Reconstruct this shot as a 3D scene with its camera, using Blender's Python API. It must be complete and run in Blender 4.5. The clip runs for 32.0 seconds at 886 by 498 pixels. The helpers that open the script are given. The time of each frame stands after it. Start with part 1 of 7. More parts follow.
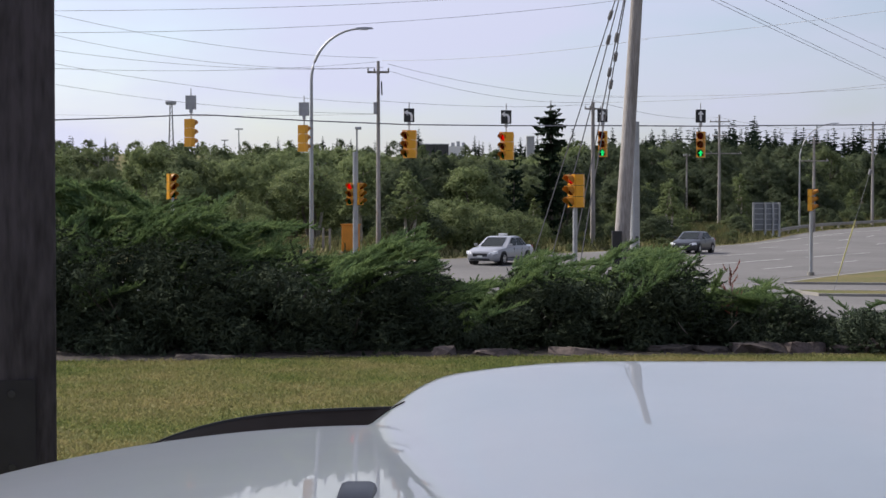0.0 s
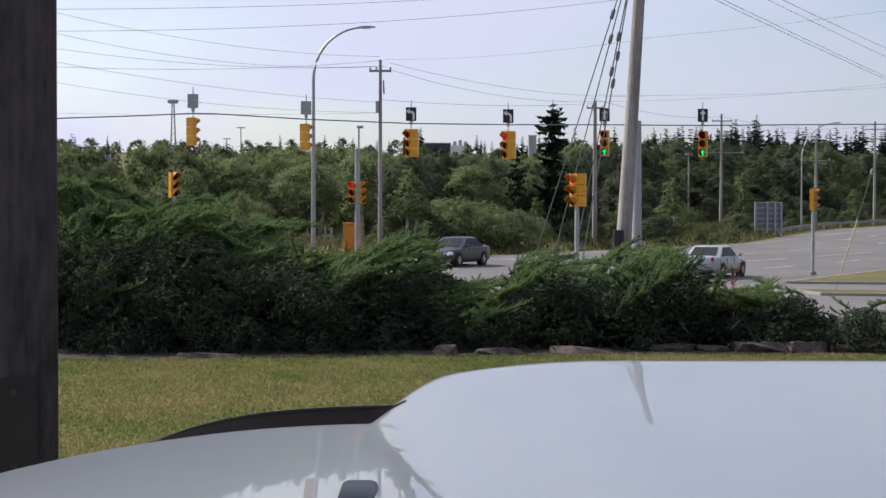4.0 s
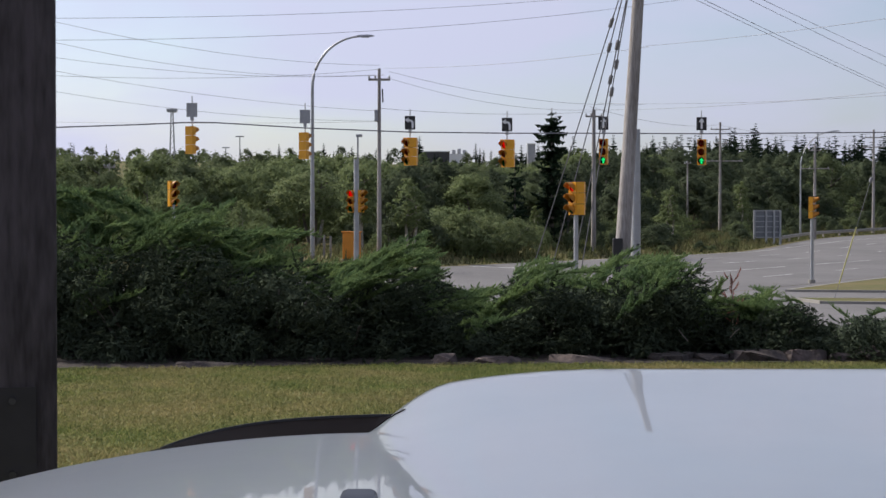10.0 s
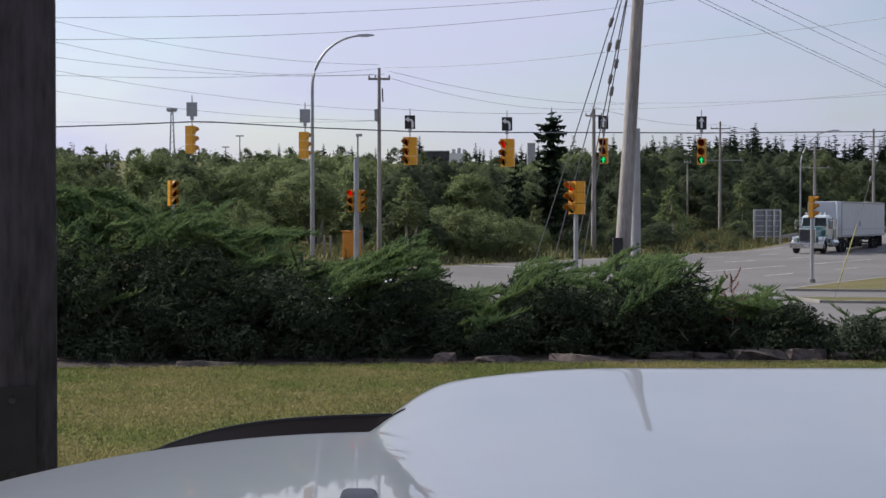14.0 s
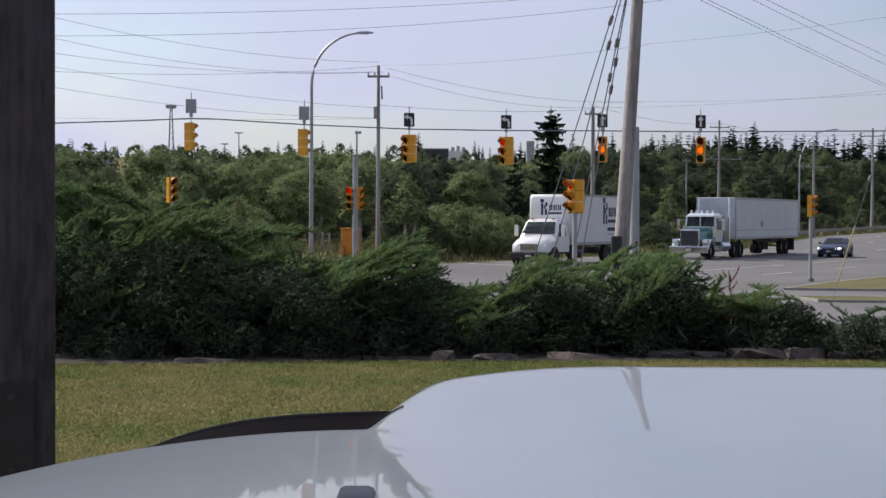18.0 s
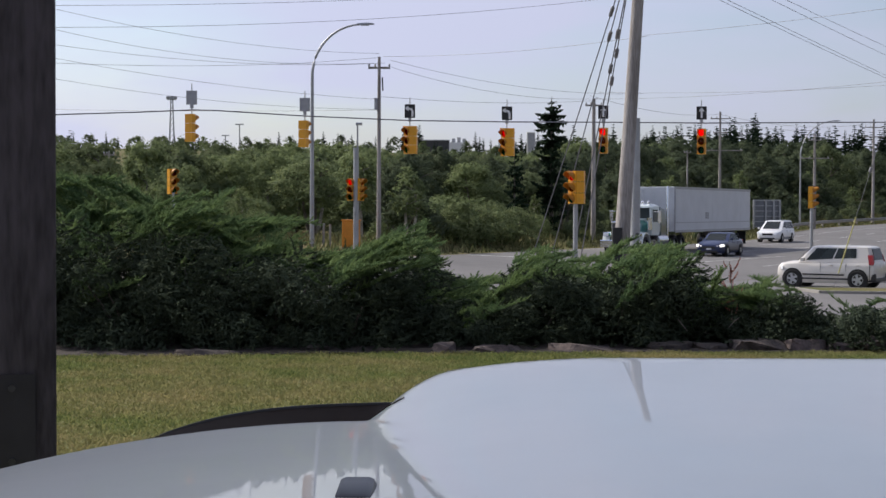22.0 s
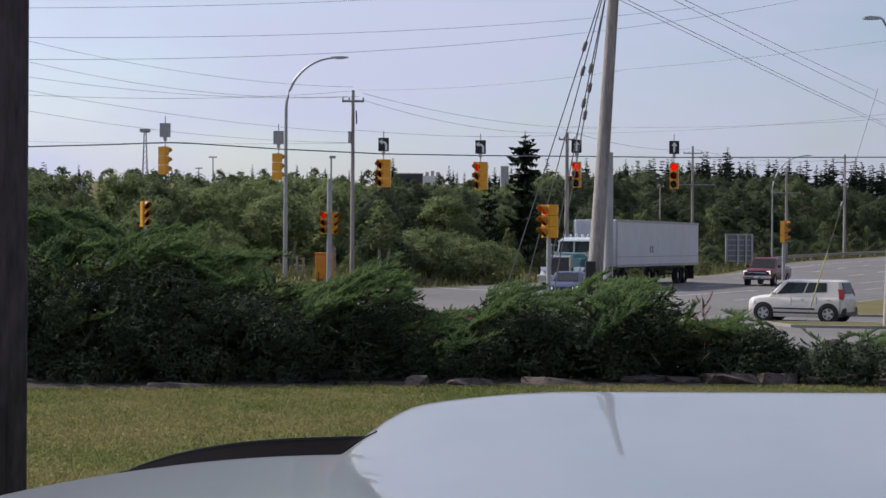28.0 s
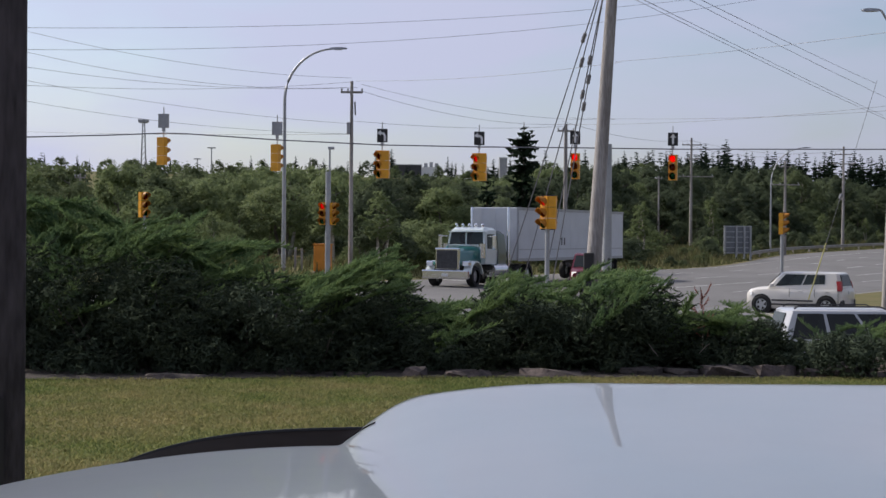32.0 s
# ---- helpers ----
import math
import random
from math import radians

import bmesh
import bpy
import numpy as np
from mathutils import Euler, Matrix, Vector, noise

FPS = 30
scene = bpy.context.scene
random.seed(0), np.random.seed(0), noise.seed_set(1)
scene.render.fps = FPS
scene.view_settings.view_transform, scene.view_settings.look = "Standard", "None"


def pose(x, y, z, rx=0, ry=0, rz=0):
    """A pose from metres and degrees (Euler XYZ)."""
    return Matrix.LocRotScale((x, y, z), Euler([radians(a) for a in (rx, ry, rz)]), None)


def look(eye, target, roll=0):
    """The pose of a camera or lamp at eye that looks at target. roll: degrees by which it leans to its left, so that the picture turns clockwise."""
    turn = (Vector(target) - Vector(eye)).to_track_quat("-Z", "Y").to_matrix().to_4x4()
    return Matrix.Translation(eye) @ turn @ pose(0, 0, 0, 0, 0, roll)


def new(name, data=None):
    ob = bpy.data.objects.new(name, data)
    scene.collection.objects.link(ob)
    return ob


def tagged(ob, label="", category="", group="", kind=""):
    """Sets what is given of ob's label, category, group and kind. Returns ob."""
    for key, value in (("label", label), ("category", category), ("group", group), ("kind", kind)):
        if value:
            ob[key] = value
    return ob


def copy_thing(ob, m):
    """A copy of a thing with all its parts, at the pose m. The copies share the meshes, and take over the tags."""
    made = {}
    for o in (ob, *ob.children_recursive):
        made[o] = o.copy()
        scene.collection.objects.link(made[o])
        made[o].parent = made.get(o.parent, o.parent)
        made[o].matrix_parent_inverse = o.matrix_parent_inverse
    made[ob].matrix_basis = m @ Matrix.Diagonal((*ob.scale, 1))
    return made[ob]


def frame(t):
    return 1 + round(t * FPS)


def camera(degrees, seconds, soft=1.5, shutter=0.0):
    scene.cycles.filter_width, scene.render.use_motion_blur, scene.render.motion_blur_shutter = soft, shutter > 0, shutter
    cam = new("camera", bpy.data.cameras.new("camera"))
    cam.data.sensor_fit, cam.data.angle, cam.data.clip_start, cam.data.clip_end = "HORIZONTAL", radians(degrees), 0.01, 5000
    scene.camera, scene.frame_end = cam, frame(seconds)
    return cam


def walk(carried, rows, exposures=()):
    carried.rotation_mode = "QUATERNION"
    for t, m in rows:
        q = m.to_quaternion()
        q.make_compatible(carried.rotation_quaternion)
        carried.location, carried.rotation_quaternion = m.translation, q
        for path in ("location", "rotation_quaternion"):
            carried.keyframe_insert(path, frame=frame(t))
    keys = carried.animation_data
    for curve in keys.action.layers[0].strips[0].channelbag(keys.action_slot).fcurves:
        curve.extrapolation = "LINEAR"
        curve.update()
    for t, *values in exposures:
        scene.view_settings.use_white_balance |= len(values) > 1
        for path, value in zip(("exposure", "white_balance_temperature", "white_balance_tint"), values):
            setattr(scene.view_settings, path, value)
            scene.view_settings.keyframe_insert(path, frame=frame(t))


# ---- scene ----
cam = camera(31.29, 32.0, soft=1.5)
EYE = (0.0, 0.0, 3.05)
PATH = [
    (0, pose(*EYE, 88.662, -0.004, -0.062)),
    (0.5, pose(*EYE, 88.683, -0.014, -0.082)),
    (1, pose(*EYE, 88.680, 0.063, -0.088)),
    (1.5, pose(*EYE, 88.647, -0.056, -0.096)),
    (2, pose(*EYE, 88.611, -0.085, -0.068)),
    (2.5, pose(*EYE, 88.596, -0.097, -0.069)),
    (3, pose(*EYE, 88.598, -0.093, -0.038)),
    (3.5, pose(*EYE, 88.612, -0.101, -0.008)),
    (5.5, pose(*EYE, 88.688, -0.024, 0.029)),
    (6, pose(*EYE, 88.752, 0.000, -0.000)),
    (6.5, pose(*EYE, 88.828, -0.088, -0.037)),
    (7, pose(*EYE, 88.872, -0.058, -0.036)),
    (7.5, pose(*EYE, 88.899, -0.145, -0.042)),
    (8, pose(*EYE, 88.906, -0.103, -0.037)),
    (8.5, pose(*EYE, 88.903, -0.033, -0.013)),
    (9, pose(*EYE, 88.902, -0.059, -0.004)),
    (9.5, pose(*EYE, 88.911, -0.013, -0.001)),
    (10, pose(*EYE, 88.932, -0.029, -0.030)),
    (10.5, pose(*EYE, 88.955, 0.060, -0.026)),
    (11, pose(*EYE, 88.995, -0.027, -0.062)),
    (11.5, pose(*EYE, 88.998, -0.020, -0.063)),
    (12, pose(*EYE, 88.988, -0.068, -0.066)),
    (12.5, pose(*EYE, 88.970, -0.095, -0.060)),
    (13, pose(*EYE, 88.964, -0.021, -0.032)),
    (13.5, pose(*EYE, 88.932, -0.029, -0.032)),
    (14, pose(*EYE, 88.909, -0.008, -0.031)),
    (14.5, pose(*EYE, 88.902, -0.025, -0.033)),
    (16.5, pose(*EYE, 88.871, -0.026, -0.063)),
    (17, pose(*EYE, 88.863, -0.192, -0.074)),
    (17.5, pose(*EYE, 88.844, -0.102, -0.069)),
    (18, pose(*EYE, 88.828, -0.223, -0.073)),
    (18.5, pose(*EYE, 88.828, -0.214, -0.045)),
    (19, pose(*EYE, 88.797, -0.210, -0.045)),
    (19.5, pose(*EYE, 88.732, -0.125, -0.034)),
    (20, pose(*EYE, 88.666, -0.106, -0.008)),
    (20.5, pose(*EYE, 88.632, -0.098, -0.038)),
    (21, pose(*EYE, 88.602, -0.096, -0.038)),
    (21.5, pose(*EYE, 88.545, -0.118, -0.039)),
    (22, pose(*EYE, 88.518, -0.205, -0.045)),
    (22.5, pose(*EYE, 88.487, -0.211, -0.038)),
    (23, pose(*EYE, 88.504, -0.145, -0.011)),
    (23.5, pose(*EYE, 88.518, -0.207, -0.014)),
    (24, pose(*EYE, 88.518, -0.207, -0.014)),
    (24.5, pose(*EYE, 88.549, -0.212, -0.015)),
    (25, pose(*EYE, 88.548, -0.222, -0.014)),
    (25.5, pose(*EYE, 88.558, -0.323, -0.018)),
    (27.5, pose(*EYE, 89.117, -0.429, -0.329)),
    (28, pose(*EYE, 89.731, -0.360, -1.007)),
    (28.5, pose(*EYE, 89.735, -0.404, -1.107)),
    (29, pose(*EYE, 89.657, -0.406, -1.144)),
    (29.5, pose(*EYE, 89.658, -0.388, -1.179)),
    (30, pose(*EYE, 89.634, -0.470, -1.200)),
    (30.5, pose(*EYE, 89.587, -0.443, -1.171)),
    (31, pose(*EYE, 89.512, -0.498, -1.126)),
    (31.5, pose(*EYE, 89.459, -0.430, -1.088)),
    (32, pose(*EYE, 89.415, -0.476, -1.061)),
]
walk(cam, PATH, exposures=[(0, 0.1, 6550, 12), (3, 0.15, 6550, 12), (6, 0.08, 6520, 12), (9, 0.0, 6500, 12), (19, -0.05, 6450, 12), (25, -0.02, 6450, 12), (28, -0.13, 6400, 12), (32, -0.17, 6400, 12)])

# ---- light ----
SUN_AZ = radians(300)      # clockwise from +y
SUN_EL = radians(41)
world = bpy.data.worlds.new("sky")
scene.world = world
world.use_nodes = True
wn, wl = world.node_tree.nodes, world.node_tree.links
wbg = wn["Background"]
sky = wn.new("ShaderNodeTexSky")
sky.sky_type = "NISHITA"
sky.sun_disc = False
sky.sun_elevation = SUN_EL
sky.sun_rotation = SUN_AZ
sky.air_density, sky.dust_density, sky.ozone_density = 1.0, 1.5, 2.0
# high thin cloud, everywhere in the sky
wtc = wn.new("ShaderNodeTexCoord")
wmap = wn.new("ShaderNodeMapping")
wmap.inputs["Scale"].default_value = (2.2, 2.2, 7.0)
wno = wn.new("ShaderNodeTexNoise")
wno.inputs["Scale"].default_value = 1.6
wno.inputs["Detail"].default_value = 5
wno.inputs["Roughness"].default_value = 0.5
wra = wn.new("ShaderNodeValToRGB")
wra.color_ramp.elements[0].position, wra.color_ramp.elements[1].position = 0.4, 0.6
wra.color_ramp.elements[0].color = (0.25, 0.25, 0.25, 1)
wra.color_ramp.elements[1].color = (0.93, 0.93, 0.93, 1)
wmx = wn.new("ShaderNodeMix")
wmx.data_type = "RGBA"
wmx.inputs["B"].default_value = (4.47, 4.68, 6.05, 1)
wl.new(wtc.outputs["Generated"], wmap.inputs["Vector"])
wl.new(wmap.outputs["Vector"], wno.inputs["Vector"])
wl.new(wno.outputs["Fac"], wra.inputs["Fac"])
wl.new(wra.outputs["Color"], wmx.inputs["Factor"])
wl.new(sky.outputs["Color"], wmx.inputs["A"])
# the sky brightens towards the sun
wdot = wn.new("ShaderNodeVectorMath")
wdot.operation = "DOT_PRODUCT"
wdot.inputs[1].default_value = (math.sin(SUN_AZ) * math.cos(SUN_EL), math.cos(SUN_AZ) * math.cos(SUN_EL), math.sin(SUN_EL))
whz = wn.new("ShaderNodeMapRange")
whz.inputs["From Min"].default_value, whz.inputs["From Max"].default_value = -0.3, 0.9
whz.inputs["To Min"].default_value, whz.inputs["To Max"].default_value = 0.74, 1.5
wsc = wn.new("ShaderNodeVectorMath")
wsc.operation = "SCALE"
wl.new(wtc.outputs["Generated"], wdot.inputs[0])
wl.new(wdot.outputs["Value"], whz.inputs["Value"])
wl.new(wmx.outputs["Result"], wsc.inputs[0])
wl.new(whz.outputs["Result"], wsc.inputs["Scale"])
wl.new(wsc.outputs["Vector"], wbg.inputs["Color"])
wbg.inputs["Strength"].default_value = 0.115

sun = new("sun", bpy.data.lights.new("sun", "SUN"))
sun.data.energy, sun.data.angle, sun.data.color = 5.0, radians(3.0), (1.0, 0.93, 0.82)
sun.matrix_world = look((0, 0, 0), (-math.sin(SUN_AZ) * math.cos(SUN_EL), -math.cos(SUN_AZ) * math.cos(SUN_EL), -math.sin(SUN_EL)))

# ---- materials ----


def mat(name, color, rough=0.6, metal=0.0, var=0.25, scale=4.0, bump=0.0, bump_scale=30.0, fine=0.0, fine_scale=60.0, random_by="", spread=0.3, coat=0.0, spec=0.5, color2=None, glow=0.0):
    """A surface with variation at two scales; random_by: 'object' or 'island' shifts each piece."""
    m = bpy.data.materials.new(name)
    m.use_nodes = True
    n, l = m.node_tree.nodes, m.node_tree.links
    b = n["Principled BSDF"]
    b.inputs["Roughness"].default_value = rough
    b.inputs["Metallic"].default_value = metal
    b.inputs["Coat Weight"].default_value = coat
    b.inputs["Coat Roughness"].default_value = 0.015
    b.inputs["Specular IOR Level"].default_value = spec
    tc = n.new("ShaderNodeTexCoord")
    c2 = color2 if color2 else tuple(c * (1 - var) for c in color)
    mix = n.new("ShaderNodeMix")
    mix.data_type = "RGBA"
    mix.inputs["A"].default_value = (*color, 1)
    mix.inputs["B"].default_value = (*c2, 1)
    no = n.new("ShaderNodeTexNoise")
    no.inputs["Scale"].default_value = scale
    no.inputs["Detail"].default_value = 4
    l.new(tc.outputs["Object"], no.inputs["Vector"])
    fac = no.outputs["Fac"]
    if fine:
        nf = n.new("ShaderNodeTexNoise")
        nf.inputs["Scale"].default_value = fine_scale
        nf.inputs["Detail"].default_value = 2
        l.new(tc.outputs["Object"], nf.inputs["Vector"])
        mm = n.new("ShaderNodeMath")
        mm.operation = "MULTIPLY_ADD"
        mm.inputs[1].default_value = fine
        l.new(nf.outputs["Fac"], mm.inputs[0])
        l.new(fac, mm.inputs[2])
        sub = n.new("ShaderNodeMath")
        sub.operation = "SUBTRACT"
        sub.inputs[1].default_value = fine * 0.5
        l.new(mm.outputs[0], sub.inputs[0])
        fac = sub.outputs[0]
    ra = n.new("ShaderNodeMapRange")
    ra.inputs["From Min"].default_value, ra.inputs["From Max"].default_value = 0.33, 0.67
    l.new(fac, ra.inputs["Value"])
    l.new(ra.outputs["Result"], mix.inputs["Factor"])
    out = mix.outputs["Result"]
    if random_by:
        src = n.new("ShaderNodeObjectInfo").outputs["Random"] if random_by == "object" else n.new("ShaderNodeNewGeometry").outputs["Random Per Island"]
        hsv = n.new("ShaderNodeHueSaturation")
        mr = n.new("ShaderNodeMapRange")
        mr.inputs["To Min"].default_value, mr.inputs["To Max"].default_value = 1 - spread, 1 + spread
        l.new(src, mr.inputs["Value"])
        l.new(mr.outputs["Result"], hsv.inputs["Value"])
        mh = n.new("ShaderNodeMapRange")
        mh.inputs["To Min"].default_value, mh.inputs["To Max"].default_value = 0.5 + 0.06 * spread, 0.5 - 0.06 * spread
        l.new(src, mh.inputs["Value"])
        l.new(mh.outputs["Result"], hsv.inputs["Hue"])
        l.new(out, hsv.inputs["Color"])
        out = hsv.outputs["Color"]
    l.new(out, b.inputs["Base Color"])
    if bump:
        nb = n.new("ShaderNodeTexNoise")
        nb.inputs["Scale"].default_value = bump_scale
        nb.inputs["Detail"].default_value = 3
        l.new(tc.outputs["Object"], nb.inputs["Vector"])
        bp = n.new("ShaderNodeBump")
        bp.inputs["Strength"].default_value = bump
        bp.inputs["Distance"].default_value = 0.02
        l.new(nb.outputs["Fac"], bp.inputs["Height"])
        l.new(bp.outputs["Normal"], b.inputs["Normal"])
    if glow:
        b.inputs["Emission Color"].default_value = (*color, 1)
        b.inputs["Emission Strength"].default_value = glow
    return m


def leaf_mat(name, a, b2, spread=0.45, scale=0.25, through_light=0.45):
    m = mat(name, a, rough=0.65, color2=b2, scale=scale, fine=0.5, fine_scale=2.2, random_by="island", spread=spread, spec=0.04)
    n, l = m.node_tree.nodes, m.node_tree.links
    b = n["Principled BSDF"]
    tr = n.new("ShaderNodeBsdfTranslucent")
    mx = n.new("ShaderNodeMixShader")
    mx.inputs["Fac"].default_value = through_light
    src = b.inputs["Base Color"].links[0].from_socket
    l.new(src, tr.inputs["Color"])
    l.new(b.outputs[0], mx.inputs[1])
    l.new(tr.outputs[0], mx.inputs[2])
    l.new(mx.outputs[0], n["Material Output"].inputs["Surface"])
    return m


def glass_mat(name, tint, clear=0.35):
    """A tinted pane: gloss over a clear, dark body."""
    m = bpy.data.materials.new(name)
    m.use_nodes = True
    n, l = m.node_tree.nodes, m.node_tree.links
    b = n["Principled BSDF"]
    b.inputs["Base Color"].default_value = (*[t * 0.12 for t in tint], 1)
    b.inputs["Roughness"].default_value = 0.06
    b.inputs["Specular IOR Level"].default_value = 0.3
    t = n.new("ShaderNodeBsdfTransparent")
    t.inputs["Color"].default_value = (*tint, 1)
    mx = n.new("ShaderNodeMixShader")
    mx.inputs["Fac"].default_value = clear
    l.new(b.outputs[0], mx.inputs[1])
    l.new(t.outputs[0], mx.inputs[2])
    l.new(mx.outputs[0], n["Material Output"].inputs["Surface"])
    return m


M_GRASS = mat("grass_ground", (0.115, 0.142, 0.045), 0.9, color2=(0.185, 0.16, 0.07), scale=0.55, fine=0.9, fine_scale=26, bump=0.7, bump_scale=45, spec=0.1)
M_WILD = mat("wild_grass", (0.1, 0.105, 0.04), 0.9, color2=(0.15, 0.125, 0.06), scale=0.25, fine=0.7, fine_scale=3, bump=0.6, bump_scale=6, spec=0.1)
M_ASPH = mat("asphalt", (0.155, 0.15, 0.147), 0.9, color2=(0.118, 0.115, 0.112), scale=0.12, fine=0.5, fine_scale=1.2, bump=0.3, bump_scale=60, spec=0.3)
M_CONC = mat("concrete", (0.28, 0.265, 0.24), 0.85, var=0.25, scale=0.6, fine=0.4, fine_scale=12, bump=0.2)
M_LINE = mat("road_paint", (0.5, 0.5, 0.49), 0.75, color2=(0.2, 0.2, 0.195), scale=1.1, fine=0.9, fine_scale=7)
M_ROCK = mat("field_stone", (0.1, 0.078, 0.07), 0.95, color2=(0.045, 0.037, 0.034), scale=5, fine=0.6, fine_scale=40, bump=0.8, bump_scale=18, random_by="object", spread=0.25)
M_SOIL = mat("bark_mulch", (0.038, 0.028, 0.023), 0.95, var=0.5, scale=6, bump=0.8, bump_scale=30)
M_WHITE = mat("white_paint", (0.89, 0.885, 0.79), 0.45, var=0.05, scale=2, coat=1.0, fine=0.2, fine_scale=14, spec=0.0)
M_WHITE.node_tree.nodes["Principled BSDF"].inputs["Coat Weight"].default_value = 0.62
M_BLACKP = mat("black_plastic", (0.02, 0.02, 0.022), 0.45, var=0.3, scale=10)
M_SMOKE = mat("smoked_plastic", (0.035, 0.027, 0.022), 0.85, var=0.4, scale=7, spec=0.03)
M_POST = mat("stained_timber", (0.085, 0.074, 0.085), 0.85, color2=(0.03, 0.026, 0.03), scale=2.2, fine=0.7, fine_scale=16, bump=0.4, bump_scale=35)
M_STEEL = mat("galvanised_steel", (0.42, 0.43, 0.44), 0.5, metal=0.55, var=0.22, scale=1.5, fine=0.4, fine_scale=20)
M_DSTEEL = mat("dark_steel", (0.09, 0.09, 0.095), 0.5, metal=0.6, var=0.3, scale=6)
M_WOODP = mat("weathered_pole_wood", (0.38, 0.355, 0.335), 0.9, color2=(0.2, 0.18, 0.165), scale=1.2, fine=0.8, fine_scale=14, bump=0.5, bump_scale=25)
M_WIRE = mat("cable", (0.2, 0.2, 0.22), 0.6, var=0.2)
M_YEL = mat("signal_yellow", (0.78, 0.36, 0.015), 0.42, var=0.15, scale=4, fine=0.3, fine_scale=30)
M_YGUARD = mat("yellow_guard", (0.5, 0.46, 0.16), 0.6, var=0.3, scale=3)
M_VISOR = mat("visor_black", (0.015, 0.014, 0.013), 0.6, var=0.3)
M_SIGNB = mat("sign_black", (0.015, 0.016, 0.018), 0.5, var=0.2)
M_SIGNW = mat("sign_white", (0.78, 0.78, 0.78), 0.5, var=0.08)
M_ALU = mat("bare_aluminium", (0.42, 0.43, 0.45), 0.45, metal=0.5, var=0.2, scale=3)
M_ORANGE = mat("orange_cabinet", (0.72, 0.27, 0.025), 0.55, var=0.2, scale=2, fine=0.3, fine_scale=15)
M_BARK = mat("bark", (0.17, 0.15, 0.13), 0.95, color2=(0.08, 0.07, 0.06), scale=4, bump=0.6)
M_PALEBARK = mat("pale_bark", (0.42, 0.39, 0.34), 0.9, color2=(0.25, 0.23, 0.2), scale=6, bump=0.4)
M_LEAF1 = leaf_mat("leaf_olive", (0.145, 0.176, 0.085), (0.095, 0.123, 0.062), spread=0.12, through_light=0.42)
M_LEAF2 = leaf_mat("leaf_light", (0.185, 0.228, 0.102), (0.127, 0.163, 0.076), spread=0.12, through_light=0.42)
M_LEAF3 = leaf_mat("leaf_dark", (0.1, 0.125, 0.07), (0.068, 0.09, 0.053), spread=0.12, through_light=0.42)
M_LEAF4 = leaf_mat("leaf_pale", (0.205, 0.25, 0.115), (0.135, 0.165, 0.078), spread=0.2, through_light=0.4)
M_SPRUCE = leaf_mat("needles_dark", (0.03, 0.05, 0.028), (0.018, 0.032, 0.02), spread=0.3, through_light=0.1)
M_JUN = leaf_mat("juniper", (0.195, 0.272, 0.11), (0.094, 0.152, 0.072), spread=0.16, scale=2.6, through_light=0.4)
# older juniper growth, with the hedge's inner and lower shade in its colour
M_JUN_SHADED = leaf_mat("juniper_old_shaded", (0.066, 0.085, 0.054), (0.043, 0.057, 0.038), spread=0.2, scale=0.9, through_light=0.05)
for node_ in M_JUN_SHADED.node_tree.nodes:
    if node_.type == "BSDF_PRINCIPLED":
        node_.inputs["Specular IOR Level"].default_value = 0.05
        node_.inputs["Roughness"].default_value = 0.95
M_RED_S = leaf_mat("red_weed", (0.3, 0.14, 0.12), (0.2, 0.09, 0.075), spread=0.3)
M_TYRE = mat("tyre_rubber", (0.018, 0.018, 0.019), 0.85, var=0.3)
M_RIM = mat("alloy_rim", (0.55, 0.56, 0.58), 0.3, metal=0.8, var=0.1)
M_CHROME = mat("chrome", (0.75, 0.76, 0.78), 0.12, metal=1.0, var=0.06)
M_GLASS = glass_mat("window_glass", (0.34, 0.4, 0.4), 0.4)
M_DGLASS = glass_mat("dark_glass", (0.28, 0.31, 0.31), 0.25)
M_LAMPW = mat("headlamp", (0.8, 0.82, 0.85), 0.15, var=0.05, glow=0.0)
M_LAMPON = mat("headlamp_lit", (1.0, 0.95, 0.85), 0.2, var=0.02, glow=0.9)
M_TAIL = mat("tail_lamp", (0.3, 0.015, 0.015), 0.25, var=0.1)
# boards of the added roof and back wall, pale enough to bounce light
M_CANOPY = mat("added_wall_boards", (0.34, 0.31, 0.28), 0.8, var=0.3, scale=3, bump=0.3)
# pale underside of the added roof lightens what the bonnet mirrors
M_SOFFIT = mat("added_roof_underside", (0.62, 0.6, 0.56), 0.7, var=0.15, scale=3, bump=0.1)
M_SEAT = mat("dark_interior", (0.03, 0.03, 0.033), 0.9, var=0.3)



def grain(m, across, along_):
    """Draws a material's noise out along z, as in weathered timber."""
    n, l = m.node_tree.nodes, m.node_tree.links
    mp = n.new("ShaderNodeMapping")
    mp.inputs["Scale"].default_value = (across, across, along_)
    tc = [q for q in n if q.type == "TEX_COORD"][0]
    ends = [k.to_socket for k in l if k.from_node == tc]
    l.new(tc.outputs["Object"], mp.inputs["Vector"])
    for e in ends:
        l.new(mp.outputs["Vector"], e)


grain(M_WOODP, 3.0, 0.22)
grain(M_POST, 2.0, 0.35)

# ---- mesh helpers ----


def part(name, bm, material, parent, label="", smooth=None):
    me = bpy.data.meshes.new(name)
    if smooth is not None:
        for fc in bm.faces:
            fc.smooth = True
    bm.to_mesh(me)
    bm.free()
    if smooth is not None:
        me.set_sharp_from_angle(angle=radians(smooth))
    me.materials.append(material)
    ob = new(name, me)
    if parent:
        ob.parent = parent
    if label:
        tagged(ob, label)
    return ob


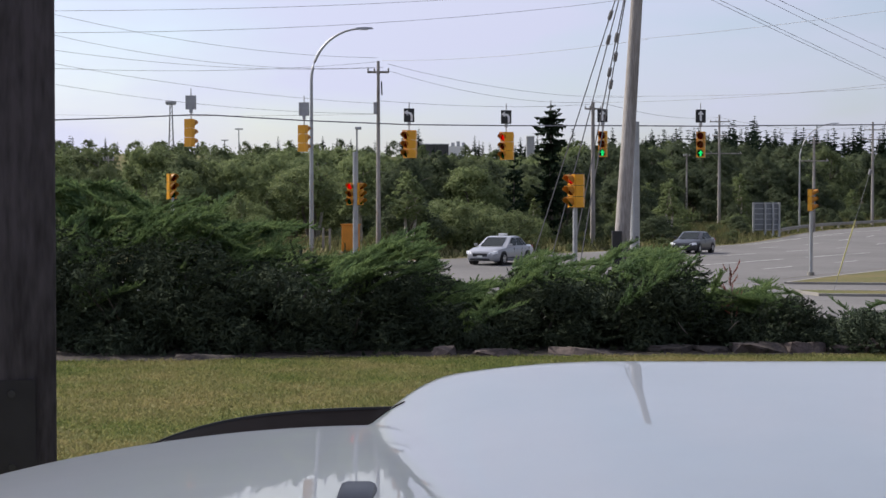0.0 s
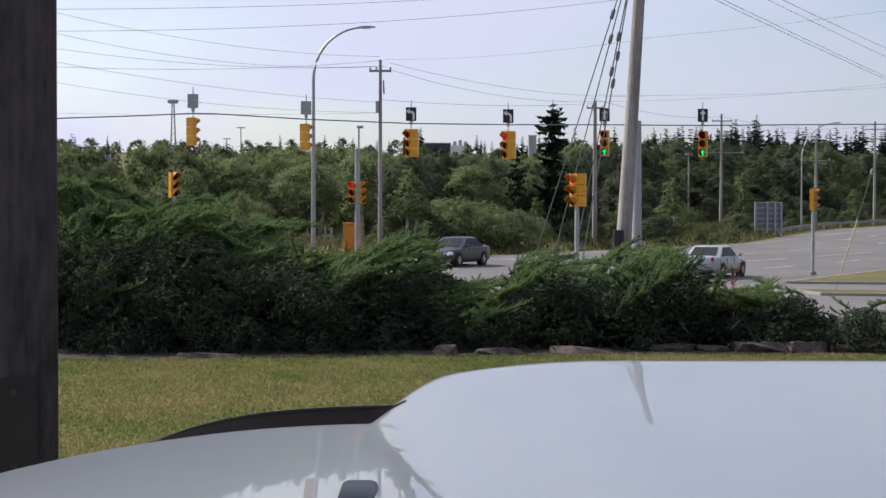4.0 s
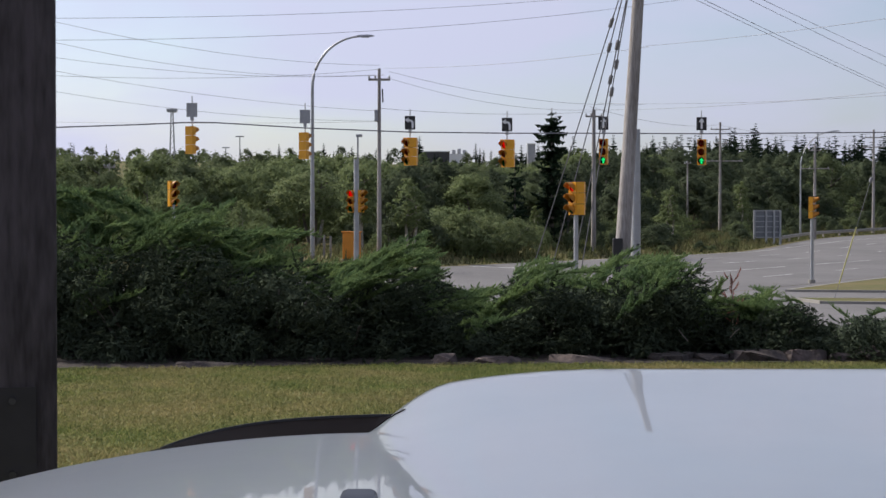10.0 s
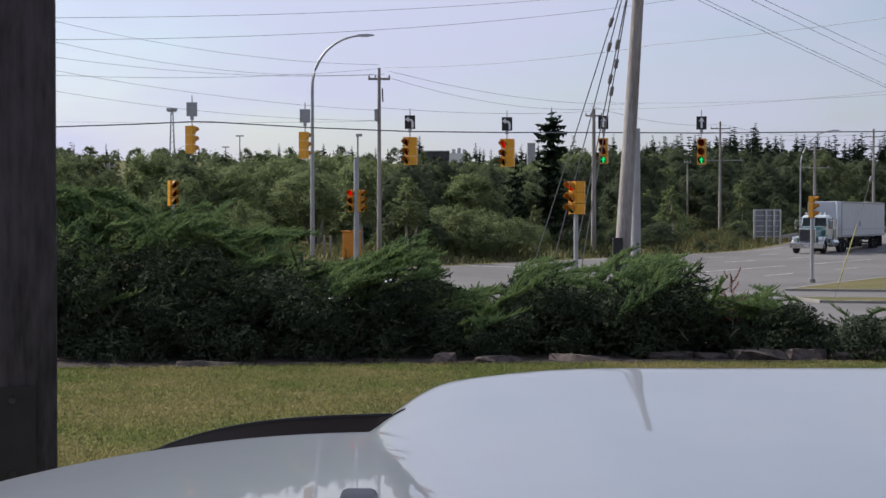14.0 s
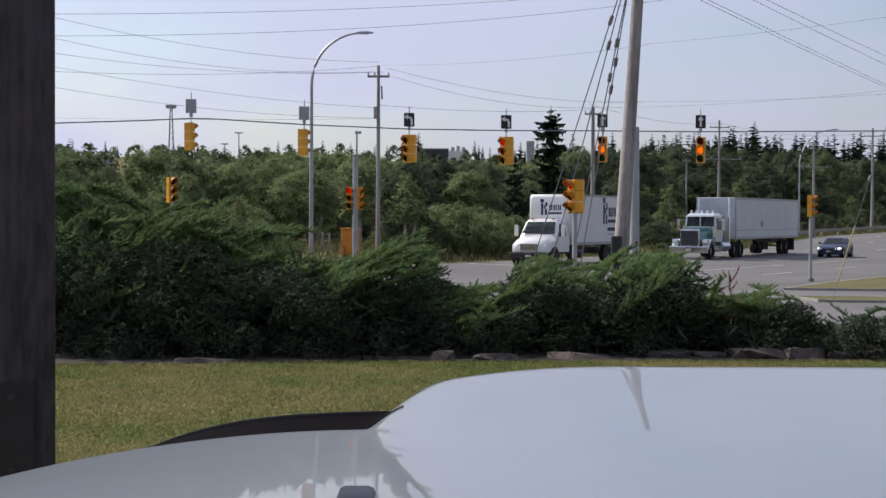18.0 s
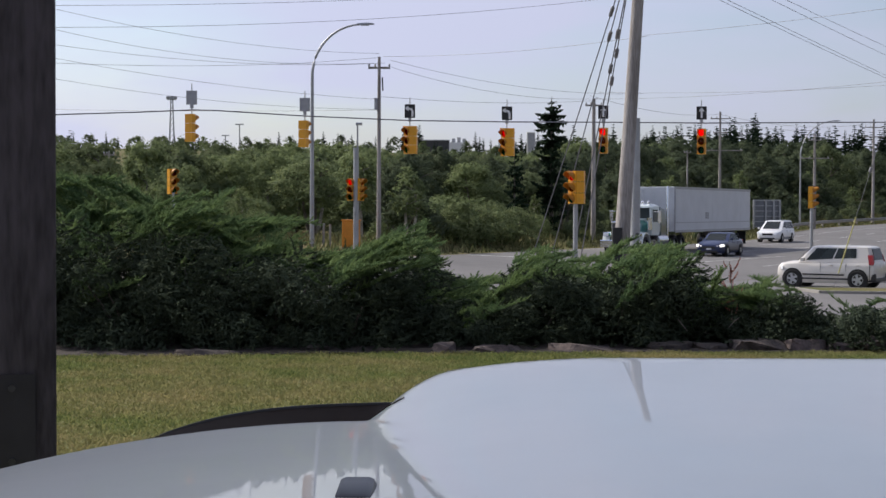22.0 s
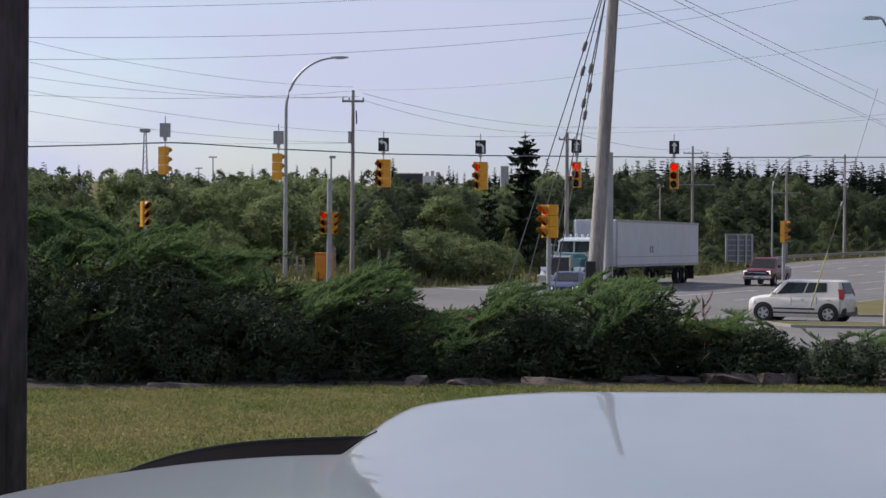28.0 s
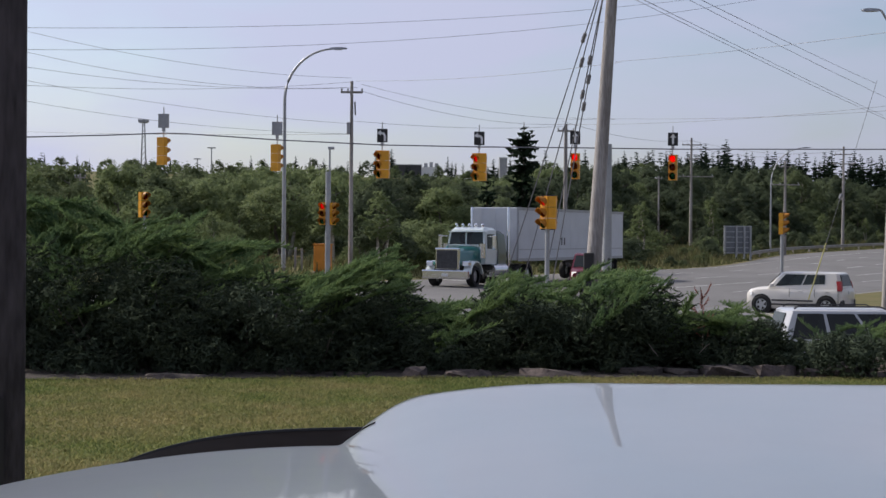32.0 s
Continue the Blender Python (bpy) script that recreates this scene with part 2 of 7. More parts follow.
def raw(name, verts, faces, material, parent, label="", smooth=False):
    me = bpy.data.meshes.new(name)
    me.from_pydata(verts, [], faces)
    if smooth:
        me.polygons.foreach_set("use_smooth", [True] * len(me.polygons))
    me.materials.append(material)
    ob = new(name, me)
    if parent:
        ob.parent = parent
    if label:
        tagged(ob, label)
    return ob


def box(bm, x0, x1, y0, y1, z0, z1, bevel=0.0, m=None):
    g = bmesh.ops.create_cube(bm, size=1.0)
    vs = g["verts"]
    for v in vs:
        v.co = Vector(((x0 + x1) / 2 + v.co.x * (x1 - x0), (y0 + y1) / 2 + v.co.y * (y1 - y0), (z0 + z1) / 2 + v.co.z * (z1 - z0)))
    if m:
        bmesh.ops.transform(bm, matrix=m, verts=vs)
    if bevel:
        es = list({e for v in vs for e in v.link_edges})
        bmesh.ops.bevel(bm, geom=es, offset=bevel, segments=2, affect="EDGES", profile=0.5)
    return bm


def boxbm(*a, **k):
    return box(bmesh.new(), *a, **k)


def tube(bm, pts, rs, seg=10, caps=True):
    """A round rod through pts with radii rs (a number or a list)."""
    if not hasattr(rs, "__len__"):
        rs = [rs] * len(pts)
    rings = []
    for i, p in enumerate(pts):
        p = Vector(p)
        a = Vector(pts[max(0, i - 1)])
        b = Vector(pts[min(len(pts) - 1, i + 1)])
        d = (b - a).normalized()
        up = Vector((0, 0, 1)) if abs(d.z) < 0.95 else Vector((1, 0, 0))
        s = d.cross(up).normalized()
        t = s.cross(d)
        rings.append([bm.verts.new(p + (s * math.cos(2 * math.pi * k / seg) + t * math.sin(2 * math.pi * k / seg)) * rs[i]) for k in range(seg)])
    for r0, r1 in zip(rings, rings[1:]):
        for k in range(seg):
            bm.faces.new((r0[k], r0[(k + 1) % seg], r1[(k + 1) % seg], r1[k]))
    if caps:
        bm.faces.new(rings[0][::-1])
        bm.faces.new(rings[-1])
    return bm


def tubebm(*a, **k):
    bm = tube(bmesh.new(), *a, **k)
    bmesh.ops.recalc_face_normals(bm, faces=bm.faces)
    return bm


def loft(rings, closed=True, caps=True):
    bm = bmesh.new()
    vs = [[bm.verts.new(p) for p in r] for r in rings]
    n = len(rings[0])
    for a, b in zip(vs, vs[1:]):
        for k in range(n if closed else n - 1):
            bm.faces.new((a[k], a[(k + 1) % n], b[(k + 1) % n], b[k]))
    if caps and closed:
        bm.faces.new(vs[0][::-1])
        bm.faces.new(vs[-1])
    bmesh.ops.recalc_face_normals(bm, faces=bm.faces)
    return bm


def empty(name, label, category, group="", at=None):
    ob = new(name)
    tagged(ob, label, category, group)
    if at is not None:
        ob.matrix_basis = at
    return ob


# ---- ground ----
DU, DV = (0.524, 0.852), (-0.852, 0.524)     # along and across the main road


def plan(u, v):
    return u * DU[0] + v * DV[0], u * DU[1] + v * DV[1]


def uv_of(x, y):
    return x * DU[0] + y * DU[1], x * DV[0] + y * DV[1]


def smooth(a, b, t):
    t = min(1.0, max(0.0, (t - a) / (b - a)))
    return t * t * (3 - 2 * t)


def far_edge(u):
    """Where the far side of the main road lies across it."""
    return 46.5 + 11.0 * smooth(112, 185, u)


def road_z(x, y):
    u, v = uv_of(x, y)
    dip = smooth(26, 35, y) * (1 - smooth(42, 50, y)) * smooth(-2, 4, x)
    return 0.4 * min(1, max(0, (v - 25) / 20)) + 0.011 * max(0, u - 125) - 0.55 * dip


def ground_z(x, y):
    u, v = uv_of(x, y)
    z = road_z(x, y)
    fe = far_edge(u)
    if v > fe:
        z += 0.62 * smooth(fe + 0.4, fe + 5.5, v) + (1.5 + 8.5 * smooth(110, 250, y)) * smooth(fe + 12, fe + 85, v) + 0.02 * max(0, v - fe - 90)
    else:
        z -= 0.05
    bank = 1 - smooth(18.2, 24.0, y + 0.12 * max(0, -x - 6) * 0)
    near = 1.6 * bank if y < 24.5 else 0.0
    return max(z, near) if y < 24.5 else z


def axis(marks):
    out = []
    for a, b, st in marks:
        k = max(1, round((b - a) / st))
        out += [a + (b - a) * i / k for i in range(k)]
    return out + [marks[-1][1]]


def make_ground():
    xs = axis([(-1800, -400, 140), (-400, -80, 20), (-80, 110, 2.0), (110, 420, 20), (420, 1800, 140)])
    ys = axis([(-600, -60, 60), (-60, 0, 8), (0, 30, 1.0), (30, 240, 2.0), (240, 480, 16), (480, 2600, 170)])
    verts = [(x, y, ground_z(x, y)) for y in ys for x in xs]
    w = len(xs)
    faces = [(j * w + i, j * w + i + 1, (j + 1) * w + i + 1, (j + 1) * w + i) for j in range(len(ys) - 1) for i in range(w - 1)]
    ob = raw("ground", verts, faces, M_WILD, None, smooth=True)
    tagged(ob, "rough grass verge and hillside behind the road", "ground", kind="structure")


def sheet(name, outline, lift, material, label, step=2.0, zf=road_z, kind="structure", category="road"):
    """A paved sheet over the plan polygon `outline`, draped on the ground."""
    bm = bmesh.new()
    vs = [bm.verts.new((x, y, 0)) for x, y in outline]
    bm.faces.new(vs)
    lo = [min(p[i] for p in outline) for i in (0, 1)]
    hi = [max(p[i] for p in outline) for i in (0, 1)]
    for i, nrm in ((0, (1, 0, 0)), (1, (0, 1, 0))):
        k = lo[i] + step
        while k < hi[i]:
            co = (k, 0, 0) if i == 0 else (0, k, 0)
            bmesh.ops.bisect_plane(bm, geom=bm.verts[:] + bm.edges[:] + bm.faces[:], plane_co=co, plane_no=nrm)
            k += step
    for v in bm.verts:
        v.co.z = zf(v.co.x, v.co.y) + lift
    bmesh.ops.recalc_face_normals(bm, faces=bm.faces)
    if bm.faces and sum(fc.normal.z for fc in bm.faces) < 0:
        bmesh.ops.reverse_faces(bm, faces=bm.faces)
    ob = part(name, bm, material, None)
    tagged(ob, label, category, kind=kind)
    return ob


make_ground()
main_road = sheet("road", [plan(u, 24.6) for u in (-40, 300)] + [plan(u, far_edge(u)) for u in range(300, 100, -8)] + [plan(u, far_edge(u)) for u in (100, 20, -40)], 0.0, M_ASPH, "wide grey asphalt road with worn white lane lines", step=6)

side_road = sheet("side_road", [(-13.3, 25.0), (95, 25.0), (95, 90.0), (42, 115.2)], 0.0, M_ASPH, "grey asphalt side road meeting the main road", step=8)
car_park = sheet("car_park", [(-14, -14), (14, -14), (14, 5.5), (-14, 5.5)], 0.01, M_ASPH, "dark asphalt parking space before the lawn", step=6, zf=ground_z, category="pavement")
lawn = sheet("lawn", [(-26, 5.5), (26, 5.5), (26, 17.0), (5, 15.75), (1.5, 15.5), (-1, 15.35), (-2.5, 15.0), (-4, 14.95), (-26, 14.9)], 0.03, M_GRASS, "short yellowish green mown lawn", step=1.5, zf=ground_z, category="lawn")


def lawn_edge(x):
    """How far back the mown grass reaches."""
    return np.interp(x, (-26, -4, -2.5, -1, 1.5, 5, 26), (14.9, 14.95, 15.0, 15.35, 15.5, 15.75, 17.0))


bed = sheet("planting_bed", [(-26, 14.9), (-4, 14.95), (-2.5, 15.0), (-1, 15.35), (1.5, 15.5), (5, 15.75), (26, 17.0), (26, 21.0), (-26, 21.0)], 0.04, M_SOIL, "dark mulched planting bed under the junipers", step=1.0, zf=ground_z, category="planting bed")


def slab(name, outline, h, top_mat, label, category):
    """A raised island with a concrete kerb round it."""
    root = empty(name, label, category)
    root["kind"] = "structure"
    bm = bmesh.new()
    vs = [bm.verts.new((x, y, road_z(x, y) + h)) for x, y in outline]
    fc = bm.faces.new(vs)
    if fc.normal.z < 0:
        fc.normal_flip()
    bmesh.ops.triangulate(bm, faces=bm.faces)
    part("grass_top", bm, top_mat, root)
    n = len(outline)
    for i in range(n):
        a, b = Vector((*outline[i], 0)), Vector((*outline[(i + 1) % n], 0))
        k = max(1, round((b - a).length / 6))
        for j in range(k):
            p, q = a.lerp(b, j / k), a.lerp(b, (j + 0.995) / k)
            d = (q - p).normalized()
            s = Vector((-d.y, d.x, 0)) * 0.09
            bm = bmesh.new()
            ring = []
            for w in (p, q):
                z = road_z(w.x, w.y)
                ring.append([(w + s) + Vector((0, 0, z - 0.1)), (w + s) + Vector((0, 0, z + h + 0.01)), (w - s) + Vector((0, 0, z + h + 0.01)), (w - s) + Vector((0, 0, z - 0.1))])
            bm.free()
            part("kerb_stone", loft(ring), M_CONC, root)
    return root


slab("grass_median", [(13.3, 60.2), (13.8, 57.4), (70, 46.6), (70, 49.9)], 0.09, M_WILD, "narrow mown grass median with concrete kerb", "median")
slab("corner_island", [(14.6, 66.9), (18.2, 73.4), (42, 112), (80, 95), (80, 54.5)], 0.09, M_WILD, "mown grass corner island with concrete kerb", "island")


def dashes(v, u0, u1, on, off, wide=0.13):
    bm = bmesh.new()
    u = u0
    while u < u1:
        q = []
        for uu, vv in ((u, v - wide / 2), (u + on, v - wide / 2), (u + on, v + wide / 2), (u, v + wide / 2)):
            x, y = plan(uu, vv + (0 if vv < 30 else 0.6 * (far_edge(uu) - 46.5) * (vv - 30) / 16))
            q.append(bm.verts.new((x, y, road_z(x, y) + 0.008)))
        bm.faces.new(q)
        u += on + off
    ob = part("lane_marking", bm, M_LINE, None)
    tagged(ob, "worn white dashed lane line painted on asphalt", "lane marking", kind="structure")


dashes(28.9, 79, 260, 4.5, 7.5, 0.16)
dashes(33.0, 80, 260, 14, 4, 0.18)
dashes(37.8, 84, 260, 6, 6, 0.18)
dashes(42.0, 78, 260, 4.5, 7.5, 0.16)
dashes(45.9, 84, 280, 40, 0.5, 0.14)


def stop_bar(u, v0, v1):
    bm = bmesh.new()
    q = []
    for uu, vv in ((u, v0), (u + 0.5, v0), (u + 0.5, v1), (u, v1)):
        x, y = plan(uu, vv)
        q.append(bm.verts.new((x, y, road_z(x, y) + 0.008)))
    bm.faces.new(q)
    tagged(part("stop_line", bm, M_LINE, None), "white stop line painted across the lanes", "stop line", kind="structure")


stop_bar(77, 33.2, 45.8)

# ---- the white car that the view looks out of ----


def bonnet_z(x, y):
    """Height of the bonnet: a raised centre and a lower shoulder on its left."""
    t = min(1.0, max(0.0, (x + 0.089 + 0.09 * (y - 2.0)) / 0.14))
    s = 1 - (1 - t) ** 2.2
    top = 0.212 + 0.034 * max(0, 2.2 - y) + 0.34 * max(0, 0.25 - x) ** 2 + 0.05 * max(0, x - 0.62) ** 2
    low = 0.273 + 0.26 * max(0, -x - 0.08) ** 2 + 0.061 * (y - 2.0)
    drop = top * s + low * (1 - s)
    y0 = 2.02 + 0.2 * s - 0.06 * max(0, -x - 0.1)
    over = max(0, y - y0)
    drop += 0.9 * over ** 2 + 0.6 * over ** 3
    return EYE[2] - drop


def white_car():
    root = empty("white_car", "glossy white car with a raised bonnet, parked facing the lawn", "car")
    root.matrix_basis = pose(0, 1.2, 1.61)
    off = root.matrix_basis.inverted()
    xs = [-0.95 + 2.2 * i / 260 for i in range(261)]
    ys = [0.75 + 1.75 * j / 70 for j in range(71)]
    vs = [off @ Vector((x, y, bonnet_z(x, y))) for y in ys for x in xs]
    w = len(xs)
    fs = [(j * w + i, j * w + i + 1, (j + 1) * w + i + 1, (j + 1) * w + i) for j in range(len(ys) - 1) for i in range(w - 1)]
    raw("bonnet", vs, fs, M_WHITE, root, "glossy white bonnet with a raised centre", smooth=True)
    # nose, sides and bumper below the bonnet
    bm = bmesh.new()
    ring = [(x, 2.5, bonnet_z(x, 2.5)) for x in xs[::5]]
    lo = [(x, 2.56, 2.05) for x in xs[::5]]
    a = [bm.verts.new(off @ Vector(p)) for p in ring]
    b = [bm.verts.new(off @ Vector(p)) for p in lo]
    for i in range(len(a) - 1):
        bm.faces.new((a[i], b[i], b[i + 1], a[i + 1]))
    part("nose", bm, M_WHITE, root)
    part("bumper", boxbm(-0.95, 1.25, 1.2, 1.48, 0.15, 0.5, 0.06), M_BLACKP, root)
    for x in (-0.96, 1.2):
        part("wing", boxbm(x, x + 0.06, -1.0, 1.3, 0.62, 1.0, 0.02), M_WHITE, root)
    # smoked deflector along the bonnet's front edge
    n = 26
    outer, inner = [], []
    for i in range(n + 1):
        f = i / n
        x = -0.385 + 0.335 * f
        y = 2.16 + 0.07 * f
        zt = EYE[2] - (0.277 + 0.038 * (1 - f) ** 3.5)
        outer.append((x, y, zt))
        inner.append((x, y - 0.09, bonnet_z(x, y - 0.09) + 0.002))
    rings = [[off @ Vector(o), off @ Vector((o[0], o[1] + 0.004, o[2] - 0.004)), off @ Vector((k[0], k[1] + 0.004, k[2] - 0.01)), off @ Vector(k)] for o, k in zip(outer, inner)]
    part("stone_deflector", loft(rings), M_SMOKE, root, "dark smoked plastic stone deflector", smooth=30)
    part("deflector_rim", tubebm([off @ Vector(o) for o in outer], 0.0035, 6), M_VISOR, root)
    # washer jet
    jx, jy = -0.0687, 1.3
    jet = boxbm(jx - 0.0155, jx + 0.0155, jy - 0.075, jy + 0.014, bonnet_z(jx, jy) - 0.02, bonnet_z(jx, jy) + 0.007, 0.006)
    bmesh.ops.transform(jet, matrix=off, verts=jet.verts)
    part("washer_jet", jet, M_BLACKP, root, "black plastic washer jet", smooth=40)
    # cabin around the eye: doors, pillars, roof, seats and rear, all outside the view
    part("floor_pan", boxbm(-0.93, 1.23, -3.2, 0.0, 0.3, 0.36, 0.01), M_BLACKP, root)
    part("dashboard", boxbm(-0.88, 1.18, -0.75, -0.47, 0.7, 1.08, 0.05), M_SEAT, root, "dark dashboard")
    part("roof", boxbm(-0.84, 1.14, -3.1, -1.0, 1.86, 1.93, 0.03), M_WHITE, root)
    for x, sg in ((-0.95, -1), (1.25, 1)):
        for y0, y1 in ((-1.95, -1.02), (-2.9, -1.97)):
            d = part("door", boxbm(x - 0.03, x + 0.03, y0, y1, 0.36, 1.08, 0.02), M_WHITE, root)
            part("door_handle", boxbm(x + sg * 0.03, x + sg * 0.06, y0 + 0.08, y0 + 0.24, 0.9, 0.94, 0.008), M_BLACKP, d)
        part("front_pillar", tubebm([(x, -0.5, 1.06), (x - sg * 0.1, -1.05, 1.88)], 0.04, 8), M_WHITE, root)
        part("middle_pillar", tubebm([(x, -1.96, 1.06), (x - sg * 0.1, -2.0, 1.88)], 0.045, 8), M_WHITE, root)
        part("rear_pillar", tubebm([(x, -3.15, 1.06), (x - sg * 0.1, -3.05, 1.88)], 0.06, 8), M_WHITE, root)
        part("rear_quarter", boxbm(x - 0.03, x + 0.03, -3.3, -2.92, 0.36, 1.08, 0.02), M_WHITE, root)
    part("tailgate", boxbm(-0.95, 1.25, -3.34, -3.28, 0.36, 1.08, 0.02), M_WHITE, root)
    part("rear_bumper", boxbm(-0.95, 1.25, -3.5, -3.34, 0.25, 0.55, 0.05), M_BLACKP, root)
    for x in (-0.42, 0.72):
        st = part("seat", boxbm(x - 0.24, x + 0.24, -1.75, -1.25, 0.36, 0.72, 0.06), M_SEAT, root)
        part("backrest", boxbm(x - 0.24, x + 0.24, -1.95, -1.78, 0.7, 1.3, 0.06), M_SEAT, st)
    for sx in (-0.78, 1.08):
        for sy in (0.75, -2.55):
            t = wheel(0.34, 0.23, root, 5)
            t.matrix_basis = pose(sx, sy, 0.34, 0, 0, 90)
    return root


def wheel(r, wdt, parent, spokes=5, name="wheel", steel=False, rim_mat=None):
    """A wheel about its own centre, axle along y: tyre and rim."""
    w = new(name)
    w.parent = parent
    prof = [(r * 0.62, -wdt / 2), (r * 0.93, -wdt / 2), (r, -wdt * 0.32), (r, wdt * 0.32), (r * 0.93, wdt / 2), (r * 0.62, wdt / 2)]
    seg = 20
    part("tyre", loft([[(p[0] * math.cos(2 * math.pi * k / seg), p[1], p[0] * math.sin(2 * math.pi * k / seg)) for k in range(seg)] for p in prof], caps=False), M_TYRE, w, smooth=35)
    bm = bmesh.new()
    rr = r * 0.62
    tube(bm, [(0, -wdt * 0.3, 0), (0, -wdt * 0.2, 0), (0, wdt * 0.2, 0), (0, wdt * 0.3, 0)], [rr * 0.28, rr * 0.97, rr * 0.97, rr * 0.28], 16)
    part("hub_dish", bm, M_DSTEEL if not steel else (rim_mat or M_RIM), w, smooth=35)
    if not steel:
        bm = bmesh.new()
        for side in (-1, 1):
            for k in range(spokes):
                m = Matrix.Rotation(2 * math.pi * k / spokes, 4, "Y")
                box(bm, -rr * 0.22, rr * 0.22, side * wdt * 0.36 - 0.02, side * wdt * 0.36 + 0.02, rr * 0.1, rr * 0.98, m=m)
            tube(bm, [(0, side * wdt * 0.3, 0), (0, side * wdt * 0.42, 0)], rr * 0.25, 12)
        for side in (-1, 1):
            ring = []
            for k in range(20):
                a = 2 * math.pi * k / 20
                ring.append([(q * math.cos(a), side * yy, q * math.sin(a)) for q, yy in ((rr * 0.9, wdt * 0.36), (rr * 1.03, wdt * 0.36), (rr * 1.03, wdt * 0.43), (rr * 0.9, wdt * 0.43))])
            bb = loft(ring + ring[:1], caps=False)
            me = bpy.data.meshes.new("t")
            bb.to_mesh(me)
            bb.free()
            bm.from_mesh(me)
            bpy.data.meshes.remove(me)
        part("rim", bm, rim_mat or M_RIM, w, smooth=35)
    return w


white_car()


M_PLATED = mat("painted_dark_steel", (0.035, 0.033, 0.038), 0.7, var=0.3, scale=5)


def timber_post():
    root = empty("timber_post", "thick dark-stained square timber post added out of view under the roof with bolted base plate", "post")
    root.matrix_basis = pose(-1.918, 7.05, 1.6, 0, 0, 15)
    part("shaft", boxbm(-0.19, 0.19, -0.19, 0.19, 0, 4.88, 0.012), M_POST, root)
    base = part("base_plate", boxbm(-0.17, 0.1, -0.2, -0.191, 0.28, 0.72), M_PLATED, root, "dark steel base plate")
    for x in (-0.11, 0.0):
        for z in (0.34, 0.66):
            part("bolt", tubebm([(x, -0.2, z), (x, -0.214, z)], 0.016, 8), M_DSTEEL, base)
    return root


timber_post()


def add_shade_roof():
    """An unseen small roof on the post, added and placed to keep the sun off the parked car."""
    root = empty("porch_roof", "small timber roof added out of view to shade the parked car", "roof")
    root["kind"] = "structure"
    part("roof_deck", boxbm(-6.4, -1.65, 1.5, 7.3, 6.86, 7.0), M_CANOPY, root)
    part("soffit", boxbm(-6.38, -1.67, 1.52, 7.28, 6.8, 6.856), M_SOFFIT, root, "underside of the added roof, pale to lighten its reflection in the bonnet")
    for y in (1.8, 7.05):
        part("header_beam", boxbm(-6.3, -1.7, y - 0.1, y + 0.1, 6.5, 6.796), M_POST, root)
    # three more posts out of view, added only to hold this roof up
    for x, y in ((-6.1, 7.0), (-6.1, 1.8), (-1.95, 1.8)):
        far = empty("timber_post", "thick dark-stained square timber post added out of view under the roof", "post", at=pose(x, y, 1.6))
        part("shaft", boxbm(-0.19, 0.19, -0.19, 0.19, 0, 4.88, 0.012), M_POST, far)


add_shade_roof()
# unseen wall, added to hold off sky light from behind the eye
tagged(part("wall_back", boxbm(-14, 14, -7.4, -7.0, 1.5, 6.4), M_CANOPY, None), "plain wall added out of view behind the parking space", "wall", kind="structure")

# ---- poles, lamps and cables ----


def ground_at(x, y):
    return ground_z(x, y)


def cobra_lamp(x, y, h, reach, r0, name_label):
    """A steel street lamp with a long swan-neck; reach: signed length of the arm along x."""
    z0 = ground_at(x, y)
    root = empty("street_lamp", name_label, "street lamp", "street lamps", at=pose(x, y, z0))
    s = 1 if reach > 0 else -1
    R = abs(reach)
    pts, rad = [], []
    straight = h - R * 1.05
    for k in range(7):
        pts.append((0, 0, straight * k / 6))
        rad.append(r0 * (1 - 0.35 * k / 6))
    for k in range(1, 13):
        a = math.pi / 2 * k / 12 * 0.97
        pts.append((s * R * 0.98 * (1 - math.cos(a)), 0, straight + R * 1.02 * math.sin(a)))
        rad.append(r0 * (0.65 - 0.27 * k / 12))
    part("pole", tubebm(pts, rad, 12), M_STEEL, root, smooth=60)
    part("base_flange", tubebm([(0, 0, -0.3), (0, 0, 0.12)], r0 * 1.9, 12), M_CONC, root)
    e = Vector(pts[-1])
    head = loft([[(e.x + s * (-0.15 + 0.95 * f), yy * ww, e.z + zz * hh + 0.02) for yy, zz in ((-1, -0.4), (-0.8, 0.7), (0.8, 0.7), (1, -0.4))] for f, ww, hh in ((0, 0.05, 0.05), (0.15, 0.11, 0.08), (0.6, 0.15, 0.1), (0.9, 0.12, 0.07), (1, 0.05, 0.03))])
    hd = part("lamp_head", head, M_ALU, root, smooth=30)
    part("lens", boxbm(e.x + s * 0.25 - 0.2, e.x + s * 0.25 + 0.25, -0.1, 0.1, e.z - 0.06, e.z - 0.03, 0.01), M_LAMPW, hd)
    return root


def utility_pole(x, y, h, r0, arms, lean=0.0, label="tall weathered wooden utility pole with a crossarm"):
    z0 = ground_at(x, y)
    root = empty("utility_pole", label, "utility pole", "utility poles", at=pose(x, y, z0))
    pts = [(lean * k / 8, 0, -0.3 + (h + 0.3) * k / 8) for k in range(9)]
    part("shaft", tubebm(pts, [r0 * (1 - 0.4 * k / 8) for k in range(9)], 14), M_WOODP, root, smooth=60)
    for dz, half, turn in arms:
        arm = part("crossarm", boxbm(-half, half, -0.06, 0.06, h - dz - 0.06, h - dz + 0.06, 0.01, m=None), M_WOODP, root)
        for q in (-0.92, -0.35, 0.92):
            part("insulator", tubebm([(q * half, 0, h - dz + 0.06), (q * half, 0, h - dz + 0.14), (q * half, 0, h - dz + 0.22)], [0.03, 0.06, 0.035], 8), M_STEEL, arm)
    return root


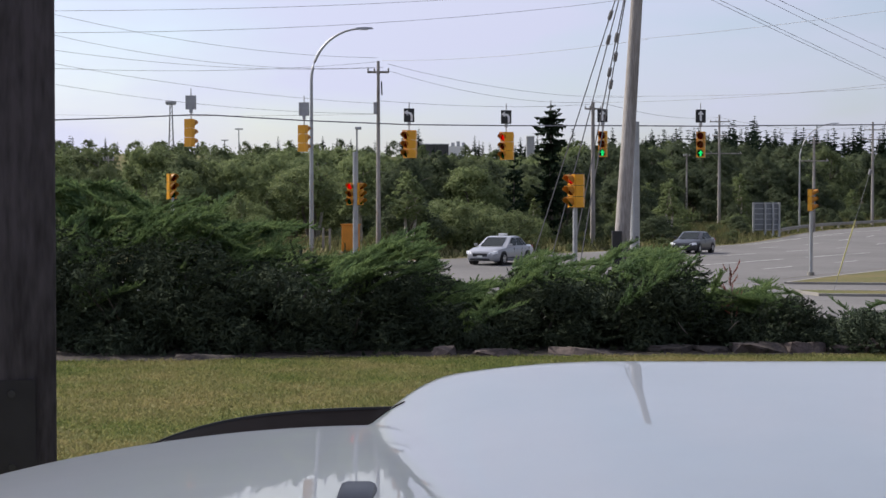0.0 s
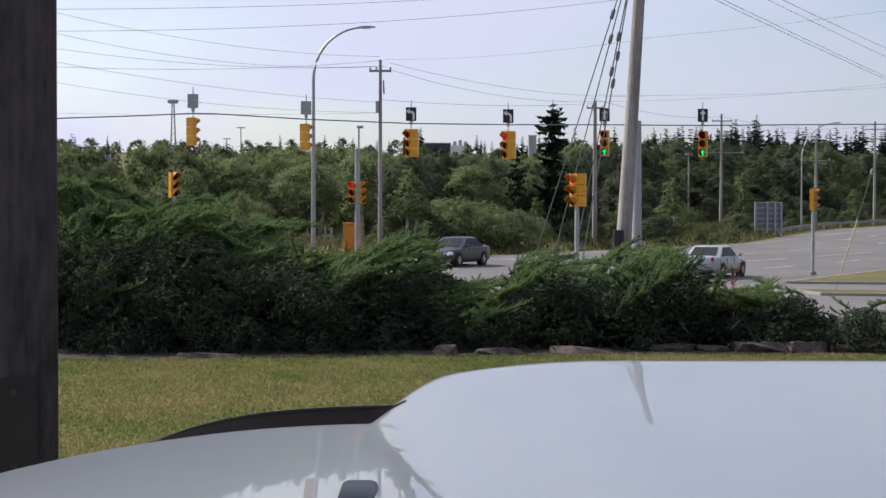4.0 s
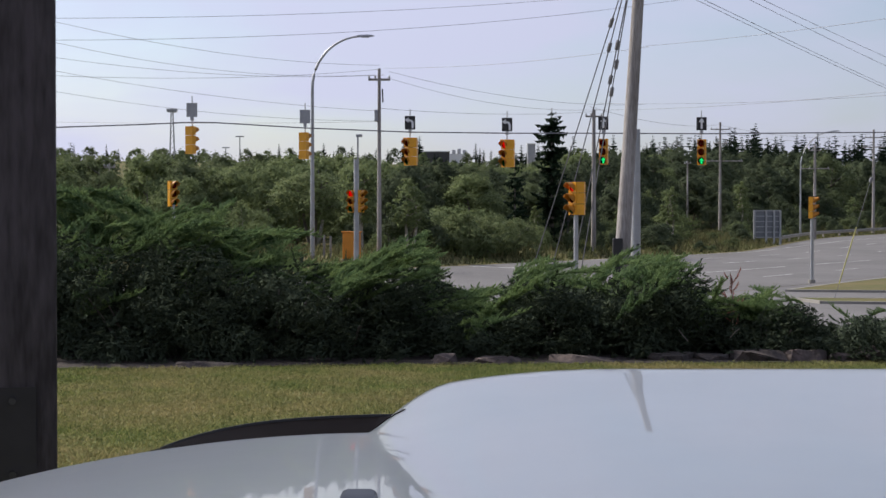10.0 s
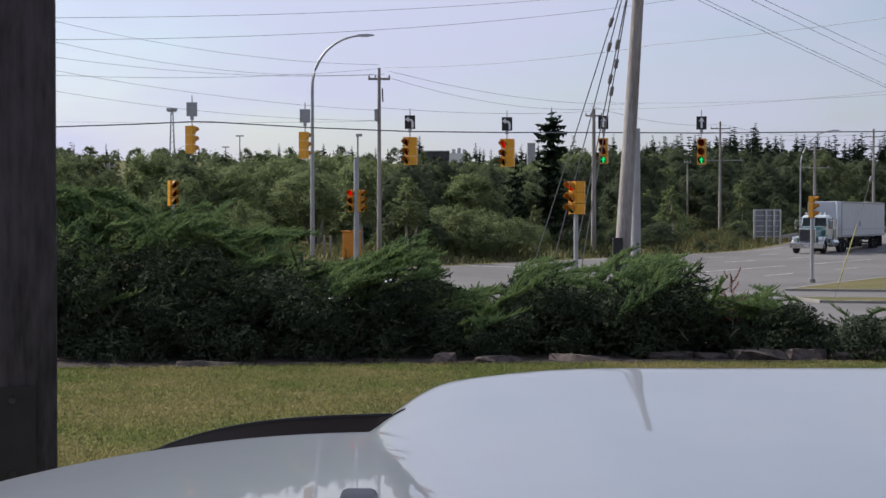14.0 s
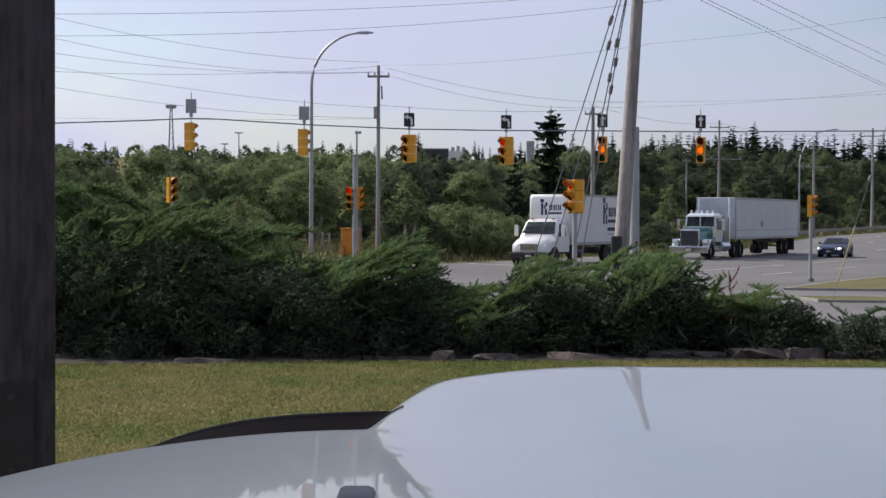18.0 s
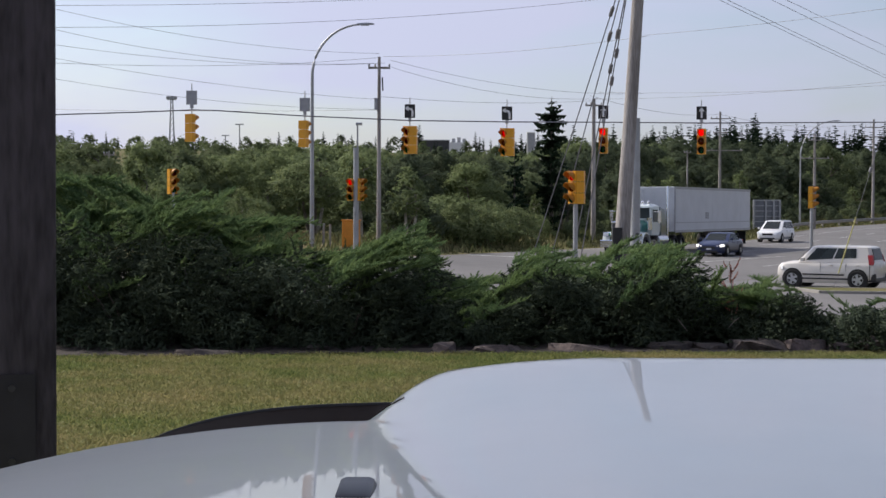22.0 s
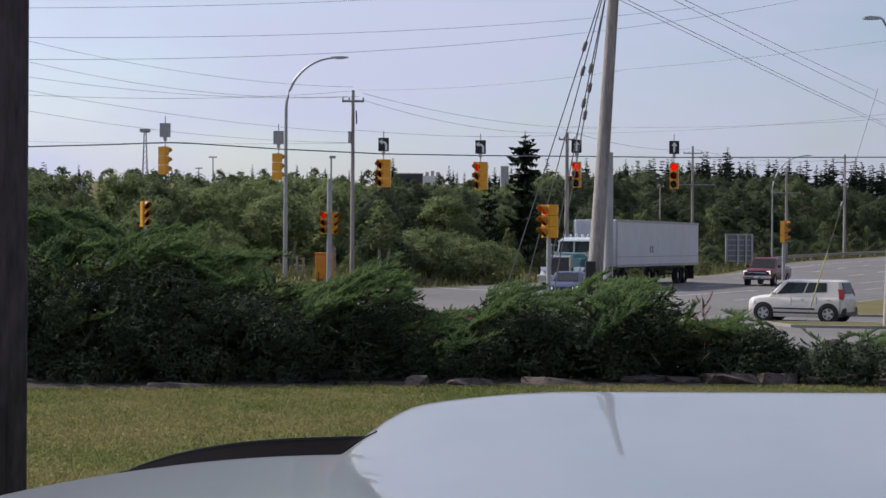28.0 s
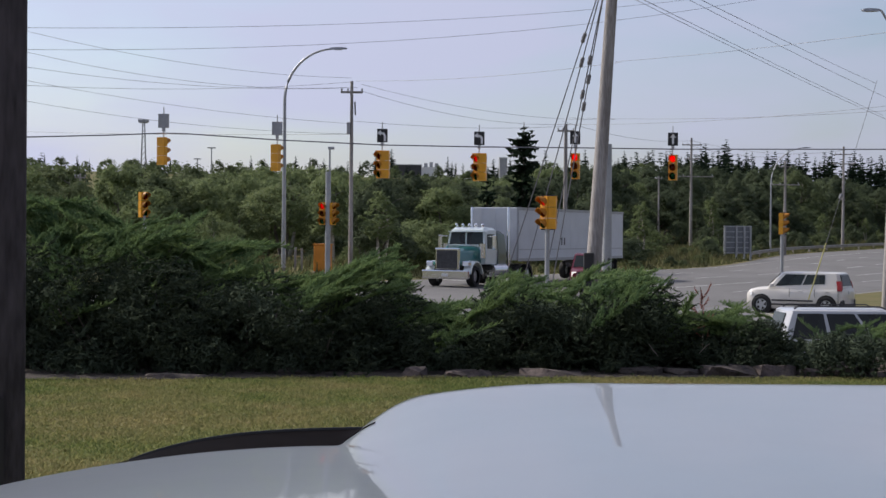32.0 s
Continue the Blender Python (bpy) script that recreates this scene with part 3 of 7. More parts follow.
cobra_lamp(-7.05, 86.0, 12.1, 2.75, 0.13, "grey steel street lamp with a long curved neck")
cobra_lamp(40.3, 178.0, 12.0, 3.9, 0.12, "grey steel street lamp with a long curved neck")
# lamp whose arm reaches back over the corner
corner = utility_pole(17.2, 57.3, 10.65, 0.17, [], lean=0.35, label="grey leaning pole with a street lamp on the median")
part("lamp_arm", tubebm([(0.33, -0.1, 10.2), (0.04, -0.1, 10.73), (-0.27, -0.1, 11.27), (-0.43, -0.1, 11.35)], 0.042, 8), M_STEEL, corner, smooth=60)
head = loft([[(-0.33 - 0.7 * f, -0.1 + yy * ww, 11.3 + zz * hh) for yy, zz in ((-1, -0.4), (-0.8, 0.7), (0.8, 0.7), (1, -0.4))] for f, ww, hh in ((0, 0.04, 0.04), (0.15, 0.11, 0.08), (0.6, 0.14, 0.11), (0.9, 0.11, 0.07), (1, 0.04, 0.03))])
part("lamp_head", head, M_ALU, corner, smooth=30)

p = utility_pole(-3.5, 88.0, 10.78, 0.14, [(0.61, 0.61, 0)])
part("switch_box", boxbm(-0.26, -0.08, -0.12, 0.12, 7.85, 8.5, 0.02), M_ALU, p)
part("fuse_holder", tubebm([(0.18, -0.1, 9.64), (0.21, -0.1, 8.9)], 0.04, 8), M_DSTEEL, p)
utility_pole(10.82, 113.0, 10.1, 0.19, [(0.5, 0.6, 0)])
utility_pole(31.6, 180.0, 12.6, 0.19, [(0.8, 1.1, 0), (2.4, 0.8, 0), (4.4, 2.6, 0)], label="wooden utility pole with several crossarms before the woods")
utility_pole(41.2, 175.0, 10.4, 0.2, [(0.6, 0.7, 0), (2.6, 1.6, 0)])
utility_pole(54.5, 200.0, 13.2, 0.2, [(1.0, 1.1, 0), (2.2, 1.4, 0)])
utility_pole(29.45, 190.0, 8.4, 0.14, [(0.3, 0.4, 0)], label="short wooden pole at the edge of the woods")
utility_pole(-24.8, 118.0, 5.8, 0.09, [(0.3, 0.4, 0)], label="thin wooden pole standing among the trees")
main_pole = utility_pole(5.205, 47.0, 12.5, 0.248, [], lean=0.76, label="stout weathered wooden guyed corner pole")
part("meter_box", boxbm(-0.17, 0.12, -0.42, -0.22, 1.2, 2.72, 0.02), M_BLACKP, main_pole, "dark weathered cable box")

# steel signal pole just behind the wooden one
sp = empty("signal_pole", "grey tapered steel span-wire pole beside a wooden pole", "pole", at=pose(6.12, 50.0, road_z(6.12, 50)))
part("shaft", tubebm([(0, 0, -0.1), (0, 0, 3), (0, 0, 5.9)], [0.165, 0.15, 0.13], 14), M_STEEL, sp, smooth=60)
part("hand_hole_cover", boxbm(-0.07, 0.07, -0.19, -0.15, 1.0, 1.35, 0.02), M_DSTEEL, sp)
for z in (1.95, 2.25):
    part("band_clip", tubebm([(0.05, -0.14, z), (0.05, -0.18, z)], 0.05, 8), M_DSTEEL, sp)


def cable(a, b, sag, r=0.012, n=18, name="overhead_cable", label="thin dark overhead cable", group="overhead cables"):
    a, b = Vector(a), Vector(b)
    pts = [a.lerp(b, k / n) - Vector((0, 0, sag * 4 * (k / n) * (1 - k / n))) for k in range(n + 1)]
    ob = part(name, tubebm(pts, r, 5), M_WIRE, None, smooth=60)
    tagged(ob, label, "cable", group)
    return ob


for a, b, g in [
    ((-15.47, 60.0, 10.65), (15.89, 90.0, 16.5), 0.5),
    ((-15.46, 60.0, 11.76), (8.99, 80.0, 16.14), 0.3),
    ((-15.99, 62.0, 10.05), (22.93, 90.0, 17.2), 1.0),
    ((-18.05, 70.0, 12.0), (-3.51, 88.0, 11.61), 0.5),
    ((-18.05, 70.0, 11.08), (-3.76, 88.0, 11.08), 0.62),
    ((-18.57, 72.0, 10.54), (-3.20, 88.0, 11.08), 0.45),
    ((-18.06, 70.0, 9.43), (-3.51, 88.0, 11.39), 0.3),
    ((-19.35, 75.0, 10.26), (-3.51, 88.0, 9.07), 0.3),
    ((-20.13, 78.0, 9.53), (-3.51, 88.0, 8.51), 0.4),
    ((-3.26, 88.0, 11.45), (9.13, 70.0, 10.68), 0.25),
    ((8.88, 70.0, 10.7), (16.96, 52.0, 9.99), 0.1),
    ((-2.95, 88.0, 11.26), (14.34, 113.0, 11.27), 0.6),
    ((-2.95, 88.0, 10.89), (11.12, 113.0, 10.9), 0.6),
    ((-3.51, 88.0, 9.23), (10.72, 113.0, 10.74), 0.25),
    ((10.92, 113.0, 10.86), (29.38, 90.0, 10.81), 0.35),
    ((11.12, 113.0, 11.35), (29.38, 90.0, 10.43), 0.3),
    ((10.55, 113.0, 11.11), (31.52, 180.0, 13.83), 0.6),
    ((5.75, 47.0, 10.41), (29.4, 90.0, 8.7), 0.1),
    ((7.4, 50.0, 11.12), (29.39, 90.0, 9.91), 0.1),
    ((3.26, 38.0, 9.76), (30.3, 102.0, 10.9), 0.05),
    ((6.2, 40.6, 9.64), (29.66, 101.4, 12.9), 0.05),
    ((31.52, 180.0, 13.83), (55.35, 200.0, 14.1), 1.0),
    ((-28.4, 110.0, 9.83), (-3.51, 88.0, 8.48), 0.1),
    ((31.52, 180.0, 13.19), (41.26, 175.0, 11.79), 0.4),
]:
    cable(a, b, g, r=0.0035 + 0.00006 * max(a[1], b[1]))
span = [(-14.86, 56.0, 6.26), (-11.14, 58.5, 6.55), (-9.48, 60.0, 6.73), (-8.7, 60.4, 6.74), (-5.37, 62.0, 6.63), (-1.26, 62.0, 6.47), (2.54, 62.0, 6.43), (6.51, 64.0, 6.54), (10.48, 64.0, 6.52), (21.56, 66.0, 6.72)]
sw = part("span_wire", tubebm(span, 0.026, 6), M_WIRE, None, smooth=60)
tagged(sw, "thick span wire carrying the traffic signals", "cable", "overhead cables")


M_PORC = mat("grey_porcelain", (0.2, 0.2, 0.21), 0.4, var=0.2)


def guy(top, foot, stops, r=0.02):
    root = empty("guy_wire", "steel guy wire with strain insulators anchoring a pole", "guy wire", "guy wires", at=pose(*foot))
    t, f0 = Vector(top) - Vector(foot), Vector((0, 0, 0))
    part("strand", tubebm([f0, t], r, 6), M_WIRE, root)
    for s in stops:
        part("strain_insulator", tubebm([t * (s - 0.012), t * (s - 0.009), t * (s + 0.009), t * (s + 0.012)], [0.03, 0.065, 0.065, 0.03], 8), M_PORC, root)
    return root


guy((5.78, 47.0, 11.3), (3.07, 60.0, 0.05), [0.812])
guy((5.85, 47.0, 11.6), (3.86, 60.0, 0.05), [0.734])
guy((5.92, 47.0, 11.9), (4.55, 58.0, 0.05), [0.718, 0.633])
guy((5.95, 47.0, 12.3), (4.72, 56.0, 0.05), [0.646, 0.579])
g = guy((17.6, 60.0, 9.0), (14.75, 59.4, 0.1), [0.5], 0.009)
d = (Vector((17.6, 60.0, 9.0)) - Vector((14.75, 59.4, 0.1)))
part("guard", tubebm([d * 0.06, d * 0.3], 0.024, 8), M_YGUARD, g, "yellow plastic guy guard")


# ---- traffic signals ----
def tinted(name, col):
    m = bpy.data.materials.new(name)
    m.use_nodes = True
    n, l = m.node_tree.nodes, m.node_tree.links
    b = n["Principled BSDF"]
    b.inputs["Base Color"].default_value = (*[c * 0.05 for c in col], 1)
    b.inputs["Roughness"].default_value = 0.25
    t = n.new("ShaderNodeBsdfTransparent")
    t.inputs["Color"].default_value = (*col, 1)
    mx = n.new("ShaderNodeMixShader")
    mx.inputs["Fac"].default_value = 0.6
    l.new(b.outputs[0], mx.inputs[1])
    l.new(t.outputs[0], mx.inputs[2])
    l.new(mx.outputs[0], n["Material Output"].inputs["Surface"])
    return m


M_RLENS = tinted("red_lens", (1.0, 0.03, 0.015))
M_ALENS = tinted("amber_lens", (1.0, 0.42, 0.02))
M_GLENS = tinted("green_lens", (0.04, 0.85, 0.42))
M_BULB = mat("signal_lamp_lit", (1.0, 0.98, 0.95), 0.5, var=0.02, glow=2.8)
M_BULB_DIM = mat("signal_lamp_shaded", (1.0, 0.98, 0.95), 0.5, var=0.02, glow=1.3)
SEC = 0.352
lamp_jobs = []


def signal_head(parent, m, lit="", tinted_visor=False):
    """Three stacked sections with lenses and hoods; faces -y of m. Its own origin is the bottom centre."""
    h = new("head")
    h.parent = parent
    h.matrix_basis = m
    for k, lm in enumerate((M_GLENS, M_ALENS, M_RLENS)):
        z = k * SEC
        bm = bmesh.new()
        # open-fronted box
        box(bm, -0.17, 0.17, 0.17, 0.19, z + 0.008, z + SEC - 0.008)
        box(bm, -0.17, -0.15, -0.02, 0.17, z + 0.008, z + SEC - 0.008)
        box(bm, 0.15, 0.17, -0.02, 0.17, z + 0.008, z + SEC - 0.008)
        box(bm, -0.15, 0.15, -0.02, 0.17, z + 0.008, z + 0.028)
        box(bm, -0.15, 0.15, -0.02, 0.17, z + SEC - 0.028, z + SEC - 0.008)
        # door with a round opening
        seg = 24
        cz = z + SEC / 2
        inner = [bm.verts.new((0.142 * math.cos(2 * math.pi * i / seg), -0.022, cz + 0.142 * math.sin(2 * math.pi * i / seg))) for i in range(seg)]
        outer = []
        for i in range(seg):
            c, s = math.cos(2 * math.pi * i / seg), math.sin(2 * math.pi * i / seg)
            q = 0.168 / max(abs(c), abs(s))
            outer.append(bm.verts.new((q * c, -0.022, cz + q * s)))
        for i in range(seg):
            bm.faces.new((outer[i], outer[(i + 1) % seg], inner[(i + 1) % seg], inner[i]))
        part("section", bm, M_YEL, h)
        lens = loft([[(q * math.cos(2 * math.pi * i / 16), yy, cz + q * math.sin(2 * math.pi * i / 16)) for i in range(16)] for q, yy in ((0.146, -0.005), (0.12, -0.026), (0.06, -0.036), (0.01, -0.038))])
        part("lens", lens, lm, h, smooth=60)
        # hood
        ring = []
        for yy, cut in ((-0.022, 1.0), (-0.26, 0.55)):
            r2 = []
            for i in range(17):
                a = math.pi / 2 + (i / 16 - 0.5) * 2 * math.pi * 0.78 * cut
                r2.append((0.155 * math.cos(a), yy - (0 if yy > -0.1 else 0.0), cz + 0.155 * math.sin(a)))
            ring.append(r2)
        inner_ring = [[(x * 0.955, y, cz + (zz - cz) * 0.955) for x, y, zz in r2] for r2 in ring]
        bm = bmesh.new()
        A = [[bm.verts.new(q) for q in r2] for r2 in ring]
        B = [[bm.verts.new(q) for q in r2] for r2 in inner_ring]
        for i in range(16):
            bm.faces.new((A[0][i], A[0][i + 1], A[1][i + 1], A[1][i]))
            bm.faces.new((B[0][i + 1], B[0][i], B[1][i], B[1][i + 1]))
            bm.faces.new((A[1][i], A[1][i + 1], B[1][i + 1], B[1][i]))
        for i in (0, 16):
            bm.faces.new((A[0][i], A[1][i], B[1][i], B[0][i]))
        bmesh.ops.recalc_face_normals(bm, faces=bm.faces)
        part("hood", bm, M_YEL if tinted_visor else M_YELD, h, smooth=50)
    if lit and len(lit) > 2:
        # arrow mask behind the green lens
        cz = SEC / 2
        bm = bmesh.new()
        for sg in (1, -1):
            for poly in (((0.04, -0.15), (0.15, -0.15), (0.15, 0.0), (0.04, 0.0)), ((0.105, 0.0), (0.15, 0.0), (0.15, 0.15), (0.0, 0.15), (0.0, 0.125))):
                bm.faces.new([bm.verts.new((sg * px, 0.012, cz + pz)) for px, pz in poly])
        part("arrow_mask", bm, M_VISOR, h, "black mask with an arrow opening")
    if lit:
        bulb = part("lamp", tubebm([(0, 0.03, 0), (0, 0.05, 0)], 0.128, 16), M_BULB if len(lit) > 2 else M_BULB_DIM, h, "lit signal lamp behind the lens")
        lamp_jobs.append((bulb, lit))
    return h


M_YELD = mat("signal_hood", (0.5, 0.2, 0.012), 0.5, var=0.25, scale=6)
LEVEL = {"g": SEC * 0.5, "a": SEC * 1.5, "r": SEC * 2.5}
ALWAYS_RED = [(0, "r"), (32, "r")]
MAIN_CYCLE = [(0, "g"), (16.62, "g"), (16.66, "a"), (21.78, "a"), (21.82, "r"), (32, "r")]


def arrow_panel(root, z, kind, back=False, yaw=0.0):
    m = pose(0, 0, z, 0, 0, yaw)
    sign = part("sign_panel", boxbm(-0.205, 0.205, -0.012, 0.012, -0.265, 0.265, 0.004, m=m), M_SIGNB if not back else M_ALU, root, "black lane-use sign panel" if not back else "bare metal back of a sign panel")
    if back:
        for s in (-0.12, 0.12):
            part("stiffener", boxbm(s - 0.02, s + 0.02, -0.035, -0.014, -0.25, 0.25, m=m), M_ALU, sign)
        return
    bm = bmesh.new()
    if kind == "up":
        box(bm, -0.04, 0.04, -0.019, -0.0135, -0.2, 0.1)
        tri = [bm.verts.new(q) for q in ((-0.12, -0.018, 0.06), (0.12, -0.018, 0.06), (0, -0.018, 0.23))]
        bm.faces.new(tri)
    else:
        path = [(0.1, -0.22), (0.1, 0.0), (0.05, 0.08), (-0.06, 0.1)]
        w2 = [(0.04, 0), (0.04, 0.01), (0.03, 0.03), (0, 0.04)]
        lo = [bm.verts.new((a - c, -0.018, b - d2)) for (a, b), (c, d2) in zip(path, w2)]
        hi = [bm.verts.new((a + c, -0.018, b + d2)) for (a, b), (c, d2) in zip(path, w2)]
        for i in range(3):
            bm.faces.new((lo[i], hi[i], hi[i + 1], lo[i + 1]))
        bm.faces.new([bm.verts.new(q) for q in ((-0.05, -0.018, 0.0), (-0.05, -0.018, 0.22), (-0.2, -0.018, 0.11))])
    bmesh.ops.transform(bm, matrix=m, verts=bm.verts)
    part("arrow", bm, M_SIGNW, sign, "white arrow")


def hung_signal(x, y, z, heads, kind="", back=False, yaw=0.0, label=""):
    root = empty("traffic_signal", label, "traffic signal", "span-wire traffic signals", at=pose(x, y, z))
    for hx, turn, lit in heads:
        signal_head(root, pose(hx, 0, 0, 0, 0, turn), lit)
    part("hanger", tubebm([(0, 0.05, SEC * 3), (0, 0.05, SEC * 3 + 1.0)], 0.022, 8), M_STEEL, root)
    part("span_clamp", boxbm(-0.06, 0.06, -0.02, 0.12, SEC * 3 + 0.22, SEC * 3 + 0.36, 0.01), M_STEEL, root)
    if len(heads) > 1:
        part("top_bracket", boxbm(-0.28, 0.28, 0.0, 0.1, SEC * 3 - 0.005, SEC * 3 + 0.04, 0.01), M_YEL, root)
    arrow_panel(root, SEC * 3 + 0.62, kind, back, yaw)
    part("sign_stem", tubebm([(0, 0.03, SEC * 3 + 0.85), (0, 0.03, SEC * 3 + 1.15)], 0.018, 8), M_STEEL, root)
    return root


hung_signal(-9.48, 60.0, 5.52, [(0.0, 150, "")], back=True, label="yellow hanging traffic signal seen from its side")
hung_signal(-5.37, 62.0, 5.4, [(0.0, 152, "")], back=True, label="yellow hanging traffic signal seen from its side")
hung_signal(-1.26, 62.0, 5.16, [(-0.08, -34, ""), (0.13, 168, "")], "left", label="paired yellow hanging signals under a black left-turn sign")
hung_signal(2.54, 62.0, 5.09, [(-0.08, -34, ALWAYS_RED), (0.13, 168, "")], "left", label="paired yellow hanging signals, red lit, under a left-turn sign")
hung_signal(6.51, 64.0, 5.27, [(0.0, -18, MAIN_CYCLE)], "up", label="yellow hanging traffic signal under a black straight-arrow sign")
hung_signal(10.48, 64.0, 5.25, [(0.0, -18, MAIN_CYCLE)], "up", label="yellow hanging traffic signal under a black straight-arrow sign")


def post_signal(x, y, z, heads, top, r, label):
    z0 = ground_at(x, y)
    root = empty("post_signal", label, "traffic signal", "post-mounted traffic signals", at=pose(x, y, z0))
    part("post", tubebm([(0, 0, -0.1), (0, 0, top - z0)], r, 12), M_STEEL, root, smooth=60)
    part("footing", tubebm([(0, 0, -0.3), (0, 0, 0.22)], r * 2.0, 10), M_CONC, root)
    for hx, hy, turn, lit in heads:
        signal_head(root, pose(hx, hy, z - z0, 0, 0, turn) @ Matrix.Scale(1.12 if x < -1 else 1.0, 4), lit)
    for dz in (0.0, SEC * 3):
        part("bracket", tubebm([(-0.2, 0, z - z0 + dz), (0.25, 0, z - z0 + dz)], 0.025, 6), M_DSTEEL, root)
    return root


post_signal(4.23, 50.0, 3.19, [(-0.11, 0, -54, ALWAYS_RED), (0.13, 0.05, 164, "")], 3.25, 0.075, "paired yellow signals on a steel post, red lit")
post_signal(-4.5, 83.0, 3.41, [(-0.28, 0.05, -20, ALWAYS_RED), (0.28, 0, 52, "")], 6.2, 0.14, "yellow signals either side of a steel post, red lit")
post_signal(-12.39, 73.0, 3.64, [(0.0, 0, 42, "")], 3.72, 0.075, "yellow side-on traffic signal on a short steel post")
post_signal(17.77, 76.0, 3.1, [(0.06, 0, 62, "")], 4.1, 0.085, "yellow side-on traffic signal on a thin steel post")
# thin camera mast beside the signal post
cm = empty("camera_mast", "thin grey mast with a small detector on top", "mast", at=pose(-4.64, 87.0, ground_at(-4.64, 87)))
part("mast", tubebm([(0, 0, 0), (0, 0, 7.0)], 0.05, 8), M_STEEL, cm)
part("detector", boxbm(-0.1, 0.25, -0.08, 0.08, 6.85, 7.0, 0.02), M_ALU, cm)


def orange_cabinet():
    x, y = -4.98, 87.0
    z = ground_at(x, y)
    root = empty("control_cabinet", "orange metal traffic control cabinet on the verge", "cabinet", at=pose(x, y, z, 0, 0, -14))
    part("body", boxbm(-0.42, 0.42, -0.35, 0.35, 0.1, 1.55, 0.03), M_ORANGE, root)
    part("plinth", boxbm(-0.47, 0.47, -0.4, 0.4, -0.1, 0.1, 0.02), M_CONC, root)
    part("roof", boxbm(-0.47, 0.47, -0.4, 0.4, 1.55, 1.62, 0.02), M_ORANGE, root)
    door = part("door", boxbm(-0.37, 0.37, -0.375, -0.352, 0.18, 1.48, 0.01), M_ORANGE, root)
    part("handle", boxbm(0.24, 0.3, -0.4, -0.376, 0.75, 0.95, 0.008), M_DSTEEL, door)


orange_cabinet()


M_DALU = mat("dull_aluminium", (0.2, 0.215, 0.235), 0.6, metal=0.2, var=0.2, scale=2)


def big_sign():
    """A large road sign seen from its back."""
    x, y = 31.2, 152.0
    z = ground_at(x, y)
    root = empty("road_sign", "back of a large bare metal road sign on posts", "sign", at=pose(x, y, z, 0, 0, 8))
    w, h, b = 2.75, 2.7, 0.55
    part("panel", boxbm(-w / 2, w / 2, 0, 0.03, b, b + h), M_DALU, root)
    for px in (-w / 2 + 0.09, -0.12, 0.12 + 0.55, w / 2 - 0.09):
        part("sign_post", boxbm(px - 0.09, px + 0.09, -0.2, -0.06, -0.2, b + h), M_STEEL, root)
    for k in range(6):
        zz = b + 0.08 + k * (h - 0.16) / 5
        part("rail", boxbm(-w / 2, w / 2, -0.06, 0, zz - 0.05, zz + 0.05), M_STEEL, root)


big_sign()
# two grey marker posts beside the street lamp
for k in range(2):
    x, y = -6.45 + 0.35 * k, 86.5
    mp = empty("marker_post", "short grey post on the verge", "post", "marker posts", at=pose(x, y, ground_at(x, y)))
    part("stake", boxbm(-0.06, 0.06, -0.06, 0.06, -0.1, 1.25, 0.01), M_WOODP, mp)


M_GUARD = mat("weathered_guardrail", (0.36, 0.34, 0.3), 0.8, metal=0.0, var=0.35, scale=1.5)


def guardrail():
    root = empty("guardrail", "weathered steel guardrail along the far verge", "guardrail")
    pts = []
    for k in range(24):
        u = 150 + 7.0 * k
        x, y = plan(u, far_edge(u) + 0.8)
        pts.append(Vector((x, y, ground_z(x, y))))
    for k, p in enumerate(pts):
        part("rail_post", boxbm(p.x - 0.09, p.x + 0.09, p.y - 0.09, p.y + 0.09, p.z - 0.2, p.z + 0.72), M_WOODP, root)
    for a, b in zip(pts, pts[1:]):
        d = (b - a).normalized()
        s = Vector((d.y, -d.x, 0))
        ring = [[w + s * o + Vector((0, 0, h)) for o, h in ((0.12, 0.78), (0.2, 0.7), (0.13, 0.6), (0.2, 0.5), (0.12, 0.42), (0.1, 0.6))] for w in (a, b)]
        part("rail", loft(ring), M_GUARD, root)


guardrail()


def distant_buildings():
    root = empty("distant_building", "long dark building with a white end beyond the woods", "building")
    y = 330.0
    x = 0.5
    z = ground_z(x, y)
    root.matrix_basis = pose(x, y, z)
    top = 3.05 + 0.0425 * y - z
    part("wall", boxbm(-5.4, 1.0, 0, 12, 0, top), M_DSTEEL, root)
    part("end_wall", boxbm(1.0, 4.7, -0.3, 11, 0, top - 0.35), M_SIGNW, root, "white end wall")
    part("roof", boxbm(-5.6, 1.1, -0.2, 12.2, top, top + 0.2), M_ALU, root)
    for k in range(3):
        part("roof_unit", boxbm(1.6 + k * 1.1, 2.3 + k * 1.1, 1, 3, top - 0.3, top + 0.5 + 0.25 * (k % 2)), M_ALU, root)
    b = empty("distant_block", "small grey-white block on the skyline beyond the woods", "building", at=pose(18.6, y, ground_z(18.6, y)))
    t2 = 3.05 + 0.0475 * y - ground_z(18.6, y)
    part("wall", boxbm(-0.8, 0.8, 0, 3, 0, t2), M_ALU, b)
    part("roof", boxbm(-0.9, 0.9, -0.1, 3.1, t2, t2 + 0.2), M_SIGNW, b)


distant_buildings()


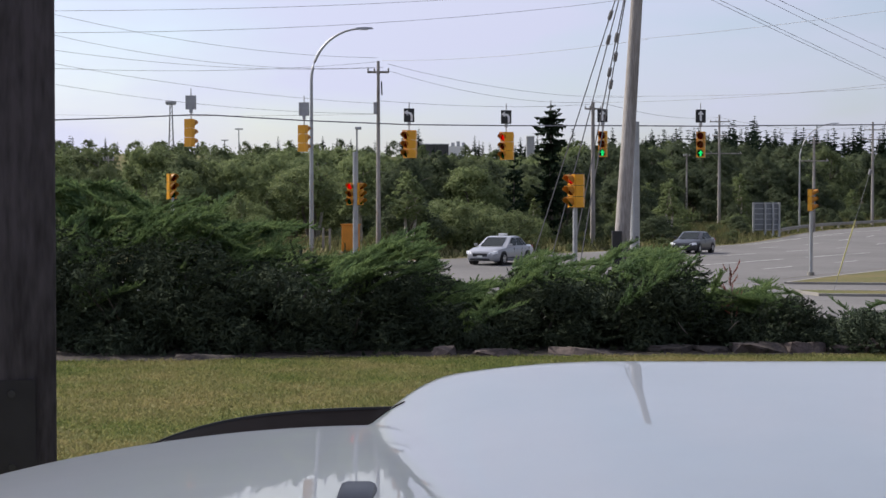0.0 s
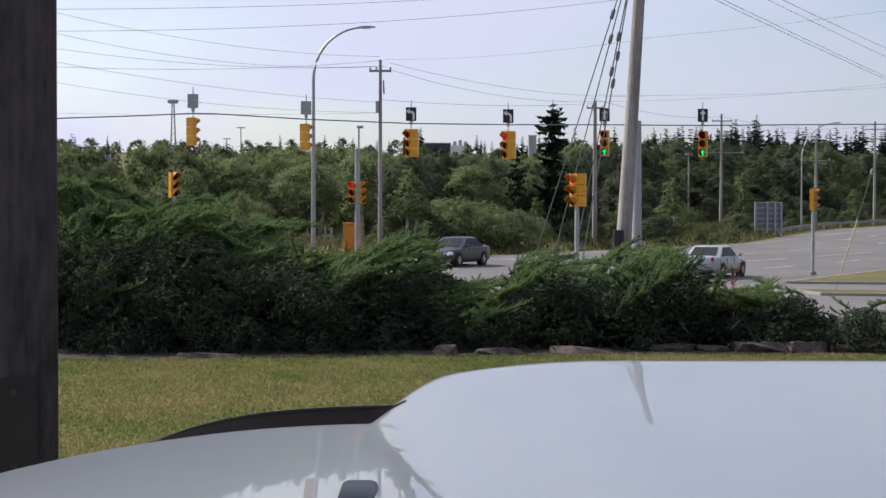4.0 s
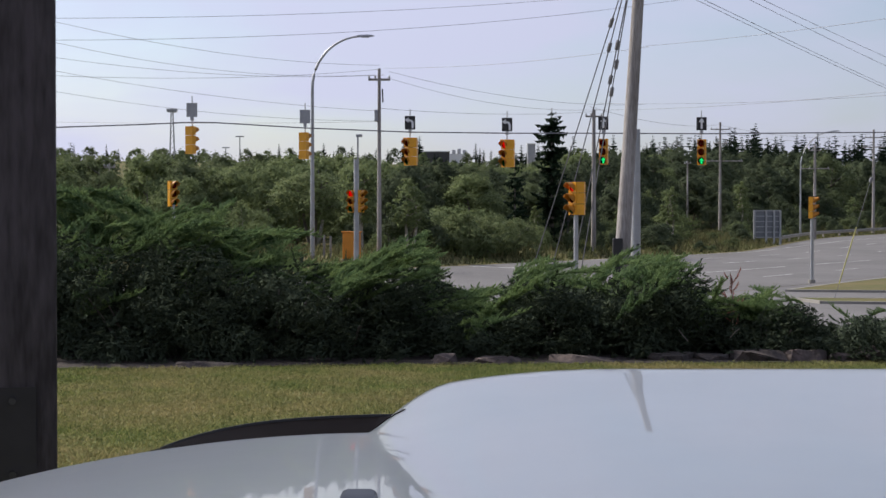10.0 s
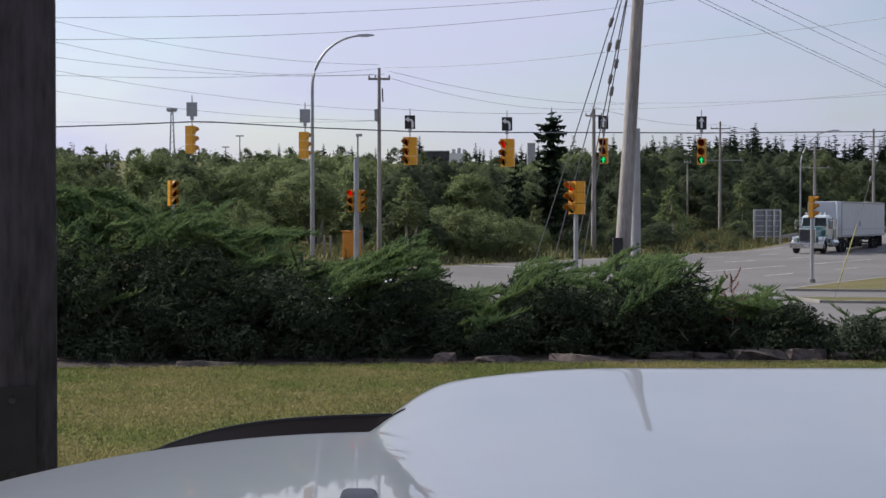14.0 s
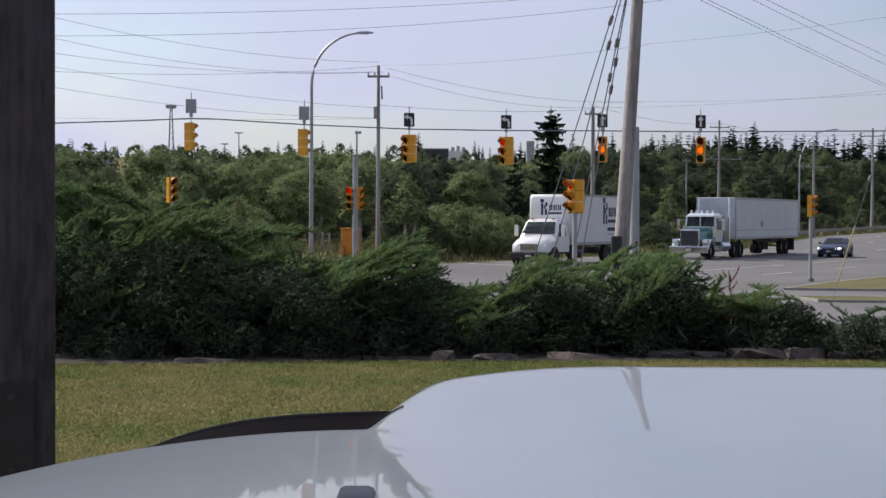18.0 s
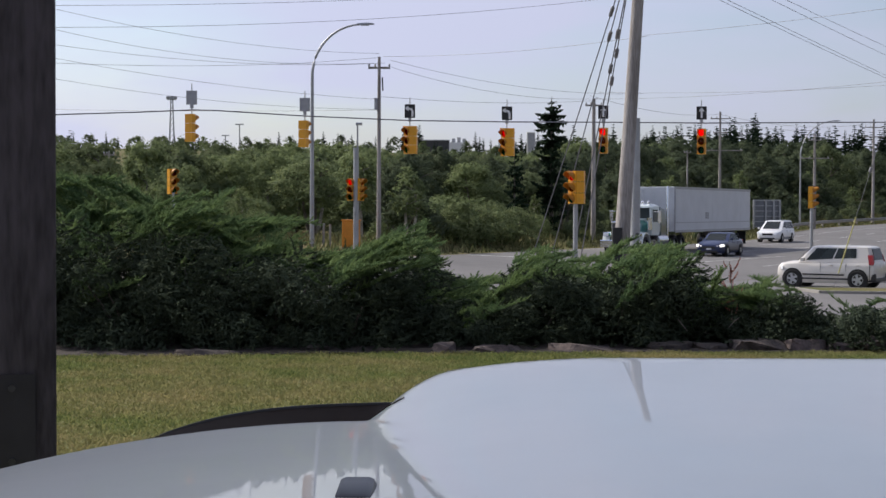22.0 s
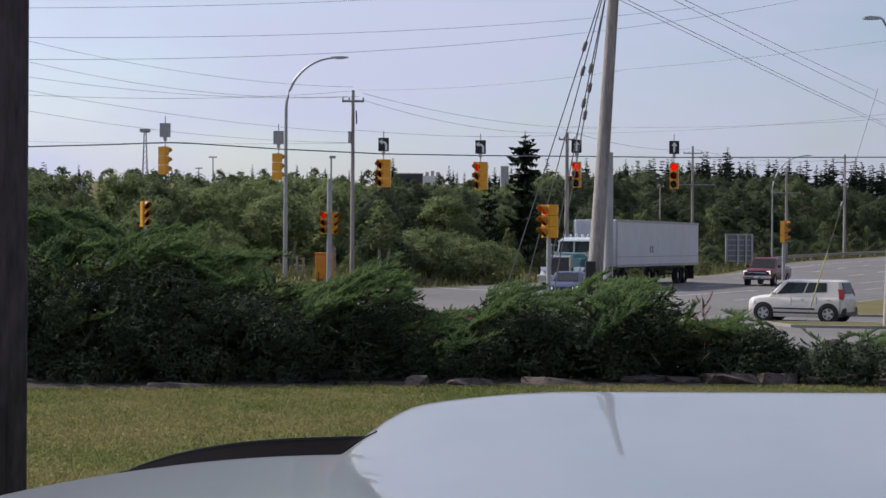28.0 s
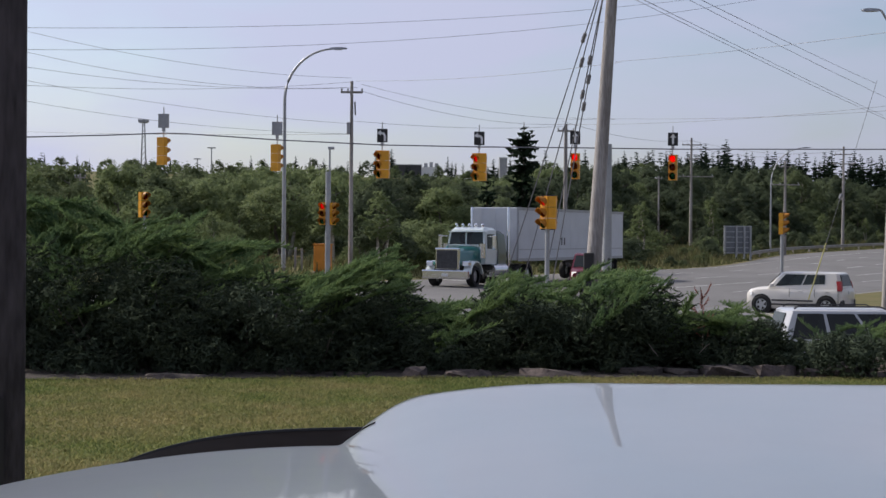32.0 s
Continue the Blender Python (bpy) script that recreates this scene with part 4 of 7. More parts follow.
def light_tower():
    y = 260.0
    x = -0.1705 * y
    z = ground_z(x, y)
    h = 3.05 + 0.0675 * y - z
    root = empty("floodlight_tower", "slim grey lattice tower with floodlights on top", "tower", at=pose(x, y, z))
    for sx, sy in ((-1, -1), (1, -1), (1, 1), (-1, 1)):
        part("leg", tubebm([(sx * 0.42, sy * 0.42, 0), (sx * 0.16, sy * 0.16, h)], 0.07, 6), M_STEEL, root)
    n = 9
    for k in range(n):
        a, b = 0.42 - 0.26 * k / n, 0.42 - 0.26 * (k + 1) / n
        part("brace", tubebm([(-a, -a, h * k / n), (b, -b, h * (k + 1) / n)], 0.045, 5), M_STEEL, root)
    part("platform", boxbm(-0.7, 0.7, -0.3, 0.3, h, h + 0.1), M_STEEL, root)
    for k in (-0.6, 0.0, 0.6):
        part("floodlight", boxbm(k - 0.28, k + 0.28, -0.3, 0.1, h + 0.12, h + 0.62, 0.05), M_ALU, root)


light_tower()
# lamps far off among the trees
for x, y, dz in ((-34.5, 270.0, 0.052), (-41.0, 300.0, 0.045)):
    z = ground_z(x, y)
    q = empty("far_lamp", "distant lamp on a thin pole above the trees", "street lamp", at=pose(x, y, z))
    part("pole", tubebm([(0, 0, 0), (0, 0, 3.05 + dz * y - z)], 0.1, 6), M_STEEL, q)
    part("lamp_head", boxbm(-0.7, 0.7, -0.15, 0.15, 3.05 + dz * y - z, 3.25 + dz * y - z, 0.03), M_ALU, q)

# ---- plants ----
rng = np.random.default_rng(7)


def leaf_cloud(centres, radii, count, size, flat=0.6, rs=None, slim=0.62):
    """Quads scattered through the shells of many small clumps."""
    r = rs or rng
    ci = r.integers(0, len(centres), count)
    d = r.normal(size=(count, 3))
    d /= np.linalg.norm(d, axis=1)[:, None]
    rad = radii[ci] * (0.55 + 0.5 * r.random(count) ** 0.5)
    pos = centres[ci] + d * rad[:, None] * np.array([1, 1, flat])
    nrm = d + r.normal(size=(count, 3)) * 0.7
    nrm[:, 2] += 0.4
    nrm /= np.linalg.norm(nrm, axis=1)[:, None]
    a = np.cross(nrm, r.normal(size=(count, 3)))
    a /= np.linalg.norm(a, axis=1)[:, None]
    b = np.cross(nrm, a)
    s = size * (0.6 + 0.8 * r.random(count))
    a *= s[:, None]
    b *= (s * slim)[:, None]
    v = np.stack([pos - a, pos + b * 0.9, pos + a, pos - b * 0.9], axis=1).reshape(-1, 3)
    f = np.arange(4 * count).reshape(-1, 4)
    return v, f


def crown_cloud(centres, radii, count, size, r, slim=0.6):
    """Leaves gathered in loose, flattened, drooping sprays of uneven size; no clump has a clean edge."""
    n = len(centres)
    ci = r.integers(0, n, count)
    stretch = np.stack([r.uniform(0.6, 1.5, n), r.uniform(0.6, 1.5, n), r.uniform(0.35, 0.95, n)], 1)
    off = r.normal(size=(count, 3)) * 0.62
    pos = centres[ci] + off * radii[ci][:, None] * stretch[ci]
    pos[:, 2] -= 0.22 * radii[ci] * (off[:, 0] ** 2 + off[:, 1] ** 2)
    nrm = off * 0.55 + r.normal(size=(count, 3)) * 0.28
    out = pos[:, :2] / (np.linalg.norm(pos[:, :2], axis=1)[:, None] + 0.3)
    nrm[:, :2] += 0.55 * out
    nrm[:, 2] += 0.6
    nrm /= np.linalg.norm(nrm, axis=1)[:, None]
    a = np.cross(nrm, r.normal(size=(count, 3)))
    a /= np.linalg.norm(a, axis=1)[:, None]
    b = np.cross(nrm, a)
    s = size * (0.5 + 0.9 * r.random(count))
    a *= s[:, None]
    b *= (s * slim)[:, None]
    v = np.stack([pos - a, pos + b * 0.9, pos + a, pos - b * 0.9], axis=1).reshape(-1, 3)
    return v, np.arange(4 * count).reshape(-1, 4)


def crown_spots(r, h, w, n, low):
    """Where the sprays of a crown sit: lobed in plan, uneven in outline."""
    ph = r.random(3) * 6.28
    out = []
    for k in range(n):
        f = r.random()
        a = r.random() * 6.28
        lobe = 1 + 0.3 * math.sin(2 * a + ph[0] + 3 * f) + 0.22 * math.sin(5 * a + ph[1] - 5 * f)
        prof = math.sin(math.pi * min(1, 0.22 + 0.72 * f)) ** 0.7
        q = w * 0.46 * prof * lobe * (0.3 + 0.7 * r.random() ** 0.45)
        z = h * (low + (0.95 - low) * f) + 0.05 * h * math.sin(3 * a + ph[2])
        out.append((math.cos(a) * q, math.sin(a) * q, z))
    return np.array(out)


def np_mesh(name, v, f, material):
    me = bpy.data.meshes.new(name)
    n = len(f)
    k = f.shape[1]
    me.vertices.add(len(v))
    me.vertices.foreach_set("co", np.asarray(v, dtype=np.float32).ravel())
    me.loops.add(n * k)
    me.loops.foreach_set("vertex_index", np.asarray(f, dtype=np.int32).ravel())
    me.polygons.add(n)
    me.polygons.foreach_set("loop_start", np.arange(n, dtype=np.int32) * k)
    me.update(calc_edges=True)
    me.materials.append(material)
    return me


def broadleaf(h, w, leaves, material, label, trunk_bare=0.25, seed=1, size=0.2):
    r = np.random.default_rng(seed)
    root = empty("tree", label, "tree", "trees of the wood")
    bm = bmesh.new()
    limbs = []
    stems = 1 + int(r.integers(0, 3))
    for s in range(stems):
        a = r.random() * 6.28
        foot = Vector((0.25 * s * math.cos(a), 0.25 * s * math.sin(a), -0.2))
        top = Vector((w * 0.2 * math.cos(a), w * 0.2 * math.sin(a), h * (0.75 + 0.15 * r.random())))
        mid = foot.lerp(top, 0.5) + Vector((r.normal() * 0.25, r.normal() * 0.25, 0))
        tube(bm, [foot, mid, top], [0.022 * h, 0.014 * h, 0.004 * h], 7)
        for k in range(6):
            f = trunk_bare + (1 - trunk_bare) * (k + r.random()) / 6
            b = (foot.lerp(mid, f * 2) if f < 0.5 else mid.lerp(top, f * 2 - 1))
            a2 = r.random() * 6.28
            ln = w * (0.28 + 0.25 * r.random()) * (1.1 - 0.5 * f)
            e = b + Vector((math.cos(a2) * ln, math.sin(a2) * ln, ln * 0.55))
            tube(bm, [b, b.lerp(e, 0.5) + Vector((0, 0, 0.08 * ln)), e], [0.008 * h, 0.005 * h, 0.002 * h], 5)
            limbs.append(np.array(e))
    part("trunk", bm, M_PALEBARK if w < 3 else M_BARK, root, smooth=60)
    cs = np.concatenate([np.array(limbs), crown_spots(r, h, w, 95, trunk_bare)])
    rad = w * (0.045 + 0.1 * r.random(len(cs)) ** 1.4)
    v, f = crown_cloud(cs, rad, int(leaves * 1.25), size * 0.9, r)
    ob = new("crown", np_mesh("crown", v, f, material))
    ob.parent = root
    return root


def spruce(h, w, seed, label, thin=1.0, blunt=0.0):
    r = np.random.default_rng(seed)
    root = empty("spruce", label, "tree", "spruces")
    part("trunk", tubebm([(0, 0, -0.2), (0, 0, h * 0.6), (0, 0, h)], [0.018 * h, 0.01 * h, 0.002 * h], 7), M_BARK, root)
    V, F, o = [], [], 0
    whorls = int(h * 3.2)
    for k in range(whorls):
        f = 0.1 + 0.89 * k / whorls
        z = h * f
        cone = (1 - f) ** 0.75
        if blunt:
            # old and ragged: an even width below a short top
            cone = min(1.0, (1 - f) * blunt) ** 0.8 * (0.7 + 0.4 * r.random())
            z += r.normal() * 0.12
        ln0 = w * 0.5 * cone * (0.7 + 0.6 * r.random()) + 0.16
        for j in range(int(9 * thin) + 1):
            a = r.random() * 6.28
            ln = ln0 * (0.55 + 0.6 * r.random())
            d = np.array((math.cos(a), math.sin(a), 0))
            s = np.array((-d[1], d[0], 0))
            tilt = r.normal() * 0.35 if blunt else 0.0
            nseg = max(3, int(ln / 0.18))
            for q in range(nseg):
                g = (q + 0.3) / nseg
                c = d * ln * g + np.array((0, 0, z + (tilt - 0.32) * ln * g + 0.25 * ln * g * g))
                ww = 0.5 * ln * (1 - 0.6 * g) * (0.7 + 0.6 * r.random())
                dr = np.array((0, 0, -ww * 0.35))
                for sg in (-1, 1):
                    tip = c + s * sg * ww + d * ww * 0.6 + dr * r.random()
                    V += [c - d * 0.1 * ln, tip, c + d * 0.16 * ln]
                    F.append((o, o + 1, o + 2))
                    o += 3
                hang = c + s * ww * r.normal() * 0.4 - np.array((0, 0, ww * (0.5 + 0.5 * r.random()) + 0.06))
                V += [c - d * 0.16 * ln - s * ww * 0.3, c + d * 0.2 * ln + s * ww * 0.3, hang]
                F.append((o, o + 1, o + 2))
                o += 3
    ob = new("crown", np_mesh("crown", np.array(V), np.array(F), M_SPRUCE))
    ob.parent = root
    return root


def frond(r, length):
    """A dense tapering finger of scale leaves along +x, its tip bent up: triangles as (k,3,3)."""
    tris = []
    n = max(6, int(length / 0.017))
    bend = r.uniform(0.1, 0.35)
    for k in range(n):
        g = (k + r.random() * 0.5) / n
        p = np.array((length * g, 0.0, bend * length * g * g))
        ln = (0.052 - 0.026 * g) * (0.75 + 0.5 * r.random()) * min(1.0, 0.6 + 2 * g)
        for j in range(3):
            a = r.random() * 6.28
            sd = np.array((0.85, 0.62 * math.cos(a), 0.62 * math.sin(a) * 0.8 + bend * g))
            sd /= np.linalg.norm(sd)
            w = np.cross(sd, r.normal(size=3))
            w *= (0.0075 + 0.16 * ln) / np.linalg.norm(w) * 0.62
            tris.append((p - w, p + w, p + sd * ln))
    return np.array(tris)


def frame_of(d, roll):
    d = d / np.linalg.norm(d)
    s = np.cross((0, 0, 1.0), d)
    s /= np.linalg.norm(s) + 1e-9
    u = np.cross(d, s)
    return np.stack([d, s * math.cos(roll) + u * math.sin(roll), u * math.cos(roll) - s * math.sin(roll)])


TW = [frond(np.random.default_rng(50 + k), ln) for k, ln in enumerate((0.12, 0.16, 0.2, 0.14, 0.24))]


def plume(r, length, open_=1.0):
    """A long arching branch: side fingers along both flanks, shorter towards the nodding tip."""
    out = []
    n = int(length / 0.052)
    rise = r.uniform(0.12, 0.34)
    wave = r.uniform(-0.07, 0.07)
    for k in range(n + 1):
        g = (k + 0.4 * r.random()) / n
        p = np.array((length * g, wave * length * math.sin(4 * g), length * (rise * g - rise * 0.7 * g * g)))
        sc = (1.15 - 0.65 * g) * (0.75 + 0.5 * r.random())
        tw = TW[int(r.integers(0, len(TW)))].reshape(-1, 3)
        out.append(tw @ frame_of(np.array((1.0, r.normal() * 0.12, rise * (1 - 1.4 * g) + r.normal() * 0.1)), 0.0) * 0.8 + p)
        for sg in (-1, 1):
            if r.random() < 0.12:
                continue
            d = np.array((0.8, sg * r.uniform(0.35, 0.9) * open_, r.uniform(-0.12, 0.4) * open_))
            tw = TW[int(r.integers(0, len(TW)))].reshape(-1, 3)
            out.append(tw @ frame_of(d, r.normal() * 0.4) * sc + p)
    return np.concatenate(out)


PL = [plume(np.random.default_rng(80 + k), ln) for k, ln in enumerate((0.6, 0.75, 0.9, 1.05, 0.7, 0.8, 0.5))]
SPIKES = [plume(np.random.default_rng(95 + k), ln, 0.55) for k, ln in enumerate((0.95, 1.15, 1.05))]

# height of the hedge's outline over the bed, along x
HEDGE_X = (-7.0, -4.4, -3.65, -3.3, -2.95, -2.7, -2.42, -2.25, -1.5, -1.14, -0.85, -0.5, -0.12, 0.03, 0.15, 0.65, 0.86, 1.35, 1.5, 1.72, 1.95, 2.3, 2.6, 2.8, 2.9, 3.0, 3.2, 3.5, 3.72, 3.82, 3.98, 4.12, 4.3, 4.8, 6.5)
HEDGE_H = (1.72, 1.7, 1.7, 1.5, 1.46, 1.5, 1.62, 1.24, 1.26, 0.9, 0.92, 1.14, 1.34, 0.78, 0.56, 0.6, 1.08, 1.03, 0.84, 0.84, 0.98, 1.12, 1.22, 1.26, 0.76, 0.52, 0.52, 0.72, 0.8, 0.42, 0.2, 0.22, 0.46, 0.44, 0.46)


def juniper(cx, cy, wx, wy, seed, n_plumes, lean, label):
    """A spreading juniper: stems, a dense older mass inside and below coloured dark for shade, long feathery new growth
    above.
    """
    r = np.random.default_rng(seed)
    z0 = ground_z(cx, cy)
    root = empty("juniper_bush", label, "bush", "juniper hedge", at=pose(cx, cy, z0))
    hc = float(np.interp(cx, HEDGE_X, HEDGE_H))
    for k in range(6):
        a = r.random() * 6.28
        q = 0.25 + 0.6 * r.random()
        t = np.array((math.cos(a) * wx * 0.5 * q, math.sin(a) * wy * 0.5 * q, hc * (0.45 + 0.25 * r.random()) * (1 - 0.35 * q)))
        part("stem", tubebm([(0.05 * k - 0.2, 0, -0.1), tuple(t * np.array((0.5, 0.5, 0.35))), tuple(t)], [0.035, 0.022, 0.008], 5), M_BARK, root)
    new_growth, old = [], []
    # main branches, each ending in a tier of plumes, with dark hollows between the tiers
    limbs = []
    for k in range(9):
        a = r.random() * 6.28
        q = r.random() ** 0.6
        if math.sin(a) < -0.1 and q > 0.4:
            a = -a
        side = 1 if r.random() < 0.6 + 0.5 * lean else -1
        ax = a + r.normal() * 0.5
        d = np.array((math.cos(ax) * (0.2 + 0.4 * q) + (0.45 + 0.4 * abs(lean)) * side, math.sin(ax) * (0.3 + 0.4 * q) * 0.8, 0.06 + 0.28 * r.random()))
        limbs.append((math.cos(a) * wx * 0.62 * q, math.sin(a) * wy * 0.5 * q, d, (0.0, 0.0, 0.05, 0.09, 0.13, 0.18, 0.23, 0.29, 0.36)[k] * hc + (0.1 * hc if math.sin(a) < 0 else 0)))
    for k in range(n_plumes):
        lx, ly, ld, drop = limbs[min(k % 9, int(r.integers(0, 9)))]
        d = ld + np.array((r.normal() * 0.22, r.normal() * 0.22, r.normal() * 0.13))
        leader = k % 9 < 2
        pl = (SPIKES[int(r.integers(0, 3))] if leader else PL[int(r.integers(0, len(PL)))]) @ frame_of(d, r.normal() * 0.3) * (0.75 + 0.45 * r.random()) * min(1, 0.5 + 0.5 * hc)
        pl = pl + np.array((lx + r.normal() * 0.1, ly + r.normal() * 0.16, 0))
        # the tips fill the hedge's outline from below
        room = np.interp(cx + pl[:, 0], HEDGE_X, HEDGE_H) * 1.02 + 0.02 - pl[:, 2]
        tight = 1.4 < cx < 3.6 or 0 < cx < 0.6
        rise = float(np.quantile(room, 0.005 if tight else 0.06 if leader else 0.04)) - drop - (-0.03 * (not tight) if leader else abs(r.normal()) * 0.06 * hc)
        if rise < 0.2 * hc:
            continue
        new_growth.append(pl + np.array((0, 0, rise)))
    # low and inner fronds take the darker material, its colour standing in for shade
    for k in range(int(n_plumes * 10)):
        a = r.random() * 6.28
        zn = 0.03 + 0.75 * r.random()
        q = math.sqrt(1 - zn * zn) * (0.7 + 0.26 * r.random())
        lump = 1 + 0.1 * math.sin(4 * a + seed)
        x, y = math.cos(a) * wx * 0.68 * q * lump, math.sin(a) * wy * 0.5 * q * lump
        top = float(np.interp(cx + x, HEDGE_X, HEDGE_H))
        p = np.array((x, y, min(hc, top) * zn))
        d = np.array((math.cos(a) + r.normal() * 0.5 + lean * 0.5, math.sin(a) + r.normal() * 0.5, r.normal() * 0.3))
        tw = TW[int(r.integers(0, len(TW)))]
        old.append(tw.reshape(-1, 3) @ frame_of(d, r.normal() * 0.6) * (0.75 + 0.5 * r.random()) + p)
    v = np.concatenate(new_growth)
    v[:, 2] = np.maximum(v[:, 2], 0.03)
    ob = new("foliage", np_mesh("foliage", v, np.arange(len(v)).reshape(-1, 3), M_JUN))
    ob.parent = root
    tagged(ob, "feathery bright green new growth")
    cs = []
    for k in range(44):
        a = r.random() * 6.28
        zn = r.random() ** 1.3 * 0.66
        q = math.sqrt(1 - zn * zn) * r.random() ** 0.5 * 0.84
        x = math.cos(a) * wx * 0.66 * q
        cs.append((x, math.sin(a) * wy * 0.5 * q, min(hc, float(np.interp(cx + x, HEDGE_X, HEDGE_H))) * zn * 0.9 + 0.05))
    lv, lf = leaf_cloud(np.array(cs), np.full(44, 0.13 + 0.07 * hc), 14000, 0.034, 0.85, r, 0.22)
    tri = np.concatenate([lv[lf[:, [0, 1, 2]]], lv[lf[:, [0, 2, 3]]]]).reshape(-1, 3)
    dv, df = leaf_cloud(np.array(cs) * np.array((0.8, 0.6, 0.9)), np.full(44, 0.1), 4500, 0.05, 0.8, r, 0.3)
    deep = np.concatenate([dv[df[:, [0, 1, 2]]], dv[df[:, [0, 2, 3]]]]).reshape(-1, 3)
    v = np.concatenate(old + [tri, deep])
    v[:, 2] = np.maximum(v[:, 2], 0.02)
    ob = new("inner_foliage", np_mesh("inner_foliage", v, np.arange(len(v)).reshape(-1, 3), M_JUN_SHADED))
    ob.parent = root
    tagged(ob, "dense older growth, coloured dark for the shade inside and low down")
    return root


J = "dense green spreading juniper with feathery sprays in the bed"
for cx, cy, wx, wy, sd, n, ln in [
    (-6.0, 18.0, 2.0, 2.0, 14, 26, 0.2),
    (-4.7, 17.8, 1.8, 1.9, 12, 42, 0.3),
    (-3.85, 17.6, 1.5, 1.9, 1, 44, 0.3),
    (-3.15, 17.4, 1.4, 1.9, 2, 42, 0.5),
    (-2.5, 17.5, 1.4, 1.9, 3, 42, 0.9),
    (-1.75, 17.3, 1.5, 1.8, 4, 42, 0.4),
    (-1.0, 17.4, 1.4, 1.8, 5, 40, 0.8),
    (-0.35, 17.5, 1.1, 1.8, 6, 40, 0.9),
    (0.35, 17.2, 1.2, 1.7, 7, 40, 0.2),
    (1.05, 17.5, 1.3, 1.8, 8, 44, 0.1),
    (1.8, 17.4, 1.4, 1.8, 9, 44, 0.15),
    (2.35, 17.5, 1.3, 1.8, 10, 44, -0.3),
    (2.12, 17.2, 0.6, 1.0, 21, 18, 0.6),
    (3.5, 17.3, 1.0, 1.7, 11, 40, 0.5),
    (4.6, 16.9, 1.8, 1.5, 13, 60, 0.1),
    (5.9, 17.6, 1.7, 1.7, 15, 26, -0.2),
]:
    juniper(cx, cy - 0.35 - (0.4 if cx < -0.9 else 0.0), wx, wy + 0.7, sd, n, ln, J)


bare = [o for o in bpy.data.objects if o.name.startswith("juniper_bush") and abs(o.matrix_basis.translation.x - 2.35) < 0.05][0]
for q in (((0.04, -1.2, 0.34), (0.08, -1.22, 0.28), (0.13, -1.24, 0.22)), ((0.56, -1.15, 0.25), (0.62, -1.17, 0.32), (0.66, -1.18, 0.35))):
    part("dead_stem", tubebm(q, [0.004, 0.006, 0.004], 6), M_BARK, bare, "bare brown broken stem")


def rock(x, y, sx, sy, sz, seed, label, turn=0.0):
    """An angular field stone: the hull of scattered corners, with chipped, uneven faces."""
    r = np.random.default_rng(300 + seed)
    bm = bmesh.new()
    for k in range(22):
        p = r.uniform(-1, 1, 3)
        p /= np.max(np.abs(p)) ** 0.75
        bm.verts.new((p[0] * sx, p[1] * sy, p[2] * sz * (0.85 + 0.3 * r.random())))
    hull = bmesh.ops.convex_hull(bm, input=bm.verts)
    bmesh.ops.delete(bm, geom=list({g for g in hull["geom_interior"] + hull["geom_unused"] if isinstance(g, bmesh.types.BMVert)}), context="VERTS")
    bmesh.ops.subdivide_edges(bm, edges=bm.edges, cuts=2, use_grid_fill=True)
    bmesh.ops.triangulate(bm, faces=bm.faces)
    for v in bm.verts:
        v.co += v.co.normalized() * (noise.noise(v.co * 9 + Vector((seed * 3.1, 0, 0))) * 0.035 + noise.noise(v.co * 26) * 0.012)
    ob = part("border_stone", bm, M_ROCK, None, smooth=24)
    ob.matrix_basis = pose(x, y, ground_z(x, y) + 0.45 * sz, 0, 0, turn)
    tagged(ob, label, "stone", "stones along the bed")


RL = "rough brown-grey field stone edging the planting bed"
stone_rng = random.Random(4)
for i, (x, dy, sx, sz) in enumerate([(-5.6, 0.1, 0.4, 0.05), (-2.28, 0.0, 0.34, 0.055), (-1.2, 0.25, 0.16, 0.05), (0.02, 0.1, 0.13, 0.08), (0.68, 0.0, 0.4, 0.065), (1.42, 0.03, 0.38, 0.07), (2.3, 0.22, 0.24, 0.07), (2.76, 0.2, 0.2, 0.065), (3.2, 0.1, 0.27, 0.095), (3.66, 0.08, 0.22, 0.1), (4.02, 0.08, 0.16, 0.08), (4.4, 0.04, 0.26, 0.11), (4.95, 0.02, 0.3, 0.14), (5.6, 0.0, 0.33, 0.13)]):
    rock(x, float(lawn_edge(x)) + 0.24 + dy, sx, 0.17 + 0.05 * stone_rng.random(), sz, i, RL, stone_rng.uniform(-14, 14))


def grass_stuff(name, n, area, hgt, wid, material, label, zf, seed, lean=0.5):
    """Loose blades, too many to count."""
    r = np.random.default_rng(seed)
    x = area[0] + (area[1] - area[0]) * r.random(n)
    y = area[2] + (area[3] - area[2]) * r.random(n)
    ok = y < lawn_edge(x) + 0.07 * np.sin(9 * x) + 0.12 * r.random(n)
    x, y, n = x[ok], y[ok], int(ok.sum())
    z = np.array([zf(a, b) for a, b in zip(x, y)])
    a = r.random(n) * 6.28
    hh = hgt * (0.5 + 0.9 * r.random(n))
    p = np.stack([x, y, z], 1)
    s = np.stack([np.cos(a), np.sin(a), np.zeros(n)], 1) * wid
    t = np.stack([r.normal(size=n) * lean, r.normal(size=n) * lean, np.ones(n)], 1) * hh[:, None]
    v = np.stack([p - s, p + s, p + t], 1).reshape(-1, 3)
    ob = new(name, np_mesh(name, v, np.arange(3 * n).reshape(-1, 3), material))
    tagged(ob, label, "grass", kind="stuff")


